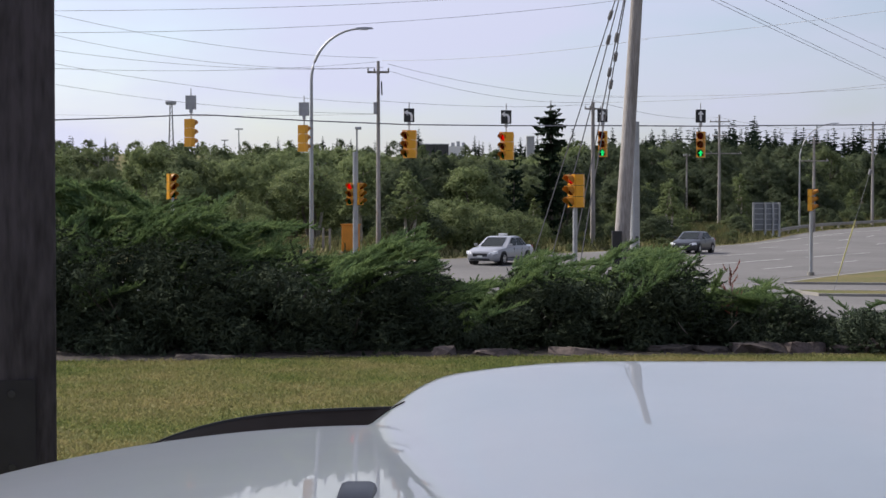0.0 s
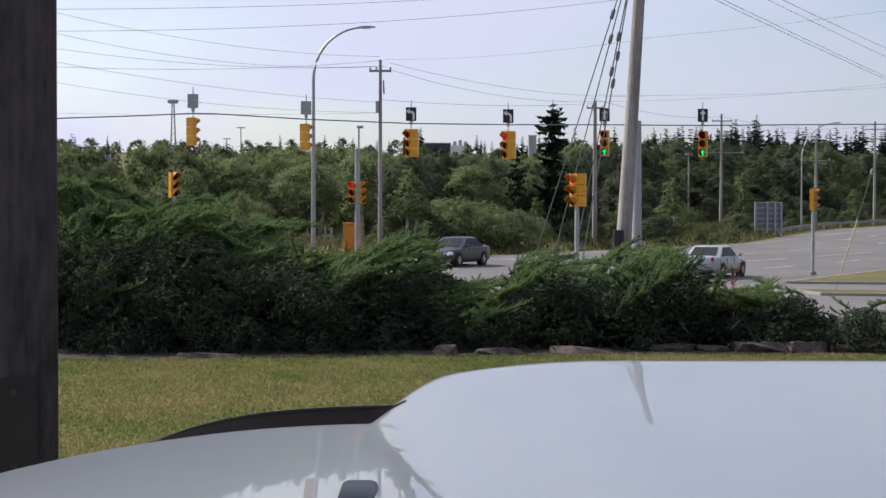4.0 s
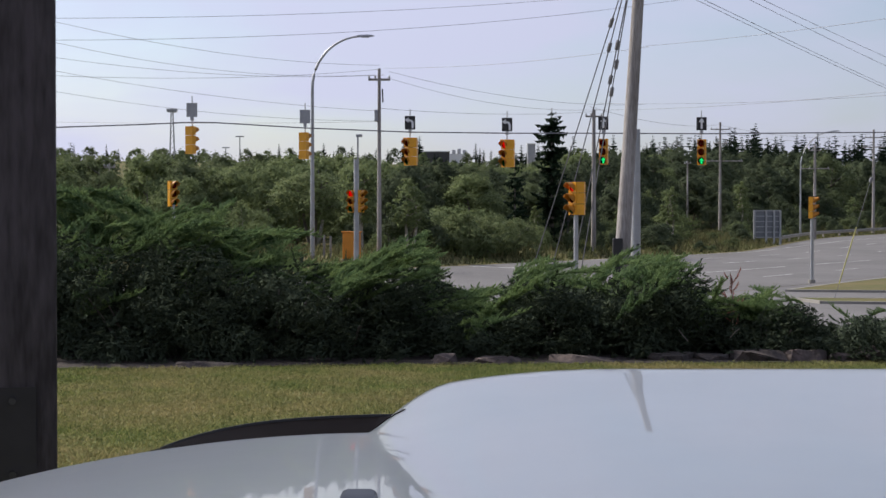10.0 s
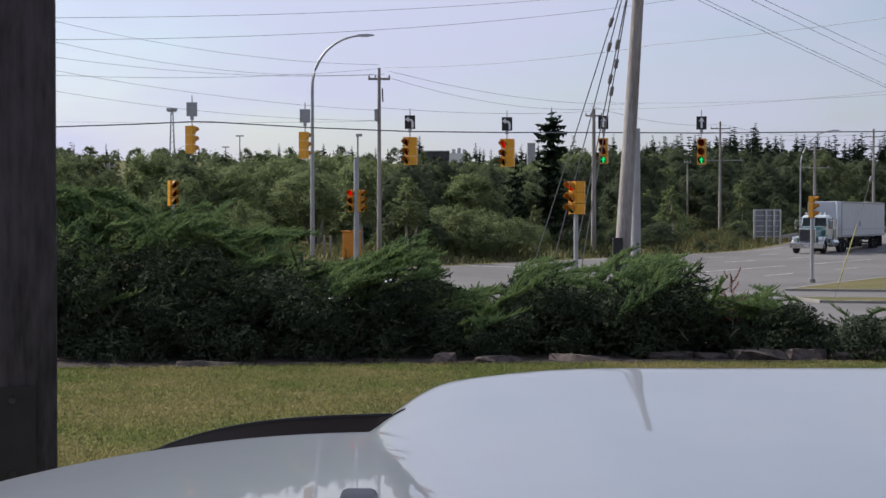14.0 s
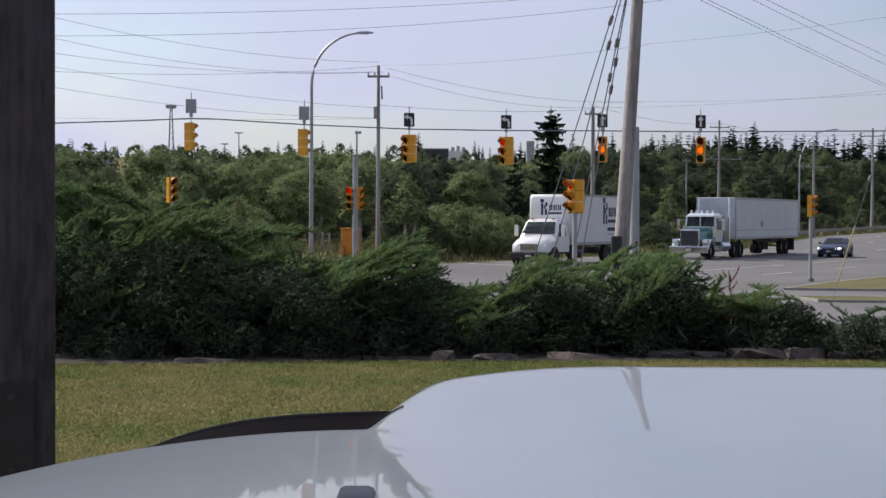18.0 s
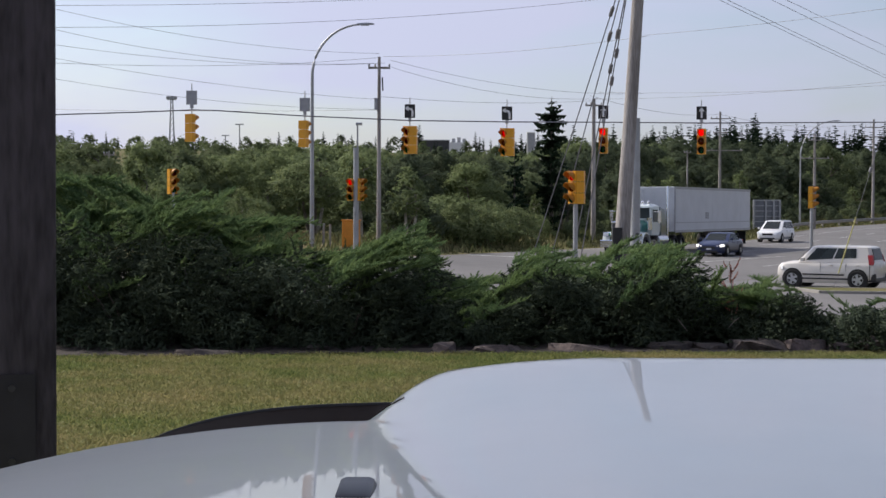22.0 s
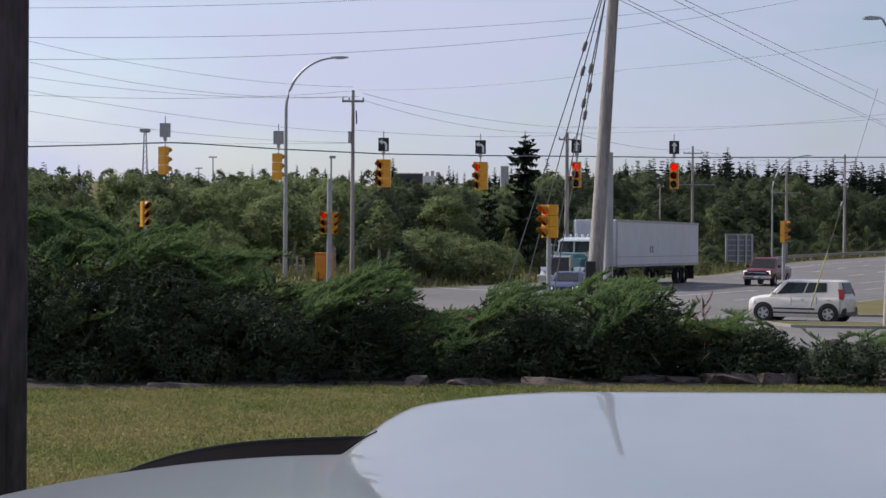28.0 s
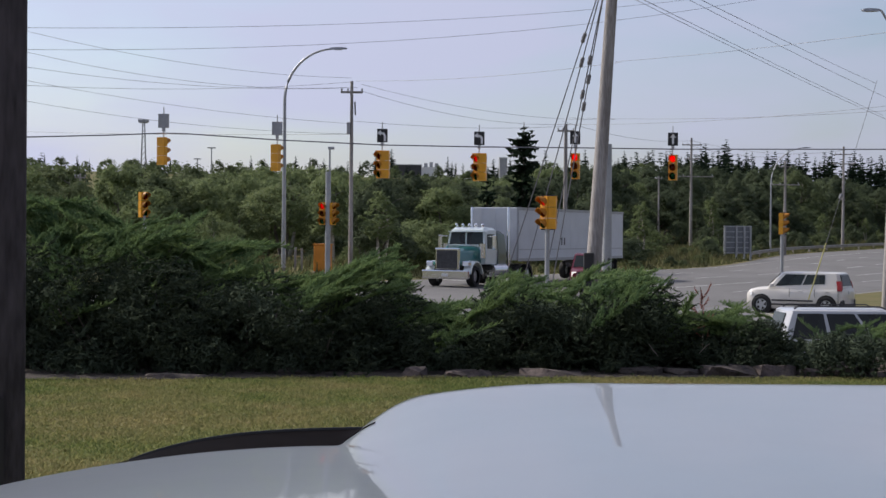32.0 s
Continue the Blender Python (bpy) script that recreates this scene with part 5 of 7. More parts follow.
M_BLADE = leaf_mat("grass_blade", (0.15, 0.182, 0.062), (0.255, 0.232, 0.105), spread=0.35, scale=0.7)
M_TALL = leaf_mat("tall_grass_blade", (0.1, 0.115, 0.05), (0.13, 0.122, 0.06), spread=0.4, scale=0.2)
grass_stuff("lawn_grass", 170000, (-3.8, 6.2, 8.8, 15.75), 0.024, 0.008, M_BLADE, "short yellowish green lawn grass blades", lambda a, b: 1.63, 21, 0.9)


def verge_grass():
    r = np.random.default_rng(5)
    n = 14000
    u = 60 + 170 * r.random(n)
    fe = np.array([far_edge(a) for a in u])
    v = fe + 0.5 + 12 * r.random(n) ** 1.3
    x, y = u * DU[0] + v * DV[0], u * DU[1] + v * DV[1]
    z = np.array([ground_z(a, b) for a, b in zip(x, y)])
    a = r.random(n) * 6.28
    hh = (0.25 + 0.5 * r.random(n)) * np.minimum(1, (v - fe) / 2.5 + 0.25)
    p = np.stack([x, y, z], 1)
    s = np.stack([np.cos(a), np.sin(a), np.zeros(n)], 1) * 0.07
    t = np.stack([r.normal(size=n) * 0.3, r.normal(size=n) * 0.3, np.ones(n)], 1) * hh[:, None]
    vv = np.stack([p - s, p + s, p + t], 1).reshape(-1, 3)
    ob = new("verge_grass", np_mesh("verge_grass", vv, np.arange(3 * n).reshape(-1, 3), M_TALL))
    tagged(ob, "long dry grass along the far verge", "grass", kind="stuff")


verge_grass()

# woods behind the road
kinds = []
SPECIES = [
    (7.0, 5.5, 13500, M_LEAF1, "leafy olive-green broadleaf tree in the wood", 0.22),
    (6.2, 5.2, 13500, M_LEAF2, "leafy light green broadleaf tree in the wood", 0.12),
    (7.6, 5.0, 13500, M_LEAF3, "leafy dark green broadleaf tree in the wood", 0.3),
    (5.4, 5.4, 12500, M_LEAF1, "low wide broadleaf tree in the wood", 0.1),
    (6.8, 4.6, 12000, M_LEAF3, "slender dark green broadleaf tree in the wood", 0.28),
    (3.0, 4.2, 6200, M_LEAF2, "broad light green shrub before the wood", 0.02),
    (2.4, 3.4, 5600, M_LEAF1, "rounded olive-green shrub before the wood", 0.02),
    (3.4, 3.6, 6000, M_LEAF3, "dark green shrub before the wood", 0.02),
    (3.3, 4.0, 6500, M_LEAF4, "broad pale green willow shrub by the road", 0.02),
    (5.6, 2.2, 2600, M_LEAF2, "slim young tree with a thin pale trunk", 0.4),
]
for k, (h, w, n, m, lb, tb) in enumerate(SPECIES):
    kinds.append(broadleaf(h, w, n, m, lb, tb, seed=100 + k, size=0.115 if h > 4 else 0.095))
far_crowns = []
for k, (h, w, n, m, lb, tb) in enumerate(SPECIES[:5]):
    fr_ = np.random.default_rng(200 + k)
    cc = crown_spots(fr_, h, w, 90, 0.1)
    far_crowns.append(crown_cloud(cc, w * (0.045 + 0.1 * fr_.random(90) ** 1.4), 4600, 0.175, fr_)[0])
tall = {}
spruces = [spruce(9.6, 1.65, 5, "tall dark ragged spruce standing above the wood", 1.1, 6.5), spruce(8.0, 3.4, 6, "dark pointed spruce on the skyline", 0.5), spruce(6.5, 2.4, 8, "thin dark spruce on the skyline", 0.4)]
used = set()
for k, h in zip(kinds, (7.0, 6.2, 7.6, 5.4, 6.8, 3.0, 2.4, 3.4, 3.3, 5.6)):
    tall[k] = h


CANOPY = {"tree": 1}


def canopy_top(x, y):
    g = x / y
    mid = smooth(-0.06, -0.03, g) * (1 - smooth(0.05, 0.08, g))
    return 3.05 + (0.0435 + 0.0025 * (1 - smooth(-0.2, -0.13, g)) - 0.0055 * mid + 0.003 * smooth(0.05, 0.13, g) + rr.uniform(-0.004, 0.002)) * y


def plant(src, x, y, s, turn, sink=0.0, free=False, free_up=False):
    h = CANOPY.get(src.name.split(".")[0], 0)
    if h and not free:
        # an even canopy: trees on higher ground stay lower
        room = canopy_top(x, y) - ground_z(x, y)
        s = min(s * (1.35 if free_up else 1.0), max(0.35, room / (tall[src] * 1.06)))
    wide = random.uniform(0.72, 1.3) if h else 1.0
    m = pose(x, y, ground_z(x, y) - sink, 0, 0, turn) @ Matrix.Diagonal((s * wide, s * wide * random.uniform(0.85, 1.15), s * random.uniform(0.86, 1.03), 1))
    if src not in used:
        used.add(src)
        src.matrix_basis = m
        return src
    made = copy_thing(src, Matrix())
    made.matrix_basis = m
    return made


rr = random.Random(11)
POLE_WAYS = [(31.6, 180.0), (41.2, 175.0), (40.3, 178.0), (29.45, 190.0), (10.82, 113.0), (-24.8, 118.0)]


def in_clearing(x, y):
    """A strip kept free of trees before the poles that stand at the wood's edge, and round the pale tree."""
    return any(abs(x / y - px / py) < 1.5 / py and y < py for px, py in POLE_WAYS) or (y < 104 and abs(x / y + 0.083) < 0.024)



def in_view(x, y, margin=0.03):
    return y > 20 and abs(x / y + 0.005) < 0.31 + margin


far_spots = []
for row, (dv, du, pool, s0, s1) in enumerate([
    (2.6, 3.4, (6, 7, 6, 7), 0.2, 0.42),
    (4.6, 3.6, (6, 7, 6, 5), 0.3, 0.65),
    (7.5, 3.8, (6, 5, 7, 6, 9), 0.35, 0.95),
    (11.0, 3.8, (5, 6, 7, 6, 9, 4), 0.45, 1.15),
    (14.5, 4.4, (5, 7, 9, 3, 2, 4), 0.6, 1.2),
    (19.0, 4.6, (0, 9, 2, 3, 4, 1, 2), 0.6, 1.15),
    (25.0, 5.2, (0, 1, 2, 4, 2), 0.7, 1.2),
    (33.0, 6.0, (0, 1, 2, 3, 4), 0.85, 1.15),
    (44.0, 7.0, (0, 1, 2, 4), 0.9, 1.2),
    (60.0, 8.0, (0, 1, 2, 3, 4), 0.95, 1.25),
    (80.0, 9.5, (0, 1, 2, 4), 1.0, 1.3),
    (104.0, 11.0, (0, 1, 2, 3), 1.0, 1.3),
    (130.0, 12.0, (0, 2, 4), 1.0, 1.3),
]):
    u = 30.0
    while u < 330:
        v = far_edge(u) + dv + rr.uniform(-1.6, 1.6)
        x, y = plan(u + rr.uniform(-1.2, 1.2), v)
        low_edge = row < 2 and in_clearing(x, y) and x > 0
        if in_view(x, y) and not (row < 2 and u < 90) and not (y < 95 and abs(x / y + 0.06) < 0.024) and (low_edge or not in_clearing(x, y)):
            pick = rr.choice(pool)
            if x / y > 0.09 and rr.random() < 0.6:
                pick = {0: 2, 1: 4, 3: 2, 5: 7, 6: 7}.get(pick, pick)
            if -0.15 < x / y < 0.06 and rr.random() < 0.5:
                pick = {0: 1, 2: 0, 4: 1, 7: 6, 6: 5}.get(pick, pick)
            if x / y < -0.12:
                pick = {2: 0, 4: 1, 7: 6}.get(pick, pick)
            if row > 7:
                far_spots.append((pick, x, y, rr.uniform(s0, s1), rr.uniform(0, 6.28)))
            else:
                plant(kinds[6] if low_edge else kinds[pick], x, y, rr.uniform(s0, s1) * (0.6 if low_edge else 1.0), rr.uniform(0, 360), free_up=row > 4)
        u += du * rr.uniform(0.8, 1.2) * (1 + max(0, u - 140) / 260)



def far_woods():
    """The rest of the wood, behind the trees in front: one mass of leaves per leaf colour."""
    by = {}
    for k, x, y, sc, a in far_spots:
        src = far_crowns[k % 5]
        h = SPECIES[k % 5][0]
        room = canopy_top(x, y) - ground_z(x, y)
        sc = min(sc * 1.35, max(0.35, room / (h * 1.06)))
        c, sn = math.cos(a), math.sin(a)
        R = np.array(((c, sn, 0), (-sn, c, 0), (0, 0, 1.0)))
        by.setdefault(k % 5, []).append(src @ R * sc + np.array((x, y, ground_z(x, y))))
    for k, vs in by.items():
        v = np.concatenate(vs)
        ob = new("far_woods", np_mesh("far_woods", v, np.arange(len(v)).reshape(-1, 4), SPECIES[k][3]))
        tagged(ob, "dense leafy woods covering the hillside", "woods", kind="stuff")


far_woods()
for u, v, k, sc in ((77.5, 53.5, 9, 0.95), (79.5, 51.3, 9, 0.8), (82, 52.5, 7, 0.9), (84.5, 50.5, 5, 0.8), (87, 53.0, 5, 1.1), (90, 51.5, 6, 1.0), (83.9, 50.2, 8, 0.85), (86.5, 49.7, 8, 0.9), (89.9, 49.9, 8, 0.8)):
    x, y = plan(u, v)
    plant(kinds[k], x, y, sc, rr.uniform(0, 360), free=True)
pale = broadleaf(7.0, 5.0, 12000, M_LEAF4, "tall pale green tree with bare leaning stems", 0.42, seed=131, size=0.1)
tall[pale] = 7.0
plant(pale, -8.5, 103.0, 0.88, 40, free=True)
plant(spruces[0], 7.75, 112.0, 1.09, 20, free=True)
plant(spruce(6.8, 1.5, 15, "slim dark spruce in the wood", 0.8, 3.5), 5.15, 112.0, 1.0, 140)
# skyline: pointed spruces on the crest
crest = {1: [], 2: []}
HS = {1: 8.0, 2: 6.5}
for k in range(420):
    v = far_edge(200) + rr.uniform(45, 150)
    x, y = plan(rr.uniform(60, 460), v)
    if not in_view(x, y):
        continue
    right = smooth(0.08, 0.16, x / y)
    if right < 0.5 and rr.random() < 0.35:
        continue
    top = rr.uniform(0.038, 0.046) + right * rr.uniform(0.006, 0.011) + (rr.uniform(0.003, 0.009) if rr.random() < 0.12 else 0) + 0.006 * smooth(-0.19, -0.24, x / y)
    z = ground_z(x, y)
    kind = 1 + k % 2
    sc = (3.05 + top * y - z) / HS[kind]
    if 0.3 < sc < 2.2:
        crest[kind].append((x, y, z, sc, rr.uniform(0, 6.28)))
for kind, spots in crest.items():
    src = spruces[kind]
    crown = [o for o in src.children if o.name.startswith("crown")][0].data
    cv = np.empty(len(crown.vertices) * 3, dtype=np.float32)
    crown.vertices.foreach_get("co", cv)
    cv = cv.reshape(-1, 3)
    out = []
    for i, (x, y, z, sc, a) in enumerate(spots):
        if i < 12:
            m = pose(x, y, z, 0, 0, math.degrees(a)) @ Matrix.Diagonal((sc, sc, sc, 1))
            if i == 0:
                src.matrix_basis = m
            else:
                copy_thing(src, Matrix()).matrix_basis = m
            continue
        c, sn = math.cos(a), math.sin(a)
        R = np.array(((c, sn, 0), (-sn, c, 0), (0, 0, 1.0)))
        out.append(cv @ R * np.array((sc * 0.9, sc * 0.9, sc)) + np.array((x, y, z)))
    v = np.concatenate(out)
    ob = new("crest_spruces", np_mesh("crest_spruces", v, np.arange(len(v)).reshape(-1, 3), M_SPRUCE))
    tagged(ob, "dark pointed spruces along the skyline", "woods", kind="stuff")

# reddish dry weed at the end of the hedge
rw = empty("dry_weed", "reddish dry weed standing at the end of the hedge", "plant", at=pose(3.06, 16.7, ground_z(3.06, 16.7)))
part("stalk", tubebm([(0, 0, 0), (0.02, 0, 0.5), (-0.02, 0, 0.9)], [0.008, 0.006, 0.003], 5), M_BARK, rw)
rwr = np.random.default_rng(3)
wv = []
for k in range(16):
    b = np.array((rwr.normal() * 0.02, rwr.normal() * 0.02, 0.35 + 0.5 * k / 16))
    wv.append(TW[k % 5].reshape(-1, 3) @ frame_of(np.array((rwr.normal(), rwr.normal() * 0.5, 0.9)), 0) * 0.75 + b)
wv = np.concatenate(wv)
rwo = new("leaves", np_mesh("leaves", wv, np.arange(len(wv)).reshape(-1, 3), M_RED_S))
rwo.parent = rw

# ---- vehicles ----


def paint(name, col, flake=0.06, rough=0.3, coat=0.8):
    return mat(name, col, rough, var=flake, scale=2.0, coat=coat, fine=0.2, fine_scale=12)


P_SILVER = paint("silver_paint", (0.3, 0.305, 0.325))
P_PSILVER = paint("pale_silver_paint", (0.5, 0.51, 0.53))
P_WHITE = paint("white_car_paint", (0.75, 0.75, 0.74))
P_CREAM = paint("cream_white_paint", (0.64, 0.61, 0.56), coat=0.5)
P_NAVY = paint("blue_paint", (0.005, 0.014, 0.06), coat=0.28)
P_CHARC = paint("charcoal_paint", (0.02, 0.021, 0.023), coat=0.2)
P_MAROON = paint("maroon_paint", (0.11, 0.004, 0.014), coat=0.08)
P_RED = paint("red_paint", (0.42, 0.02, 0.03))
P_DTEAL = paint("dark_teal_paint", (0.008, 0.04, 0.042))
P_TEAL = paint("teal_paint", (0.02, 0.15, 0.14))
P_PALE = paint("pale_teal_paint", (0.64, 0.7, 0.69))
P_BOX = mat("box_panel_white", (0.74, 0.75, 0.77), 0.4, var=0.07, scale=1.0, fine=0.3, fine_scale=6, coat=0.2)
P_TRAIL = mat("trailer_panel", (0.6, 0.62, 0.65), 0.42, var=0.1, scale=0.8, fine=0.3, fine_scale=5)
M_INK = mat("dark_blue_ink", (0.012, 0.015, 0.09), 0.5, var=0.1)
M_PLATE = mat("plate", (0.7, 0.7, 0.68), 0.5, var=0.1)
wheels_of = {}


def body_loft(st, crown=0.03):
    rings = []
    for x, w, zl, zt in st:
        h = zt - zl
        half = [(w * 0.9, zl), (w * 0.985, zl + 0.14 * h), (w, zl + 0.4 * h), (w * 0.985, zl + 0.72 * h), (w * 0.95, zl + 0.9 * h), (w * 0.84, zt), (w * 0.45, zt + crown * 0.8)]
        rings.append([(x, y, z) for y, z in half] + [(x, 0, zt + crown)] + [(x, -y, z) for y, z in half[::-1]] + [(x, 0, zl)])
    return loft(rings)


def quad_panel(name, pts, material, parent, lift=0.008, thick=0.012):
    """A thin curved-edge pane lying just outside the four corners pts."""
    p = [Vector(q) for q in pts]
    n = (p[1] - p[0]).cross(p[3] - p[0]).normalized()
    mid_y = sum(q.y for q in p) / 4
    out = n.y * mid_y if abs(n.y) > 0.6 else (-n.x if name == "rear_window" else n.x)
    if out < 0:
        n = -n
    bm = bmesh.new()
    a = [bm.verts.new(q + n * lift) for q in p]
    b = [bm.verts.new(q - n * (thick - lift)) for q in p]
    bm.faces.new(a)
    bm.faces.new(b[::-1])
    for i in range(4):
        bm.faces.new((a[i], b[i], b[(i + 1) % 4], a[(i + 1) % 4]))
    bmesh.ops.recalc_face_normals(bm, faces=bm.faces)
    return part(name, bm, material, parent)


def mix3(a, b, f):
    return tuple(x + (y - x) * f for x, y in zip(a, b))


def on_face(c, u0, u1, v0, v1):
    """Corners of a sub-rectangle of the quad c = (low0, low1, high1, high0)."""
    def at(u, v):
        return mix3(mix3(c[0], c[1], u), mix3(c[3], c[2], u), v)
    return [at(u0, v0), at(u1, v0), at(u1, v1), at(u0, v1)]


def car(name, label, category, L, W, H, pm, stations, belt, roof, zbelt, panes, wr=0.33, base=None, spokes=5, lit=False, rails=False, glass=None, lamp_z=0.62, tail_z=0.8, rim=None, tail_tall=False, beacon=False, upsweep=0.0):
    """stations: (x/L, width factor, low, top); belt, roof: (rear x/L, front x/L) of the cabin; panes: splits along its side."""
    glass = glass or M_GLASS
    root = empty(name, label, category)
    st = [(fx * L, fw * W / 2, zl, zt) for fx, fw, zl, zt in stations]
    body = part("body", body_loft(st), pm, root, smooth=38)
    bx0, bx1, rx0, rx1 = belt[0] * L, belt[1] * L, roof[0] * L, roof[1] * L
    wb, wr2 = W / 2 * 0.93, W / 2 * 0.74
    def ring(x0, x1, w, z, round_):
        return [(x0, -w * 0.86, z), (x0 + round_, -w, z), ((x0 + x1) / 2, -w * 1.01, z), (x1 - round_ * 1.3, -w, z), (x1, -w * 0.8, z), (x1 + round_ * 0.25, 0, z), (x1, w * 0.8, z), (x1 - round_ * 1.3, w, z), ((x0 + x1) / 2, w * 1.01, z), (x0 + round_, w, z), (x0, w * 0.86, z), (x0 - round_ * 0.15, 0, z)]
    zt = H - 0.06
    rings = [ring(bx0, bx1, wb, zbelt - 0.06, 0.1), ring(rx0, rx1, wr2 * 1.03, zt, 0.1), ring(rx0 + 0.1, rx1 - 0.12, wr2 * 0.9, H - 0.015, 0.12), ring(rx0 + 0.3, rx1 - 0.35, wr2 * 0.6, H, 0.1)]
    part("cabin", loft(rings), pm, root, smooth=38)
    lo, hi = rings[0], rings[1]
    # glass
    ws = [lo[6], lo[4], hi[4], hi[6]]
    quad_panel("windscreen", on_face([(p[0] + 0.015, p[1], p[2]) for p in ws], 0.03, 0.97, 0.12, 0.94), glass, root, 0.02)
    rw = [lo[0], lo[10], hi[10], hi[0]]
    quad_panel("rear_window", on_face(rw, 0.06, 0.94, 0.22, 0.92), M_DGLASS, root, 0.035, 0.05)
    for sgn in (1, -1):
        if sgn > 0:
            c = [lo[9], lo[7], hi[7], hi[9]]
        else:
            c = [lo[1], lo[3], hi[3], hi[1]]
        for a, b in panes:
            q = on_face(c, a, b, 0.16, 0.92)
            q[0] = mix3(q[0], q[3], upsweep * (1 - a))
            q[1] = mix3(q[1], q[2], upsweep * (1 - b))
            if sgn > 0:
                q = q[::-1]
            quad_panel("side_window", q, glass, root, 0.016)
    fx, rx = st[-1][0], st[0][0]
    # face
    part("grille", boxbm(fx - 0.1, fx + 0.012, -W * 0.22, W * 0.22, lamp_z - 0.17, lamp_z - 0.01, 0.01), M_BLACKP, root)
    part("lower_grille", boxbm(fx - 0.12, fx + 0.006, -W * 0.3, W * 0.3, 0.24, 0.36, 0.02), M_BLACKP, root)
    part("front_plate", boxbm(fx, fx + 0.022, -0.15, 0.15, 0.4, 0.5), M_PLATE, root)
    part("rear_plate", boxbm(rx - 0.022, rx, -0.15, 0.15, tail_z - 0.14, tail_z - 0.02), M_PLATE, root)
    part("rear_bumper", boxbm(rx - 0.03, rx + 0.1, -W * 0.42, W * 0.42, 0.28, 0.42, 0.03), M_BLACKP, root)
    for sg in (1, -1):
        hl = loft([[(fx - 0.34 + 0.05, sg * (W * 0.495), lamp_z - 0.02), (fx - 0.3, sg * (W * 0.49), lamp_z + 0.1), (fx - 0.24, sg * W * 0.4, lamp_z + 0.12), (fx - 0.2, sg * W * 0.4, lamp_z - 0.04)], [(fx - 0.05, sg * W * 0.41, lamp_z - 0.06), (fx - 0.08, sg * W * 0.41, lamp_z + 0.07), (fx - 0.06, sg * W * 0.28, lamp_z + 0.06), (fx - 0.005, sg * W * 0.27, lamp_z - 0.05)]])
        part("headlamp", hl, M_LAMPON if lit else M_LAMPW, root)
        th = 0.34 if tail_tall else 0.17
        if upsweep:
            tl = [[(rx + 0.02 + dx, sg * (0.72 - dy), z), (rx + 0.04 + dx, sg * (0.855 - dy), z), (rx + 0.21 + dx, sg * (0.865 - dy), z), (rx + 0.21 + dx, sg * (0.7 - dy), z)] for z, dx, dy in ((tail_z - 0.02, 0.02, 0.0), (tail_z + 0.16, 0.04, 0.035), (tail_z + 0.36, 0.09, 0.1))]
            part("tail_lamp", loft(tl), M_TAIL, root, smooth=30)
            part("side_moulding", boxbm(-L * 0.2, L * 0.22, sg * W * 0.5 - 0.012, sg * W * 0.5 + 0.022, 0.5, 0.56, 0.01), M_BLACKP, root)
            part("bumper_corner", boxbm(rx - 0.03, rx + 0.34, sg * W * 0.42 - 0.1, sg * W * 0.42 + 0.1, 0.27, 0.6, 0.05), M_BLACKP, root)
        else:
            part("tail_lamp", boxbm(rx - 0.012, rx + 0.12, sg * W * 0.4 - 0.06, sg * W * 0.4 + 0.06, tail_z - 0.02, tail_z + th, 0.03), M_TAIL, root)
        mir = boxbm(bx1 - 0.42, bx1 - 0.26, sg * (W / 2 + 0.08) - 0.08, sg * (W / 2 + 0.08) + 0.08, zbelt, zbelt + 0.14, 0.03)
        part("door_mirror", mir, pm, root)
        xm = (bx0 + bx1) / 2
        for k in (0.1, -0.95):
            part("door_handle", boxbm(xm + k - 0.08, xm + k + 0.08, sg * W * 0.488 - 0.015, sg * W * 0.488 + 0.02, zbelt - 0.16, zbelt - 0.12, 0.008), pm, root)
        part("sill_strip", boxbm(-L * 0.26, L * 0.24, sg * W * 0.495 - 0.012, sg * W * 0.495 + 0.014, 0.34, 0.4, 0.006), M_BLACKP, root)
        for seam in (xm + 0.52, xm - 0.48, xm - 1.4):
            part("door_seam", boxbm(seam - 0.007, seam + 0.007, sg * W * 0.492 - 0.01, sg * W * 0.492 + 0.008, 0.34, zbelt - 0.06), M_BLACKP, root)
        if rails:
            part("roof_rail", tubebm([(rx0 + 0.15, sg * wr2 * 0.85, H - 0.01), (rx0 + 0.25, sg * wr2 * 0.85, H + 0.05), (rx1 - 0.35, sg * wr2 * 0.85, H + 0.05), (rx1 - 0.2, sg * wr2 * 0.85, H - 0.02)], 0.018, 6), M_BLACKP, root)
    if beacon:
        part("roof_sign", boxbm(rx1 - 0.8, rx1 - 0.5, -0.2, 0.2, H, H + 0.13, 0.03), P_WHITE, root)
    add_wheels(root, [(base[0] * L, W / 2 - 0.11), (base[1] * L, W / 2 - 0.11)], wr, 0.21, spokes, W / 2 + 0.004, rim=rim)
    return root


def add_wheels(root, axles, wr, wd, spokes, arch_y=None, steel=False, rim=None):
    ws = wheels_of.setdefault(root.name, [])
    for x, y in axles:
        for sg in (1, -1):
            if arch_y:
                # black disc on the body side stands in for the arch's shaded hollow
                part("wheel_arch", tubebm([(x, sg * (arch_y - 0.25), wr * 1.04), (x, sg * arch_y, wr * 1.04)], wr * 1.16, 20), M_VISOR, root)
            w = wheel(wr, wd, root, spokes, steel=steel, rim_mat=rim)
            w.matrix_basis = pose(x, sg * (y + (0.035 if arch_y else 0)), wr)
            ws.append((w, wr))


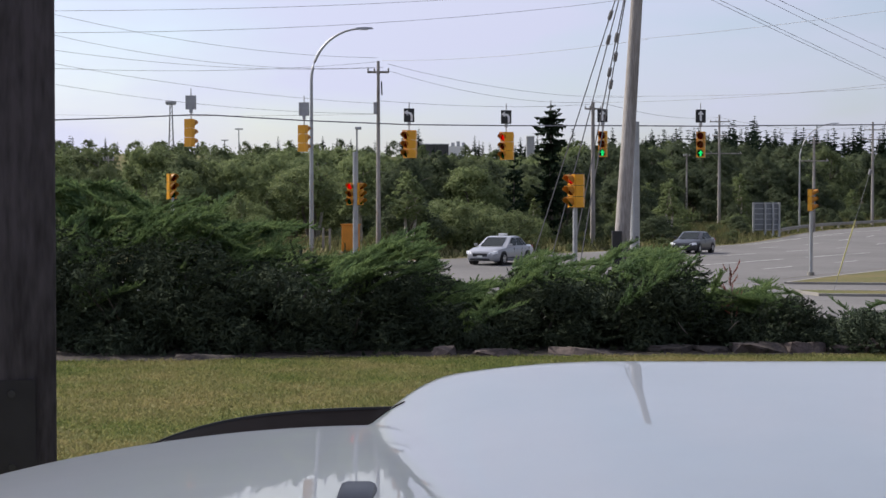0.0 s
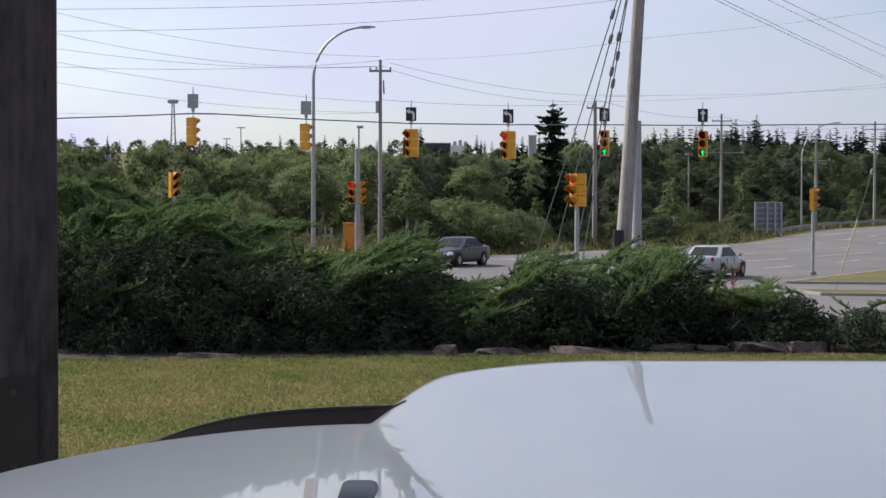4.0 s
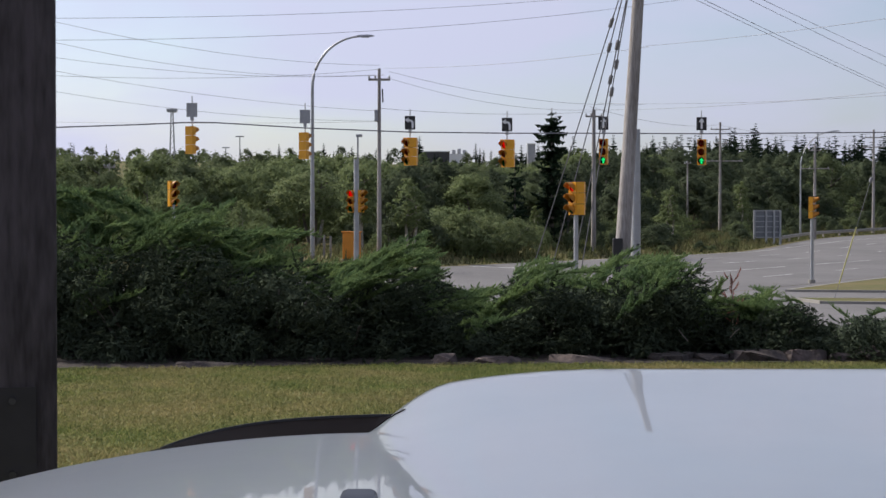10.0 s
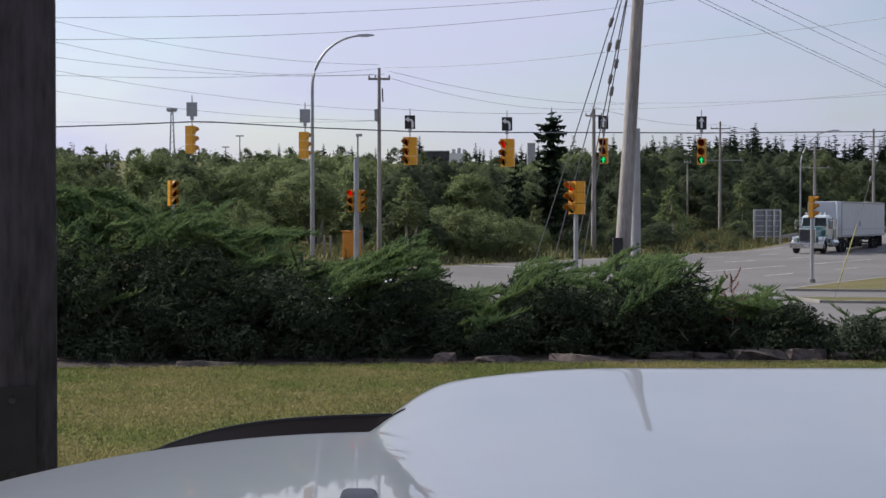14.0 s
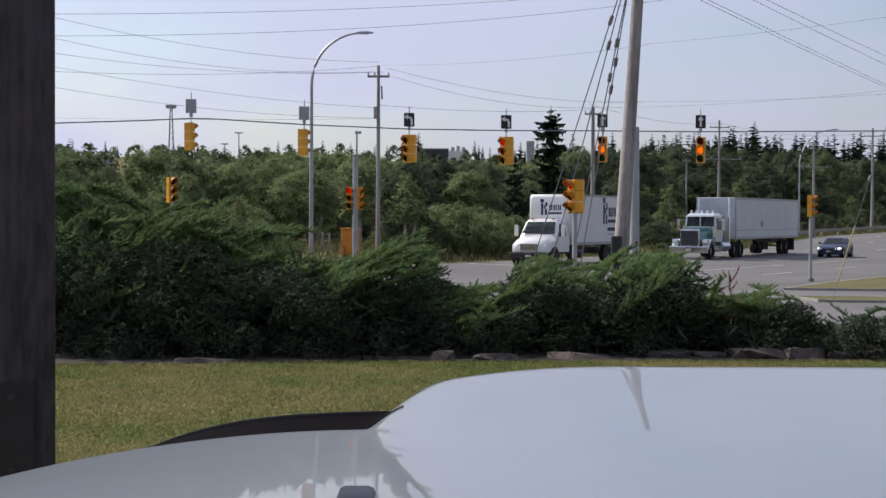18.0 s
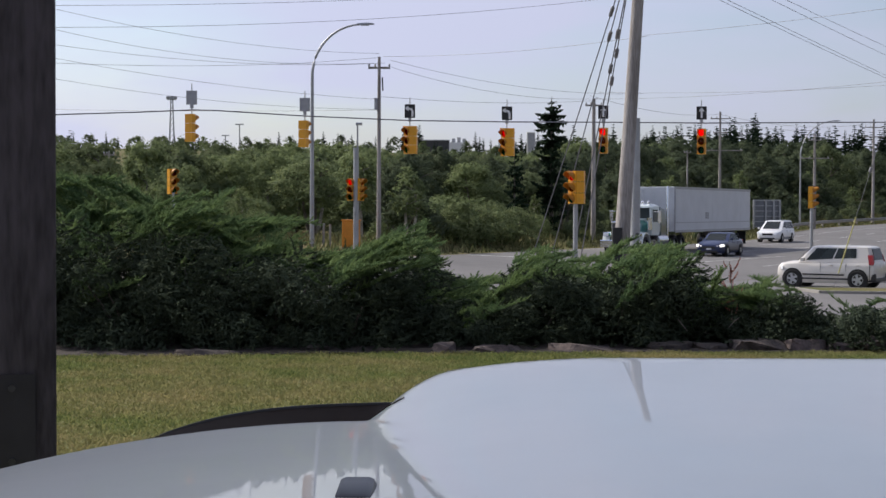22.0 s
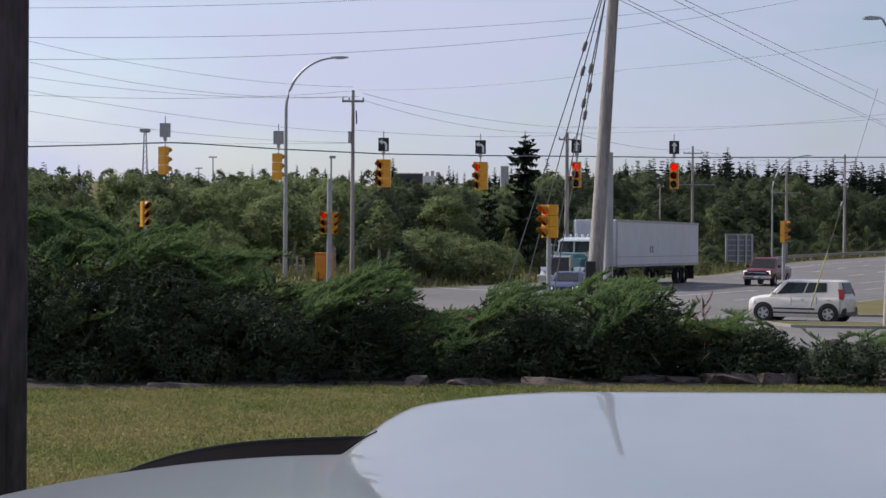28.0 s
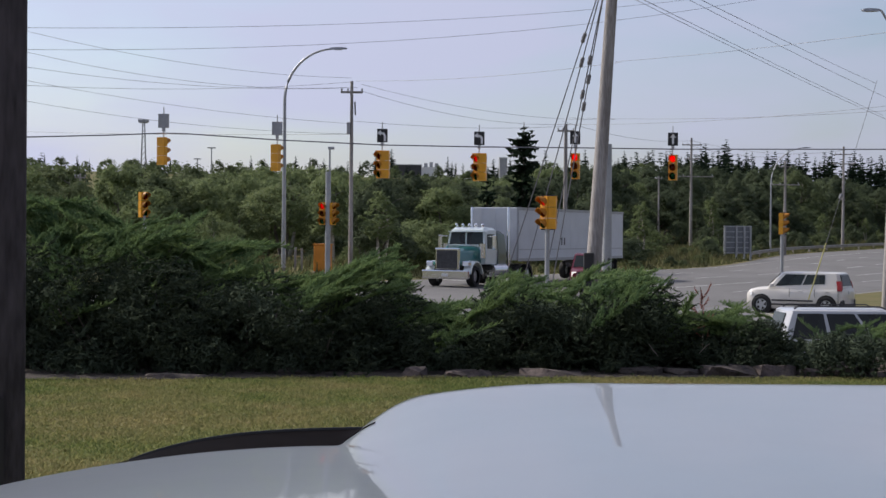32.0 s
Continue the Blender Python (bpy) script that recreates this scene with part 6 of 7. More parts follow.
SEDAN = [(-0.5, 0.78, 0.42, 0.72), (-0.485, 0.9, 0.3, 0.93), (-0.43, 0.97, 0.22, 1.0), (-0.3, 1.0, 0.2, 1.0), (-0.1, 1.0, 0.19, 0.96), (0.12, 1.0, 0.19, 0.94), (0.24, 1.0, 0.19, 0.93), (0.34, 0.98, 0.2, 0.88), (0.43, 0.93, 0.2, 0.78), (0.485, 0.8, 0.24, 0.68), (0.5, 0.68, 0.32, 0.55)]
SD = dict(stations=SEDAN, belt=(-0.36, 0.24), roof=(-0.2, 0.06), zbelt=0.95, panes=((0.05, 0.16), (0.19, 0.52), (0.55, 0.94)), base=(0.3, -0.29))
silver_taxi = car("silver_sedan", "silver four-door sedan with a small roof sign", "car", 5.0, 1.85, 1.48, P_SILVER, beacon=True, **SD)
dark_sedan = car("dark_sedan", "dark charcoal sedan driving along the main road", "car", 4.7, 1.82, 1.44, P_CHARC, **SD)
leaving_sedan = car("grey_sedan", "silver grey sedan driving away up the road", "car", 4.75, 1.82, 1.46, P_SILVER, **SD)
navy_car = car("blue_sedan", "dark blue compact sedan with lit headlamps", "car", 4.5, 1.78, 1.42, P_NAVY, lit=True, **SD)
white_sedan = car("white_sedan", "white sedan on the side road", "car", 4.6, 1.8, 1.45, P_WHITE, **SD)

KIA = [(-0.5, 0.86, 0.38, 0.9), (-0.49, 0.94, 0.28, 1.02), (-0.42, 1.0, 0.22, 1.06), (-0.2, 1.0, 0.2, 1.05), (0.1, 1.0, 0.2, 1.03), (0.26, 1.0, 0.2, 1.03), (0.38, 0.98, 0.2, 1.0), (0.46, 0.93, 0.22, 0.93), (0.49, 0.84, 0.26, 0.82), (0.5, 0.7, 0.34, 0.6)]
white_suv = car("boxy_hatchback", "cream white boxy hatchback with tinted windows and alloy wheels", "car", 3.9, 1.79, 1.65, P_CREAM, KIA, (-0.485, 0.3), (-0.44, 0.15), 1.04, ((0.2, 0.53), (0.555, 0.93)), wr=0.35, base=(0.325, -0.335), glass=M_GLASS, lamp_z=0.74, tail_z=0.95, tail_tall=True, rim=M_RIM, upsweep=0.3)
VAN = [(-0.5, 0.88, 0.38, 0.95), (-0.49, 0.95, 0.28, 1.05), (-0.4, 1.0, 0.22, 1.06), (0.0, 1.0, 0.2, 1.05), (0.25, 1.0, 0.2, 1.02), (0.38, 0.98, 0.2, 0.94), (0.46, 0.92, 0.22, 0.82), (0.49, 0.8, 0.26, 0.7), (0.5, 0.7, 0.34, 0.58)]
VN = dict(stations=VAN, belt=(-0.485, 0.32), roof=(-0.43, 0.1), zbelt=1.04, panes=((0.05, 0.3), (0.33, 0.6), (0.63, 0.93)), wr=0.34, base=(0.31, -0.3), lamp_z=0.72, tail_z=0.86, tail_tall=True, rails=True)
minivan = car("minivan", "white minivan driving along the far lane", "car", 5.0, 1.95, 1.75, P_WHITE, **VN)
silver_van = car("silver_minivan", "pale silver minivan with dark side windows", "car", 4.9, 1.9, 1.84, P_PSILVER, **{**VN, "glass": M_DGLASS})
red_suv = car("red_suv", "red boxy off-roader with a roof rack", "car", 4.4, 1.8, 1.75, P_RED, **{**VN, "glass": M_DGLASS})
far_van = car("far_minivan", "small white van on the road behind the guardrail", "car", 4.9, 1.9, 1.8, P_WHITE, **VN)


far_sedan = car("far_sedan", "small silver sedan on the road behind the guardrail", "car", 4.7, 1.8, 1.45, P_SILVER, **SD)


def pickup():
    L, W = 5.6, 2.0
    root = empty("pickup_truck", "maroon pickup truck with a chrome grille", "truck")
    st = [(-0.5, 0.95, 0.55, 1.12), (-0.49, 0.98, 0.45, 1.18), (-0.3, 1.0, 0.4, 1.18), (0.0, 1.0, 0.38, 1.18), (0.2, 1.0, 0.38, 1.18), (0.26, 1.0, 0.38, 1.17), (0.42, 0.97, 0.38, 1.1), (0.485, 0.93, 0.4, 1.04), (0.5, 0.88, 0.45, 0.95)]
    part("body", body_loft([(a * L, b * W / 2, c, d) for a, b, c, d in st]), P_MAROON, root, smooth=38)
    part("cargo_bed", boxbm(-L * 0.485, -L * 0.13, -W * 0.4, W * 0.4, 1.1, 1.225, 0.01), M_BLACKP, root)
    rings = []
    for x0, x1, w, z in ((-0.12, 0.235, 0.94, 1.12), (-0.1, 0.1, 0.76, 1.82), (-0.08, 0.07, 0.66, 1.88)):
        h = w * W / 2
        rings.append([(x0 * L, -h, z), (x1 * L, -h, z), (x1 * L, h, z), (x0 * L, h, z)])
    part("cab", loft(rings), P_MAROON, root)
    a, b = rings[0], rings[1]
    quad_panel("windscreen", on_face([a[2], a[1], b[1], b[2]], 0.05, 0.95, 0.12, 0.93), M_GLASS, root, 0.015)
    quad_panel("rear_window", on_face([a[0], a[3], b[3], b[0]], 0.08, 0.92, 0.25, 0.9), M_DGLASS, root, 0.015)
    for c in ([a[0], a[1], b[1], b[0]], [a[2], a[3], b[3], b[2]]):
        for u0, u1 in ((0.06, 0.46), (0.5, 0.92)):
            quad_panel("side_window", on_face(c, u0, u1, 0.16, 0.9), M_DGLASS, root, 0.015)
    fx = L * 0.5
    g = part("grille", boxbm(fx - 0.1, fx + 0.02, -0.62, 0.62, 0.72, 1.0, 0.02), M_BLACKP, root)
    part("grille_bar", boxbm(fx + 0.02, fx + 0.05, -0.64, 0.64, 0.83, 0.9, 0.01), M_CHROME, g)
    part("front_bumper", boxbm(fx - 0.12, fx + 0.1, -0.95, 0.95, 0.46, 0.68, 0.04), M_CHROME, root, "chrome front bumper")
    part("front_plate", boxbm(fx + 0.1, fx + 0.115, -0.15, 0.15, 0.52, 0.62), M_PLATE, root)
    for sg in (1, -1):
        part("headlamp", boxbm(fx - 0.12, fx - 0.01, sg * 0.78 - 0.13, sg * 0.78 + 0.13, 0.74, 1.0, 0.03), M_LAMPON, root)
        part("door_mirror", boxbm(0.95, 1.12, sg * 1.1 - 0.1, sg * 1.1 + 0.1, 1.2, 1.4, 0.03), M_BLACKP, root)
        part("tail_lamp", boxbm(-L * 0.5 - 0.01, -L * 0.49, sg * 0.88 - 0.08, sg * 0.88 + 0.08, 0.8, 1.12, 0.01), M_TAIL, root)
    add_wheels(root, [(L * 0.32, 0.86), (-L * 0.29, 0.86)], 0.38, 0.25, 6, W / 2 + 0.004)
    return root


maroon_pickup = pickup()


def box_truck():
    """A conventional-cab box truck; x forward, origin under its middle."""
    root = empty("box_truck", "white box truck with dark blue lettering shapes on its box", "truck")
    # box: 7.3 m long
    xb0, xb1, z0, z1, w = -4.9, 2.1, 1.12, 3.88, 1.28
    bx = part("cargo_box", boxbm(xb0, xb1 - 0.02, -w, w, z0, z1, 0.02), P_BOX, root)
    cap = []
    for x, k in ((xb1 - 0.02, 1.0), (xb1 + 0.1, 1.0), (xb1 + 0.2, 0.95), (xb1 + 0.24, 0.86)):
        hw, hz0, hz1 = w * k, z0 + 0.35 + (1 - k) * 0.6, z1 - (1 - k) * 1.3
        cap.append([(x, -hw, hz0), (x, -hw, hz1 - 0.15), (x, -hw + 0.15, hz1), (x, hw - 0.15, hz1), (x, hw, hz1 - 0.15), (x, hw, hz0)])
    part("front_cap", loft(cap), P_WHITE, bx, "rounded white front cap", smooth=50)
    for sg in (1, -1):
        part("corner_post", boxbm(xb1 - 0.1, xb1 + 0.03, sg * w - 0.012, sg * w + 0.012, z0, z1), M_ALU, bx)
        part("base_rail", boxbm(xb0, xb1, sg * (w + 0.006) - 0.012, sg * (w + 0.006) + 0.012, z0 - 0.02, z0 + 0.14), M_ALU, bx)
        part("top_rail", boxbm(xb0, xb1, sg * (w + 0.006) - 0.012, sg * (w + 0.006) + 0.012, z1 - 0.1, z1), M_ALU, bx)
    # emblem and lettering shapes on both sides and the front
    def shapes(m, s):
        out = []
        def bar(x0, x1, a, b):
            out.append((x0 * s, x1 * s, a * s, b * s))
        bar(0.0, 0.16, -0.42, 0.36); bar(-0.04, 0.2, 0.4, 0.62); bar(0.2, 0.32, 0.0, 0.2); bar(0.3, 0.44, 0.15, 0.42); bar(0.28, 0.42, -0.42, -0.02)
        for k in range(3):
            x = 0.58 + k * 0.3
            bar(x, x + 0.09, -0.12, 0.24)
            bar(x + 0.14, x + 0.22, -0.12, 0.24)
        bar(0.5, 1.45, -0.36, -0.24)
        for x0, x1, a, b in out:
            part("lettering_bar", boxbm(x0, x1, -0.004, 0.004, a, b, m=m), M_INK, bx, "dark blue lettering shape")
    shapes(Matrix.Translation((-2.35, w + 0.008, 2.85)) @ Matrix.Rotation(radians(180), 4, "Z"), 1.45)
    shapes(Matrix.Translation((-4.6, -w - 0.008, 2.85)), 1.45)
    for k in range(8):
        for m in (Matrix.Translation((-3.1 - 0.2 * k, w + 0.008, 1.95)), Matrix.Translation((-3.0 - 0.2 * k, -w - 0.008, 1.95))):
            part("number_bar", boxbm(-0.08, 0.08, -0.004, 0.004, -0.1, 0.1, m=m), M_INK, bx, "dark blue number bar")
    for sg in (1, -1):
        part("underline_bar", boxbm(-4.7, -3.0, sg * (w + 0.008) - 0.004, sg * (w + 0.008) + 0.004, 1.66, 1.69), M_INK, bx)
    shapes(Matrix.Translation((xb1 + 0.25, -0.55, 3.1)) @ Matrix.Rotation(radians(90), 4, "Z"), 0.85)
    # chassis, tanks
    part("chassis", boxbm(-4.8, 4.0, -0.45, 0.45, 0.62, 0.92, 0.02), M_BLACKP, root)
    part("underride_bar", boxbm(-4.85, -4.7, -1.1, 1.1, 0.5, 0.65, 0.02), M_DSTEEL, root)
    for sg in (1, -1):
        part("fuel_tank", tubebm([(0.4, sg * 0.95, 0.72), (1.7, sg * 0.95, 0.72)], 0.27, 12), M_DSTEEL, root)
        part("mud_flap", boxbm(-4.0, -3.97, sg * 0.95 - 0.28, sg * 0.95 + 0.28, 0.25, 0.9), M_BLACKP, root)
    # cab
    rings = []
    for x, hw, zl, zt in ((2.35, 1.12, 0.8, 2.45), (2.4, 1.15, 0.75, 2.55), (3.3, 1.14, 0.75, 2.52), (3.45, 1.1, 0.75, 2.42), (3.95, 1.08, 0.75, 1.72)):
        rings.append([(x, -hw, zl), (x, -hw * 1.02, zl + 0.55), (x, -hw * 0.9 if zt > 2 else -hw, zt - 0.18), (x, -hw * 0.72, zt), (x, hw * 0.72, zt), (x, hw * 0.9 if zt > 2 else hw, zt - 0.18), (x, hw * 1.02, zl + 0.55), (x, hw, zl)])
    part("cab", loft(rings), P_WHITE, root, smooth=30)
    ws = [(3.98, 0.98, 1.72), (3.98, -0.98, 1.72), (3.5, -0.84, 2.38), (3.5, 0.84, 2.38)]
    quad_panel("windscreen", on_face(ws, 0.02, 0.98, 0.04, 0.97), M_GLASS, root, 0.03, 0.05)
    for sg in (1, -1):
        q = [(2.75, sg * 1.125, 1.6), (3.72, sg * 1.12, 1.6), (3.4, sg * 1.0, 2.28), (2.75, sg * 1.0, 2.3)]
        quad_panel("side_window", q if sg < 0 else q[::-1], M_DGLASS, root, 0.03, 0.05)
        part("wing_mirror", boxbm(3.72, 3.82, sg * 1.38 - 0.1, sg * 1.38 + 0.1, 1.6, 2.2, 0.02), M_WHITE, root)
        part("mirror_arm", tubebm([(3.6, sg * 1.1, 1.75), (3.77, sg * 1.36, 1.75)], 0.02, 6), M_BLACKP, root)
    hood = []
    for x, hw, zl, zt in ((3.9, 1.08, 0.85, 1.72), (4.5, 1.1, 0.8, 1.62), (5.0, 1.05, 0.75, 1.45), (5.18, 0.95, 0.78, 1.3), (5.22, 0.85, 0.85, 1.2)):
        hood.append([(x, -hw, zl), (x, -hw, zt - 0.3), (x, -hw * 0.72, zt - 0.05), (x, 0, zt), (x, hw * 0.72, zt - 0.05), (x, hw, zt - 0.3), (x, hw, zl)])
    part("hood", loft(hood), P_WHITE, root, smooth=45)
    gr = part("grille", boxbm(5.12, 5.24, -0.5, 0.5, 0.85, 1.2, 0.02), M_DSTEEL, root)
    for k in range(4):
        part("grille_bar", boxbm(5.24, 5.26, -0.5, 0.5, 0.88 + k * 0.085, 0.915 + k * 0.085), M_CHROME, gr)
    part("front_bumper", boxbm(5.05, 5.3, -1.12, 1.12, 0.42, 0.74, 0.05), M_BLACKP, root)
    part("front_plate", boxbm(5.3, 5.315, -0.16, 0.16, 0.5, 0.62), M_PLATE, root)
    for sg in (1, -1):
        part("headlamp", boxbm(5.0, 5.16, sg * 0.82 - 0.18, sg * 0.82 + 0.18, 0.92, 1.14, 0.05), M_LAMPW, root)
        part("clearance_lamp", boxbm(3.3, 3.42, sg * 0.6 - 0.06, sg * 0.6 + 0.06, 2.52, 2.58, 0.01), M_ALENS, root)
    add_wheels(root, [(4.3, 0.95), (-3.3, 0.95)], 0.48, 0.32, 5, 1.14, steel=True)
    return root


king = box_truck()


def semi():
    """Long-nosed tractor with a box trailer; x forward, origin below the fifth wheel."""
    root = empty("semi_truck", "teal long-nosed semi truck pulling a plain white box trailer", "truck")
    # trailer
    x0, x1, z0, z1, w = -14.5, 1.05, 1.2, 3.86, 1.28
    tr = part("trailer_box", boxbm(x0, x1, -w, w, z0, z1, 0.03), P_TRAIL, root, "plain white trailer box")
    for sg in (1, -1):
        part("bottom_rail", boxbm(x0, x1, sg * (w + 0.008) - 0.014, sg * (w + 0.008) + 0.014, z0 - 0.04, z0 + 0.1), M_ALU, tr)
        part("scuff_band", boxbm(x0, x1, sg * (w + 0.006) - 0.008, sg * (w + 0.006) + 0.008, z0 + 0.52, z0 + 0.56), M_ALU, tr)
        part("top_rail", boxbm(x0, x1, sg * (w + 0.008) - 0.014, sg * (w + 0.008) + 0.014, z1 - 0.14, z1 + 0.005), M_ALU, tr)
        for k in range(4):
            xx = x0 + 2.2 + k * 3.1
            part("side_rib", boxbm(xx - 0.008, xx + 0.008, sg * (w + 0.001) - 0.004, sg * (w + 0.001) + 0.003, z0 + 0.56, z1 - 0.14), P_TRAIL, tr)
        for xx in (-5.2, -4.8):
            part("side_label", boxbm(xx - 0.07, xx + 0.07, sg * (w + 0.01) - 0.004, sg * (w + 0.01) + 0.004, z0 + 0.75, z0 + 1.15), M_DSTEEL, tr)
        part("corner_post", boxbm(x1 - 0.05, x1 + 0.03, sg * w - 0.07, sg * w + 0.015, z0, z1), M_ALU, tr)
        part("landing_leg", boxbm(-1.6, -1.45, sg * 0.75 - 0.07, sg * 0.75 + 0.07, 0.3, z0, 0.01), M_DSTEEL, root)
        part("trailer_mud_flap", boxbm(-13.6, -13.57, sg * 0.95 - 0.3, sg * 0.95 + 0.3, 0.25, 1.1), M_BLACKP, root)
        part("rear_lamp", boxbm(x0 - 0.03, x0, sg * 1.05 - 0.12, sg * 1.05 + 0.12, z0 - 0.02, z0 + 0.08), M_TAIL, tr)
    for sg in (-0.75, 0.0, 0.75):
        part("front_rib", boxbm(x1, x1 + 0.025, sg - 0.03, sg + 0.03, z0 + 0.1, z1 - 0.1), P_TRAIL, tr)
    for yy in (0.35, 0.55, 0.75):
        part("air_line_coupler", boxbm(x1 + 0.005, x1 + 0.14, yy - 0.06, yy + 0.06, z0 + 0.18, z0 + 0.42, 0.02), M_DSTEEL, tr)
    part("underride_guard", boxbm(-13.7, -13.58, -1.1, 1.1, 0.5, 0.62, 0.01), M_DSTEEL, root)
    part("slider_frame", boxbm(-13.5, -10.0, -0.55, 0.55, 0.85, z0, 0.02), M_DSTEEL, root)
    # tractor
    part("chassis", boxbm(-1.6, 6.5, -0.45, 0.45, 0.75, 1.0, 0.02), M_BLACKP, root)
    sl = []
    for x, zt in ((2.2, 2.55), (2.3, 2.66), (3.1, 2.7), (3.15, 2.66)):
        sl.append([(x, -1.12, 1.0), (x, -1.14, 1.6), (x, -1.05, zt - 0.15), (x, -0.8, zt), (x, 0.8, zt), (x, 1.05, zt - 0.15), (x, 1.14, 1.6), (x, 1.12, 1.0)])
    part("sleeper", loft(sl), P_DTEAL, root, smooth=30)
    cb = []
    for x, zt, k in ((3.17, 2.82, 1), (4.0, 2.84, 1), (4.28, 2.72, 0.97), (4.42, 1.95, 0.97)):
        cb.append([(x, -1.05 * k, 1.05), (x, -1.08 * k, 1.7), (x, -1.0 * k, zt - 0.14), (x, -0.8 * k, zt), (x, 0.8 * k, zt), (x, 1.0 * k, zt - 0.14), (x, 1.08 * k, 1.7), (x, 1.05 * k, 1.05)])
    part("cab", loft(cb), P_PALE, root, "pale teal cab", smooth=30)
    for sg in (1, -1):
        q = [(4.44, sg * 0.03, 1.98), (4.42, sg * 0.96, 1.98), (4.3, sg * 0.86, 2.6), (4.33, sg * 0.03, 2.62)]
        quad_panel("windscreen_half", q if sg < 0 else q[::-1], M_GLASS, root, 0.03, 0.05)
        q = [(3.4, sg * 1.06, 1.8), (4.25, sg * 1.06, 1.8), (4.2, sg * 1.0, 2.5), (3.4, sg * 1.0, 2.5)]
        quad_panel("side_window", q if sg < 0 else q[::-1], M_DGLASS, root, 0.03, 0.05)
        part("exhaust_stack", tubebm([(1.65, sg * 1.0, 0.9), (1.65, sg * 1.0, 3.6), (1.6, sg * 1.0, 3.85)], 0.075, 10), M_CHROME, root, smooth=60)
        part("wing_mirror", boxbm(4.3, 4.38, sg * 1.45 - 0.1, sg * 1.45 + 0.1, 1.75, 2.45, 0.02), M_CHROME, root)
        part("mirror_arm", tubebm([(4.2, sg * 1.02, 2.4), (4.34, sg * 1.44, 2.4)], 0.018, 6), M_CHROME, root)
        part("fuel_tank", tubebm([(2.3, sg * 1.0, 0.75), (3.9, sg * 1.0, 0.75)], 0.33, 14), M_CHROME, root, smooth=60)
        part("air_cleaner", tubebm([(4.75, sg * 0.98, 1.35), (4.75, sg * 0.98, 2.05)], 0.17, 12), M_CHROME, root, smooth=60)
        fe = []
        for k in range(9):
            a = math.pi * (0.05 + 0.9 * k / 8)
            fe.append([(5.75 + 0.72 * math.cos(a), sg * 0.78, 0.5 + 0.75 * math.sin(a)), (5.75 + 0.72 * math.cos(a), sg * 1.2, 0.5 + 0.72 * math.sin(a)), (5.75 + 0.66 * math.cos(a), sg * 1.2, 0.5 + 0.66 * math.sin(a)), (5.75 + 0.66 * math.cos(a), sg * 0.78, 0.5 + 0.69 * math.sin(a))])
        part("front_fender", loft(fe), P_PALE, root, smooth=40)
        part("headlamp", boxbm(6.25, 6.5, sg * 0.95 - 0.2, sg * 0.95 + 0.2, 0.98, 1.22, 0.06), M_CHROME, root)
        part("headlamp_glass", boxbm(6.5, 6.52, sg * 0.95 - 0.15, sg * 0.95 + 0.15, 1.02, 1.18, 0.01), M_LAMPW, root)
    part("windscreen_divider", boxbm(4.36, 4.47, -0.035, 0.035, 1.95, 2.64, 0.01), P_PALE, root)
    part("windscreen_sill", boxbm(4.4, 4.5, -0.98, 0.98, 1.93, 2.0, 0.01), P_PALE, root)
    for sg in (1, -1):
        part("windscreen_pillar", tubebm([(4.45, sg * 0.95, 1.97), (4.33, sg * 0.88, 2.64)], 0.05, 6), P_PALE, root)
        part("step_box", boxbm(2.9, 3.7, sg * 1.08 - 0.14, sg * 1.08 + 0.14, 0.45, 0.62, 0.02), M_CHROME, root)
        part("cab_grab_rail", tubebm([(3.3, sg * 1.13, 1.25), (3.3, sg * 1.13, 2.0)], 0.018, 6), M_CHROME, root)
    hd = []
    for x, hw, zt in ((4.4, 0.78, 1.95), (5.2, 0.7, 1.9), (6.2, 0.62, 1.82), (6.45, 0.6, 1.78)):
        hd.append([(x, -hw, 1.0), (x, -hw, zt - 0.25), (x, -hw * 0.75, zt - 0.05), (x, 0, zt), (x, hw * 0.75, zt - 0.05), (x, hw, zt - 0.25), (x, hw, 1.0)])
    part("hood", loft(hd), P_TEAL, root, smooth=45)
    g = part("radiator_shell", boxbm(6.42, 6.56, -0.64, 0.64, 0.8, 1.84, 0.05), M_CHROME, root, "chrome radiator shell")
    part("grille", boxbm(6.555, 6.575, -0.54, 0.54, 0.86, 1.74, 0.01), M_DSTEEL, g)
    for k in range(13):
        part("grille_bar", boxbm(6.575, 6.585, -0.51 + k * 0.085 - 0.008, -0.51 + k * 0.085 + 0.008, 0.88, 1.72), M_DSTEEL, g)
    part("front_bumper", boxbm(6.6, 6.8, -1.22, 1.22, 0.38, 0.8, 0.05), M_CHROME, root, "chrome front bumper")
    part("front_plate", boxbm(6.8, 6.82, -0.16, 0.16, 0.5, 0.64), M_PLATE, root)
    part("sun_visor", boxbm(4.3, 4.55, -0.95, 0.95, 2.6, 2.64, 0.01, m=None), P_PALE, root)
    for k in range(5):
        part("roof_lamp", tubebm([(4.1, -0.7 + 0.35 * k, 2.86), (4.1, -0.7 + 0.35 * k, 2.93), (4.06, -0.7 + 0.35 * k, 3.0)], [0.06, 0.09, 0.05], 8), M_CHROME, root)
    add_wheels(root, [(5.75, 1.0), (0.55, 0.95), (-0.75, 0.95), (-10.9, 0.95), (-12.2, 0.95)], 0.5, 0.34, 5, None, steel=True)
    return root


semi_truck = semi()


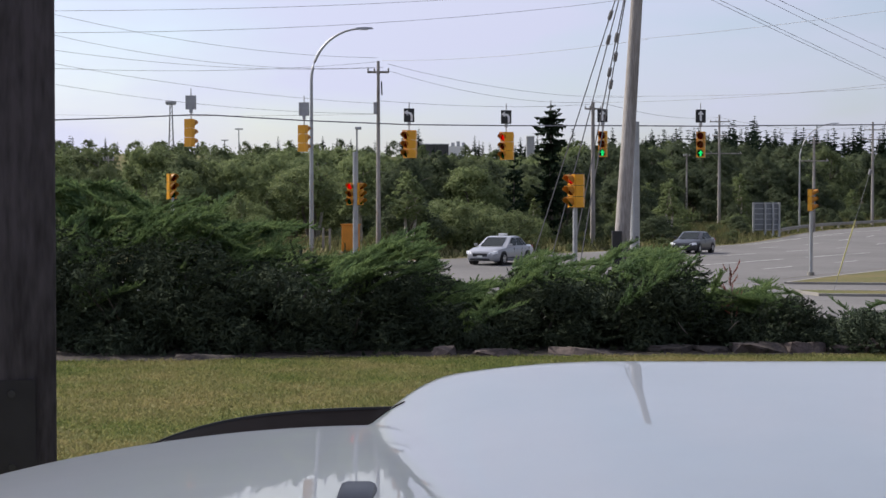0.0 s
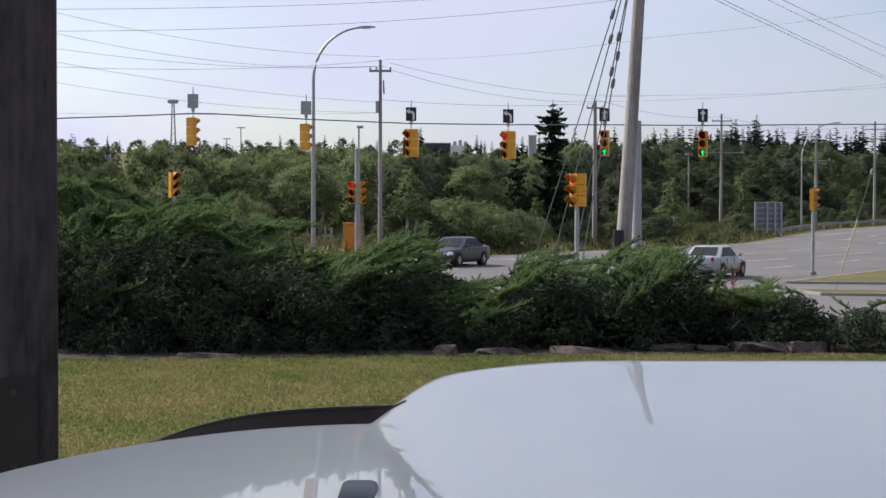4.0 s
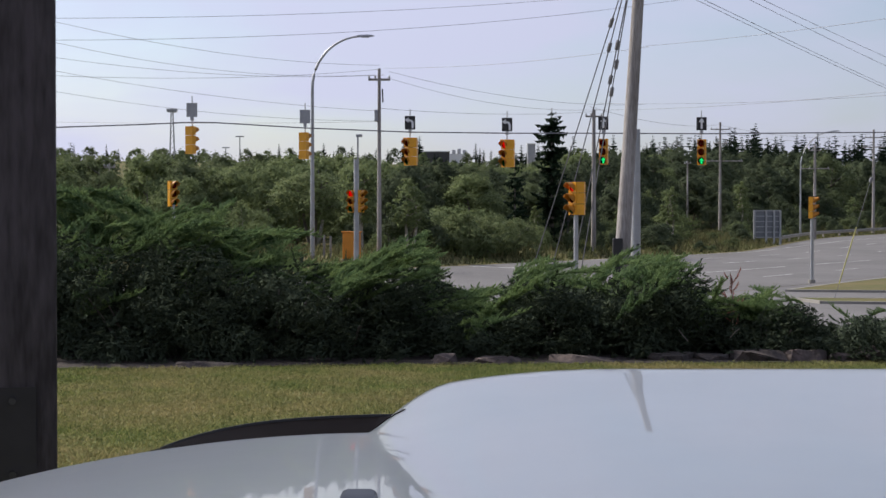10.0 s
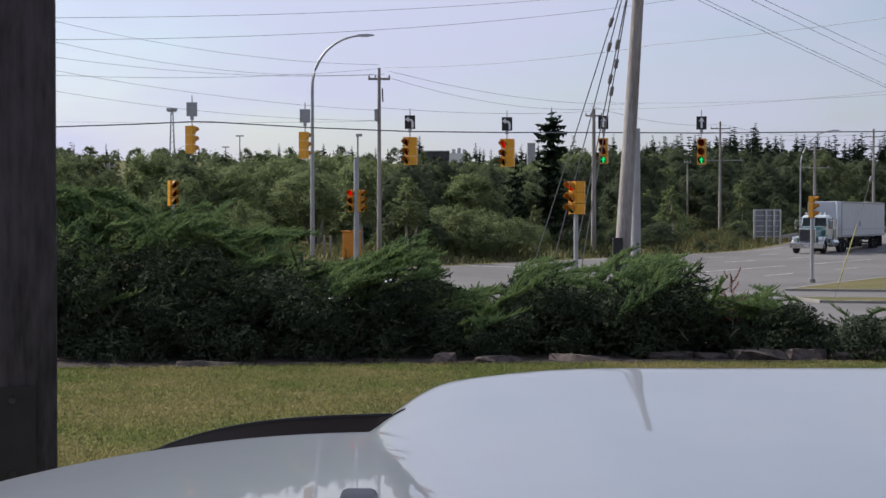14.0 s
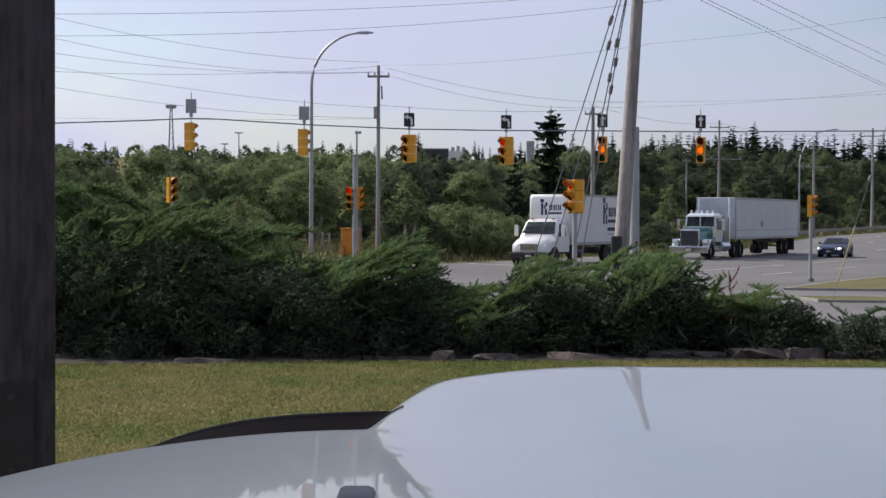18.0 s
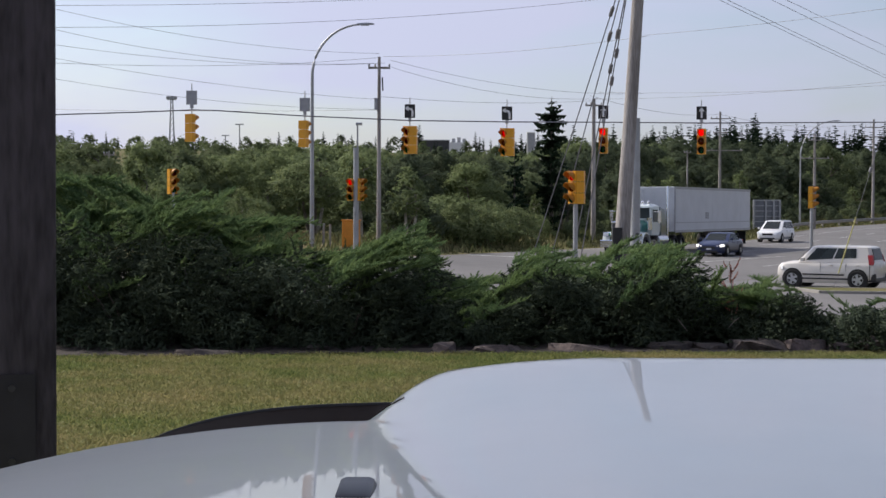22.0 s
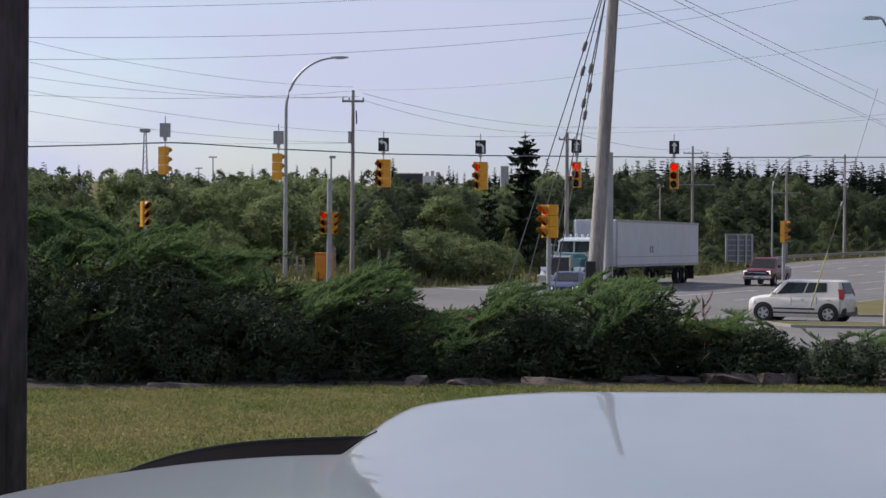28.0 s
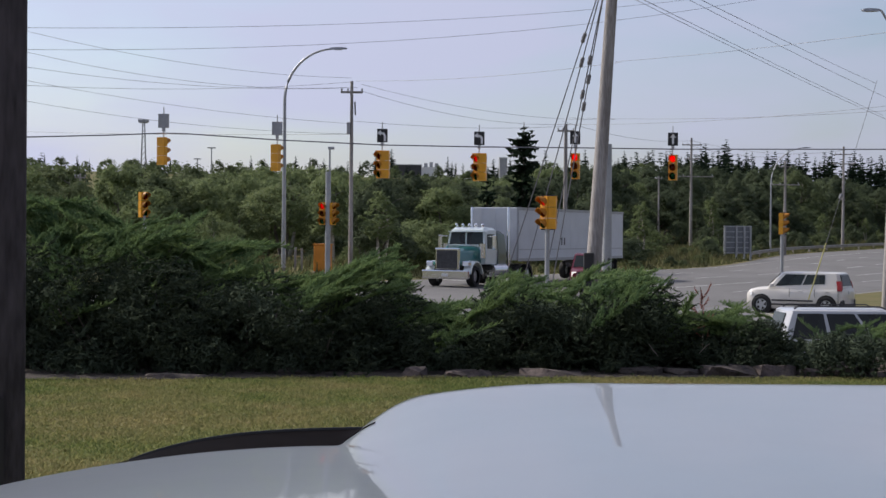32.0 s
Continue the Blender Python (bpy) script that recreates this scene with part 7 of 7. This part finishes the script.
def enlarge(root, k):
    """Scales a whole vehicle, with its parts and wheels."""
    done = set()
    for o in root.children_recursive:
        o.matrix_basis = Matrix.Translation(o.matrix_basis.translation * k) @ o.matrix_basis.to_quaternion().to_matrix().to_4x4()
        if o.data and o.data.name not in done:
            done.add(o.data.name)
            o.data.transform(Matrix.Scale(k, 4))
    wheels_of[root.name] = [(w, r * k) for w, r in wheels_of[root.name]]


enlarge(semi_truck, 1.07)
enlarge(king, 1.03)

# ---- everything that moves ----


def lane(v):
    """Poses along the main road towards the camera's left, at v across it."""
    def at(u):
        x, y = plan(u, v)
        return x, y, road_z(x, y), math.degrees(math.atan2(-DU[1], -DU[0])) + 4.5
    return at


def drive(thing, rows):
    """rows: (t, x, y, z, heading). Keys the thing, and spins its wheels by the way that it goes."""
    walk(thing, [(t, pose(x, y, z, 0, 0, a)) for t, x, y, z, a in rows])
    scene.frame_set(1)
    ts = [r[0] for r in rows]
    way = [0.0]
    for p, q in zip(rows, rows[1:]):
        way.append(way[-1] + math.hypot(q[1] - p[1], q[2] - p[2]))
    for w, r in wheels_of[thing.name]:
        base = w.matrix_basis.copy()
        out, last = [], None
        for f in range(0, 961):
            t = f / 30
            s = float(np.interp(t, ts, way))
            ang = s / r
            if last is None or abs(ang - last) > 1e-4 or f == 960:
                if last is not None and out[-1][0] < (f - 1) / 30 - 1e-6:
                    out.append(((f - 1) / 30, base @ Matrix.Rotation(last, 4, "Y")))
                out.append((t, base @ Matrix.Rotation(ang, 4, "Y")))
                last = ang
        if len(out) > 1:
            walk(w, out)


def along(v, pts, shift=0.0):
    at = lane(v)
    return [(t, *at(u + shift)) for t, u in pts]


def motions():
    # signal lamps step up behind their lenses
    for bulb, cycle in lamp_jobs:
        walk(bulb, [(t, Matrix.Translation((0, 0, LEVEL[c]))) for t, c in cycle])
    # main road, towards the left
    drive(silver_taxi, along(41.0, [(0, 72.6), (0.8, 68.6), (1.6, 64.0), (2.4, 57.8), (3.5, 48), (5.5, 26), (7, 8), (32, 4)]))
    drive(dark_sedan, along(41.0, [(0, 98.8), (0.8, 93.9), (1.6, 88.4), (2.4, 82.3), (3.5, 73.0), (5.2, 54), (8, 14), (10, -16), (32, -18)]))
    drive(semi_truck, along(41.0, [(0, 270), (11.5, 142.1), (12, 138.0), (13, 129.3), (14, 121.8), (14.5, 118.2), (16.5, 106.0), (17.5, 100.7), (18.5, 96.5), (20, 91.4), (21.5, 88.6), (23, 87.2), (25.5, 87.2), (27.5, 84.9), (28, 83.2), (29.5, 79.2), (32, 70.6)], 5.4))
    rows = []
    for t, u, v in [(0, 400, 44.6), (13, 160, 44.6), (14.5, 139.5, 44.6), (16.0, 113, 44.6), (16.5, 106.2, 43.88), (17, 98.6, 43.16), (17.5, 89.4, 42.44), (18, 81.7, 41.72), (18.5, 74.0, 41.0), (19, 66.9, 41.0), (19.5, 60.2, 41.0), (20, 53.6, 41.0), (20.5, 46.1, 41.0), (21, 38.6, 41), (23, 9, 41), (25, -20, 41), (32, -40, 41)]:
        rows.append((t, *lane(v)(u)))
    drive(king, rows)
    drive(minivan, along(44.6, [(0, 330), (19.5, 152.5), (20.5, 143.6), (21, 137.0), (21.5, 130.5), (22, 124.8), (22.5, 119.6), (23.5, 105.5), (24.7, 91.2), (25, 88.0), (25.5, 81.4), (27.5, 54.5), (29, 34), (30.5, 14), (32, -6)]))
    # left-turn lane, then across towards the side road
    rows = along(36.0, [(0, 240), (14.5, 136), (16.5, 124.2), (17.5, 117.3), (18.5, 109.9), (19, 106.1), (20, 99.6), (20.5, 96.7), (21, 94.2), (22, 90.9), (24, 86.6), (25.5, 82.4)])
    rows += [(27.5, 8.2, 83.0, 0.2, 246), (28.0, 7.7, 79.0, 0.18, 256), (28.6, 7.1, 72.5, 0.1, 268), (29.0, 7.0, 67.5, 0.05, 276), (29.4, 7.7, 61.0, 0, 295), (29.7, 8.9, 57.0, 0, 315), (30.0, 9.8, 54.6, 0, 332), (30.3, 11.2, 52.7, 0, 338), (30.6, 13.0, 50.6, 0, 336), (30.9, 15.0, 48.7, 0, 336), (32, 23.8, 44.6, 0, 336)]
    drive(navy_car, rows)
    rows = along(36.0, [(0, 330), (24, 145), (25.5, 125.0), (27.5, 108.5), (28, 104.6), (28.5, 100.6), (29.1, 95.6)])
    rows += [(29.7, 16.75, 95.6, 0.2, 249), (30.3, 14.3, 91.3, 0.2, 253), (30.9, 11.75, 87.4, 0.2, 257), (31.4, 10.2, 84.4, 0.2, 261), (32, 9.0, 80.6, 0.18, 264)]
    drive(maroon_pickup, rows)
    # away to the right
    c = math.degrees(math.atan2(DU[1], DU[0])) + 3
    rows = []
    for t, u in [(0, 32), (1.2, 45.2), (1.6, 49.4), (2.8, 59.5), (5.5, 80.6), (6.0, 85.4), (6.6, 90.7), (7.0, 94.0), (9, 112), (14, 170), (20, 250), (32, 330)]:
        x, y = plan(u, 27.4)
        rows.append((t, x, y, road_z(x, y), c))
    drive(leaving_sedan, rows)
    # side road
    drive(white_suv, [(0, 89.48, 44.88, 0, 149), (14, 38.74, 57.46, 0, 149), (18.5, 19.62, 61.17, 0, 149), (19, 17.96, 61.46, 0, 149), (19.5, 16.79, 61.66, 0, 149), (20, 16.06, 61.80, 0, 149), (21, 15.43, 61.95, 0, 149), (22, 15.28, 61.98, 0, 149), (32, 15.23, 62.00, 0, 149)])
    drive(white_sedan, [(0, -12, 26.5, 0, 40), (13, -4, 36, 0, 55), (15, 4, 50, 0, 30), (16.0, 11.5, 52.5, 0, -18), (16.5, 15.4, 51.0, 0, -22), (17, 20, 49, 0, -22), (20, 55, 40, 0, -15), (32, 80, 36, 0, -15)])
    # nearest drive
    def flat(pts, head=0):
        return [(t, x, y, road_z(x, y), head) for t, x, y in pts]
    drive(red_suv, flat([(0, -20, 38.6), (24.5, -18.0, 38.6), (27, -3.9, 38.6), (28, 2.4, 38.6), (28.6, 6.7, 38.6), (29.1, 10.5, 38.6), (29.5, 13.6, 38.6), (30, 17.6, 38.6), (32, 34, 38.6)]))
    drive(silver_van, flat([(0, -26, 38.8), (26.5, -24, 38.8), (28.5, -11, 38.8), (30, -2, 38.8), (31, 2.9, 38.8), (31.7, 8.7, 38.8), (32, 11.2, 38.8)]))
    drive(far_sedan, [(t, x, 326, ground_z(x, 326), 180) for t, x in ((0, 300), (20, 195), (24.0, 83.0), (26, 27), (28, -29), (32, -140))])
    drive(far_van, [(0, 200, 330, ground_z(200, 330), 200), (5.6, 84.5, 330, ground_z(84.5, 330), 180), (6.0, 72.0, 330, ground_z(72, 330), 180), (7, 40, 330, ground_z(40, 330), 180), (32, -160, 330, ground_z(-160, 330), 180)])


motions()
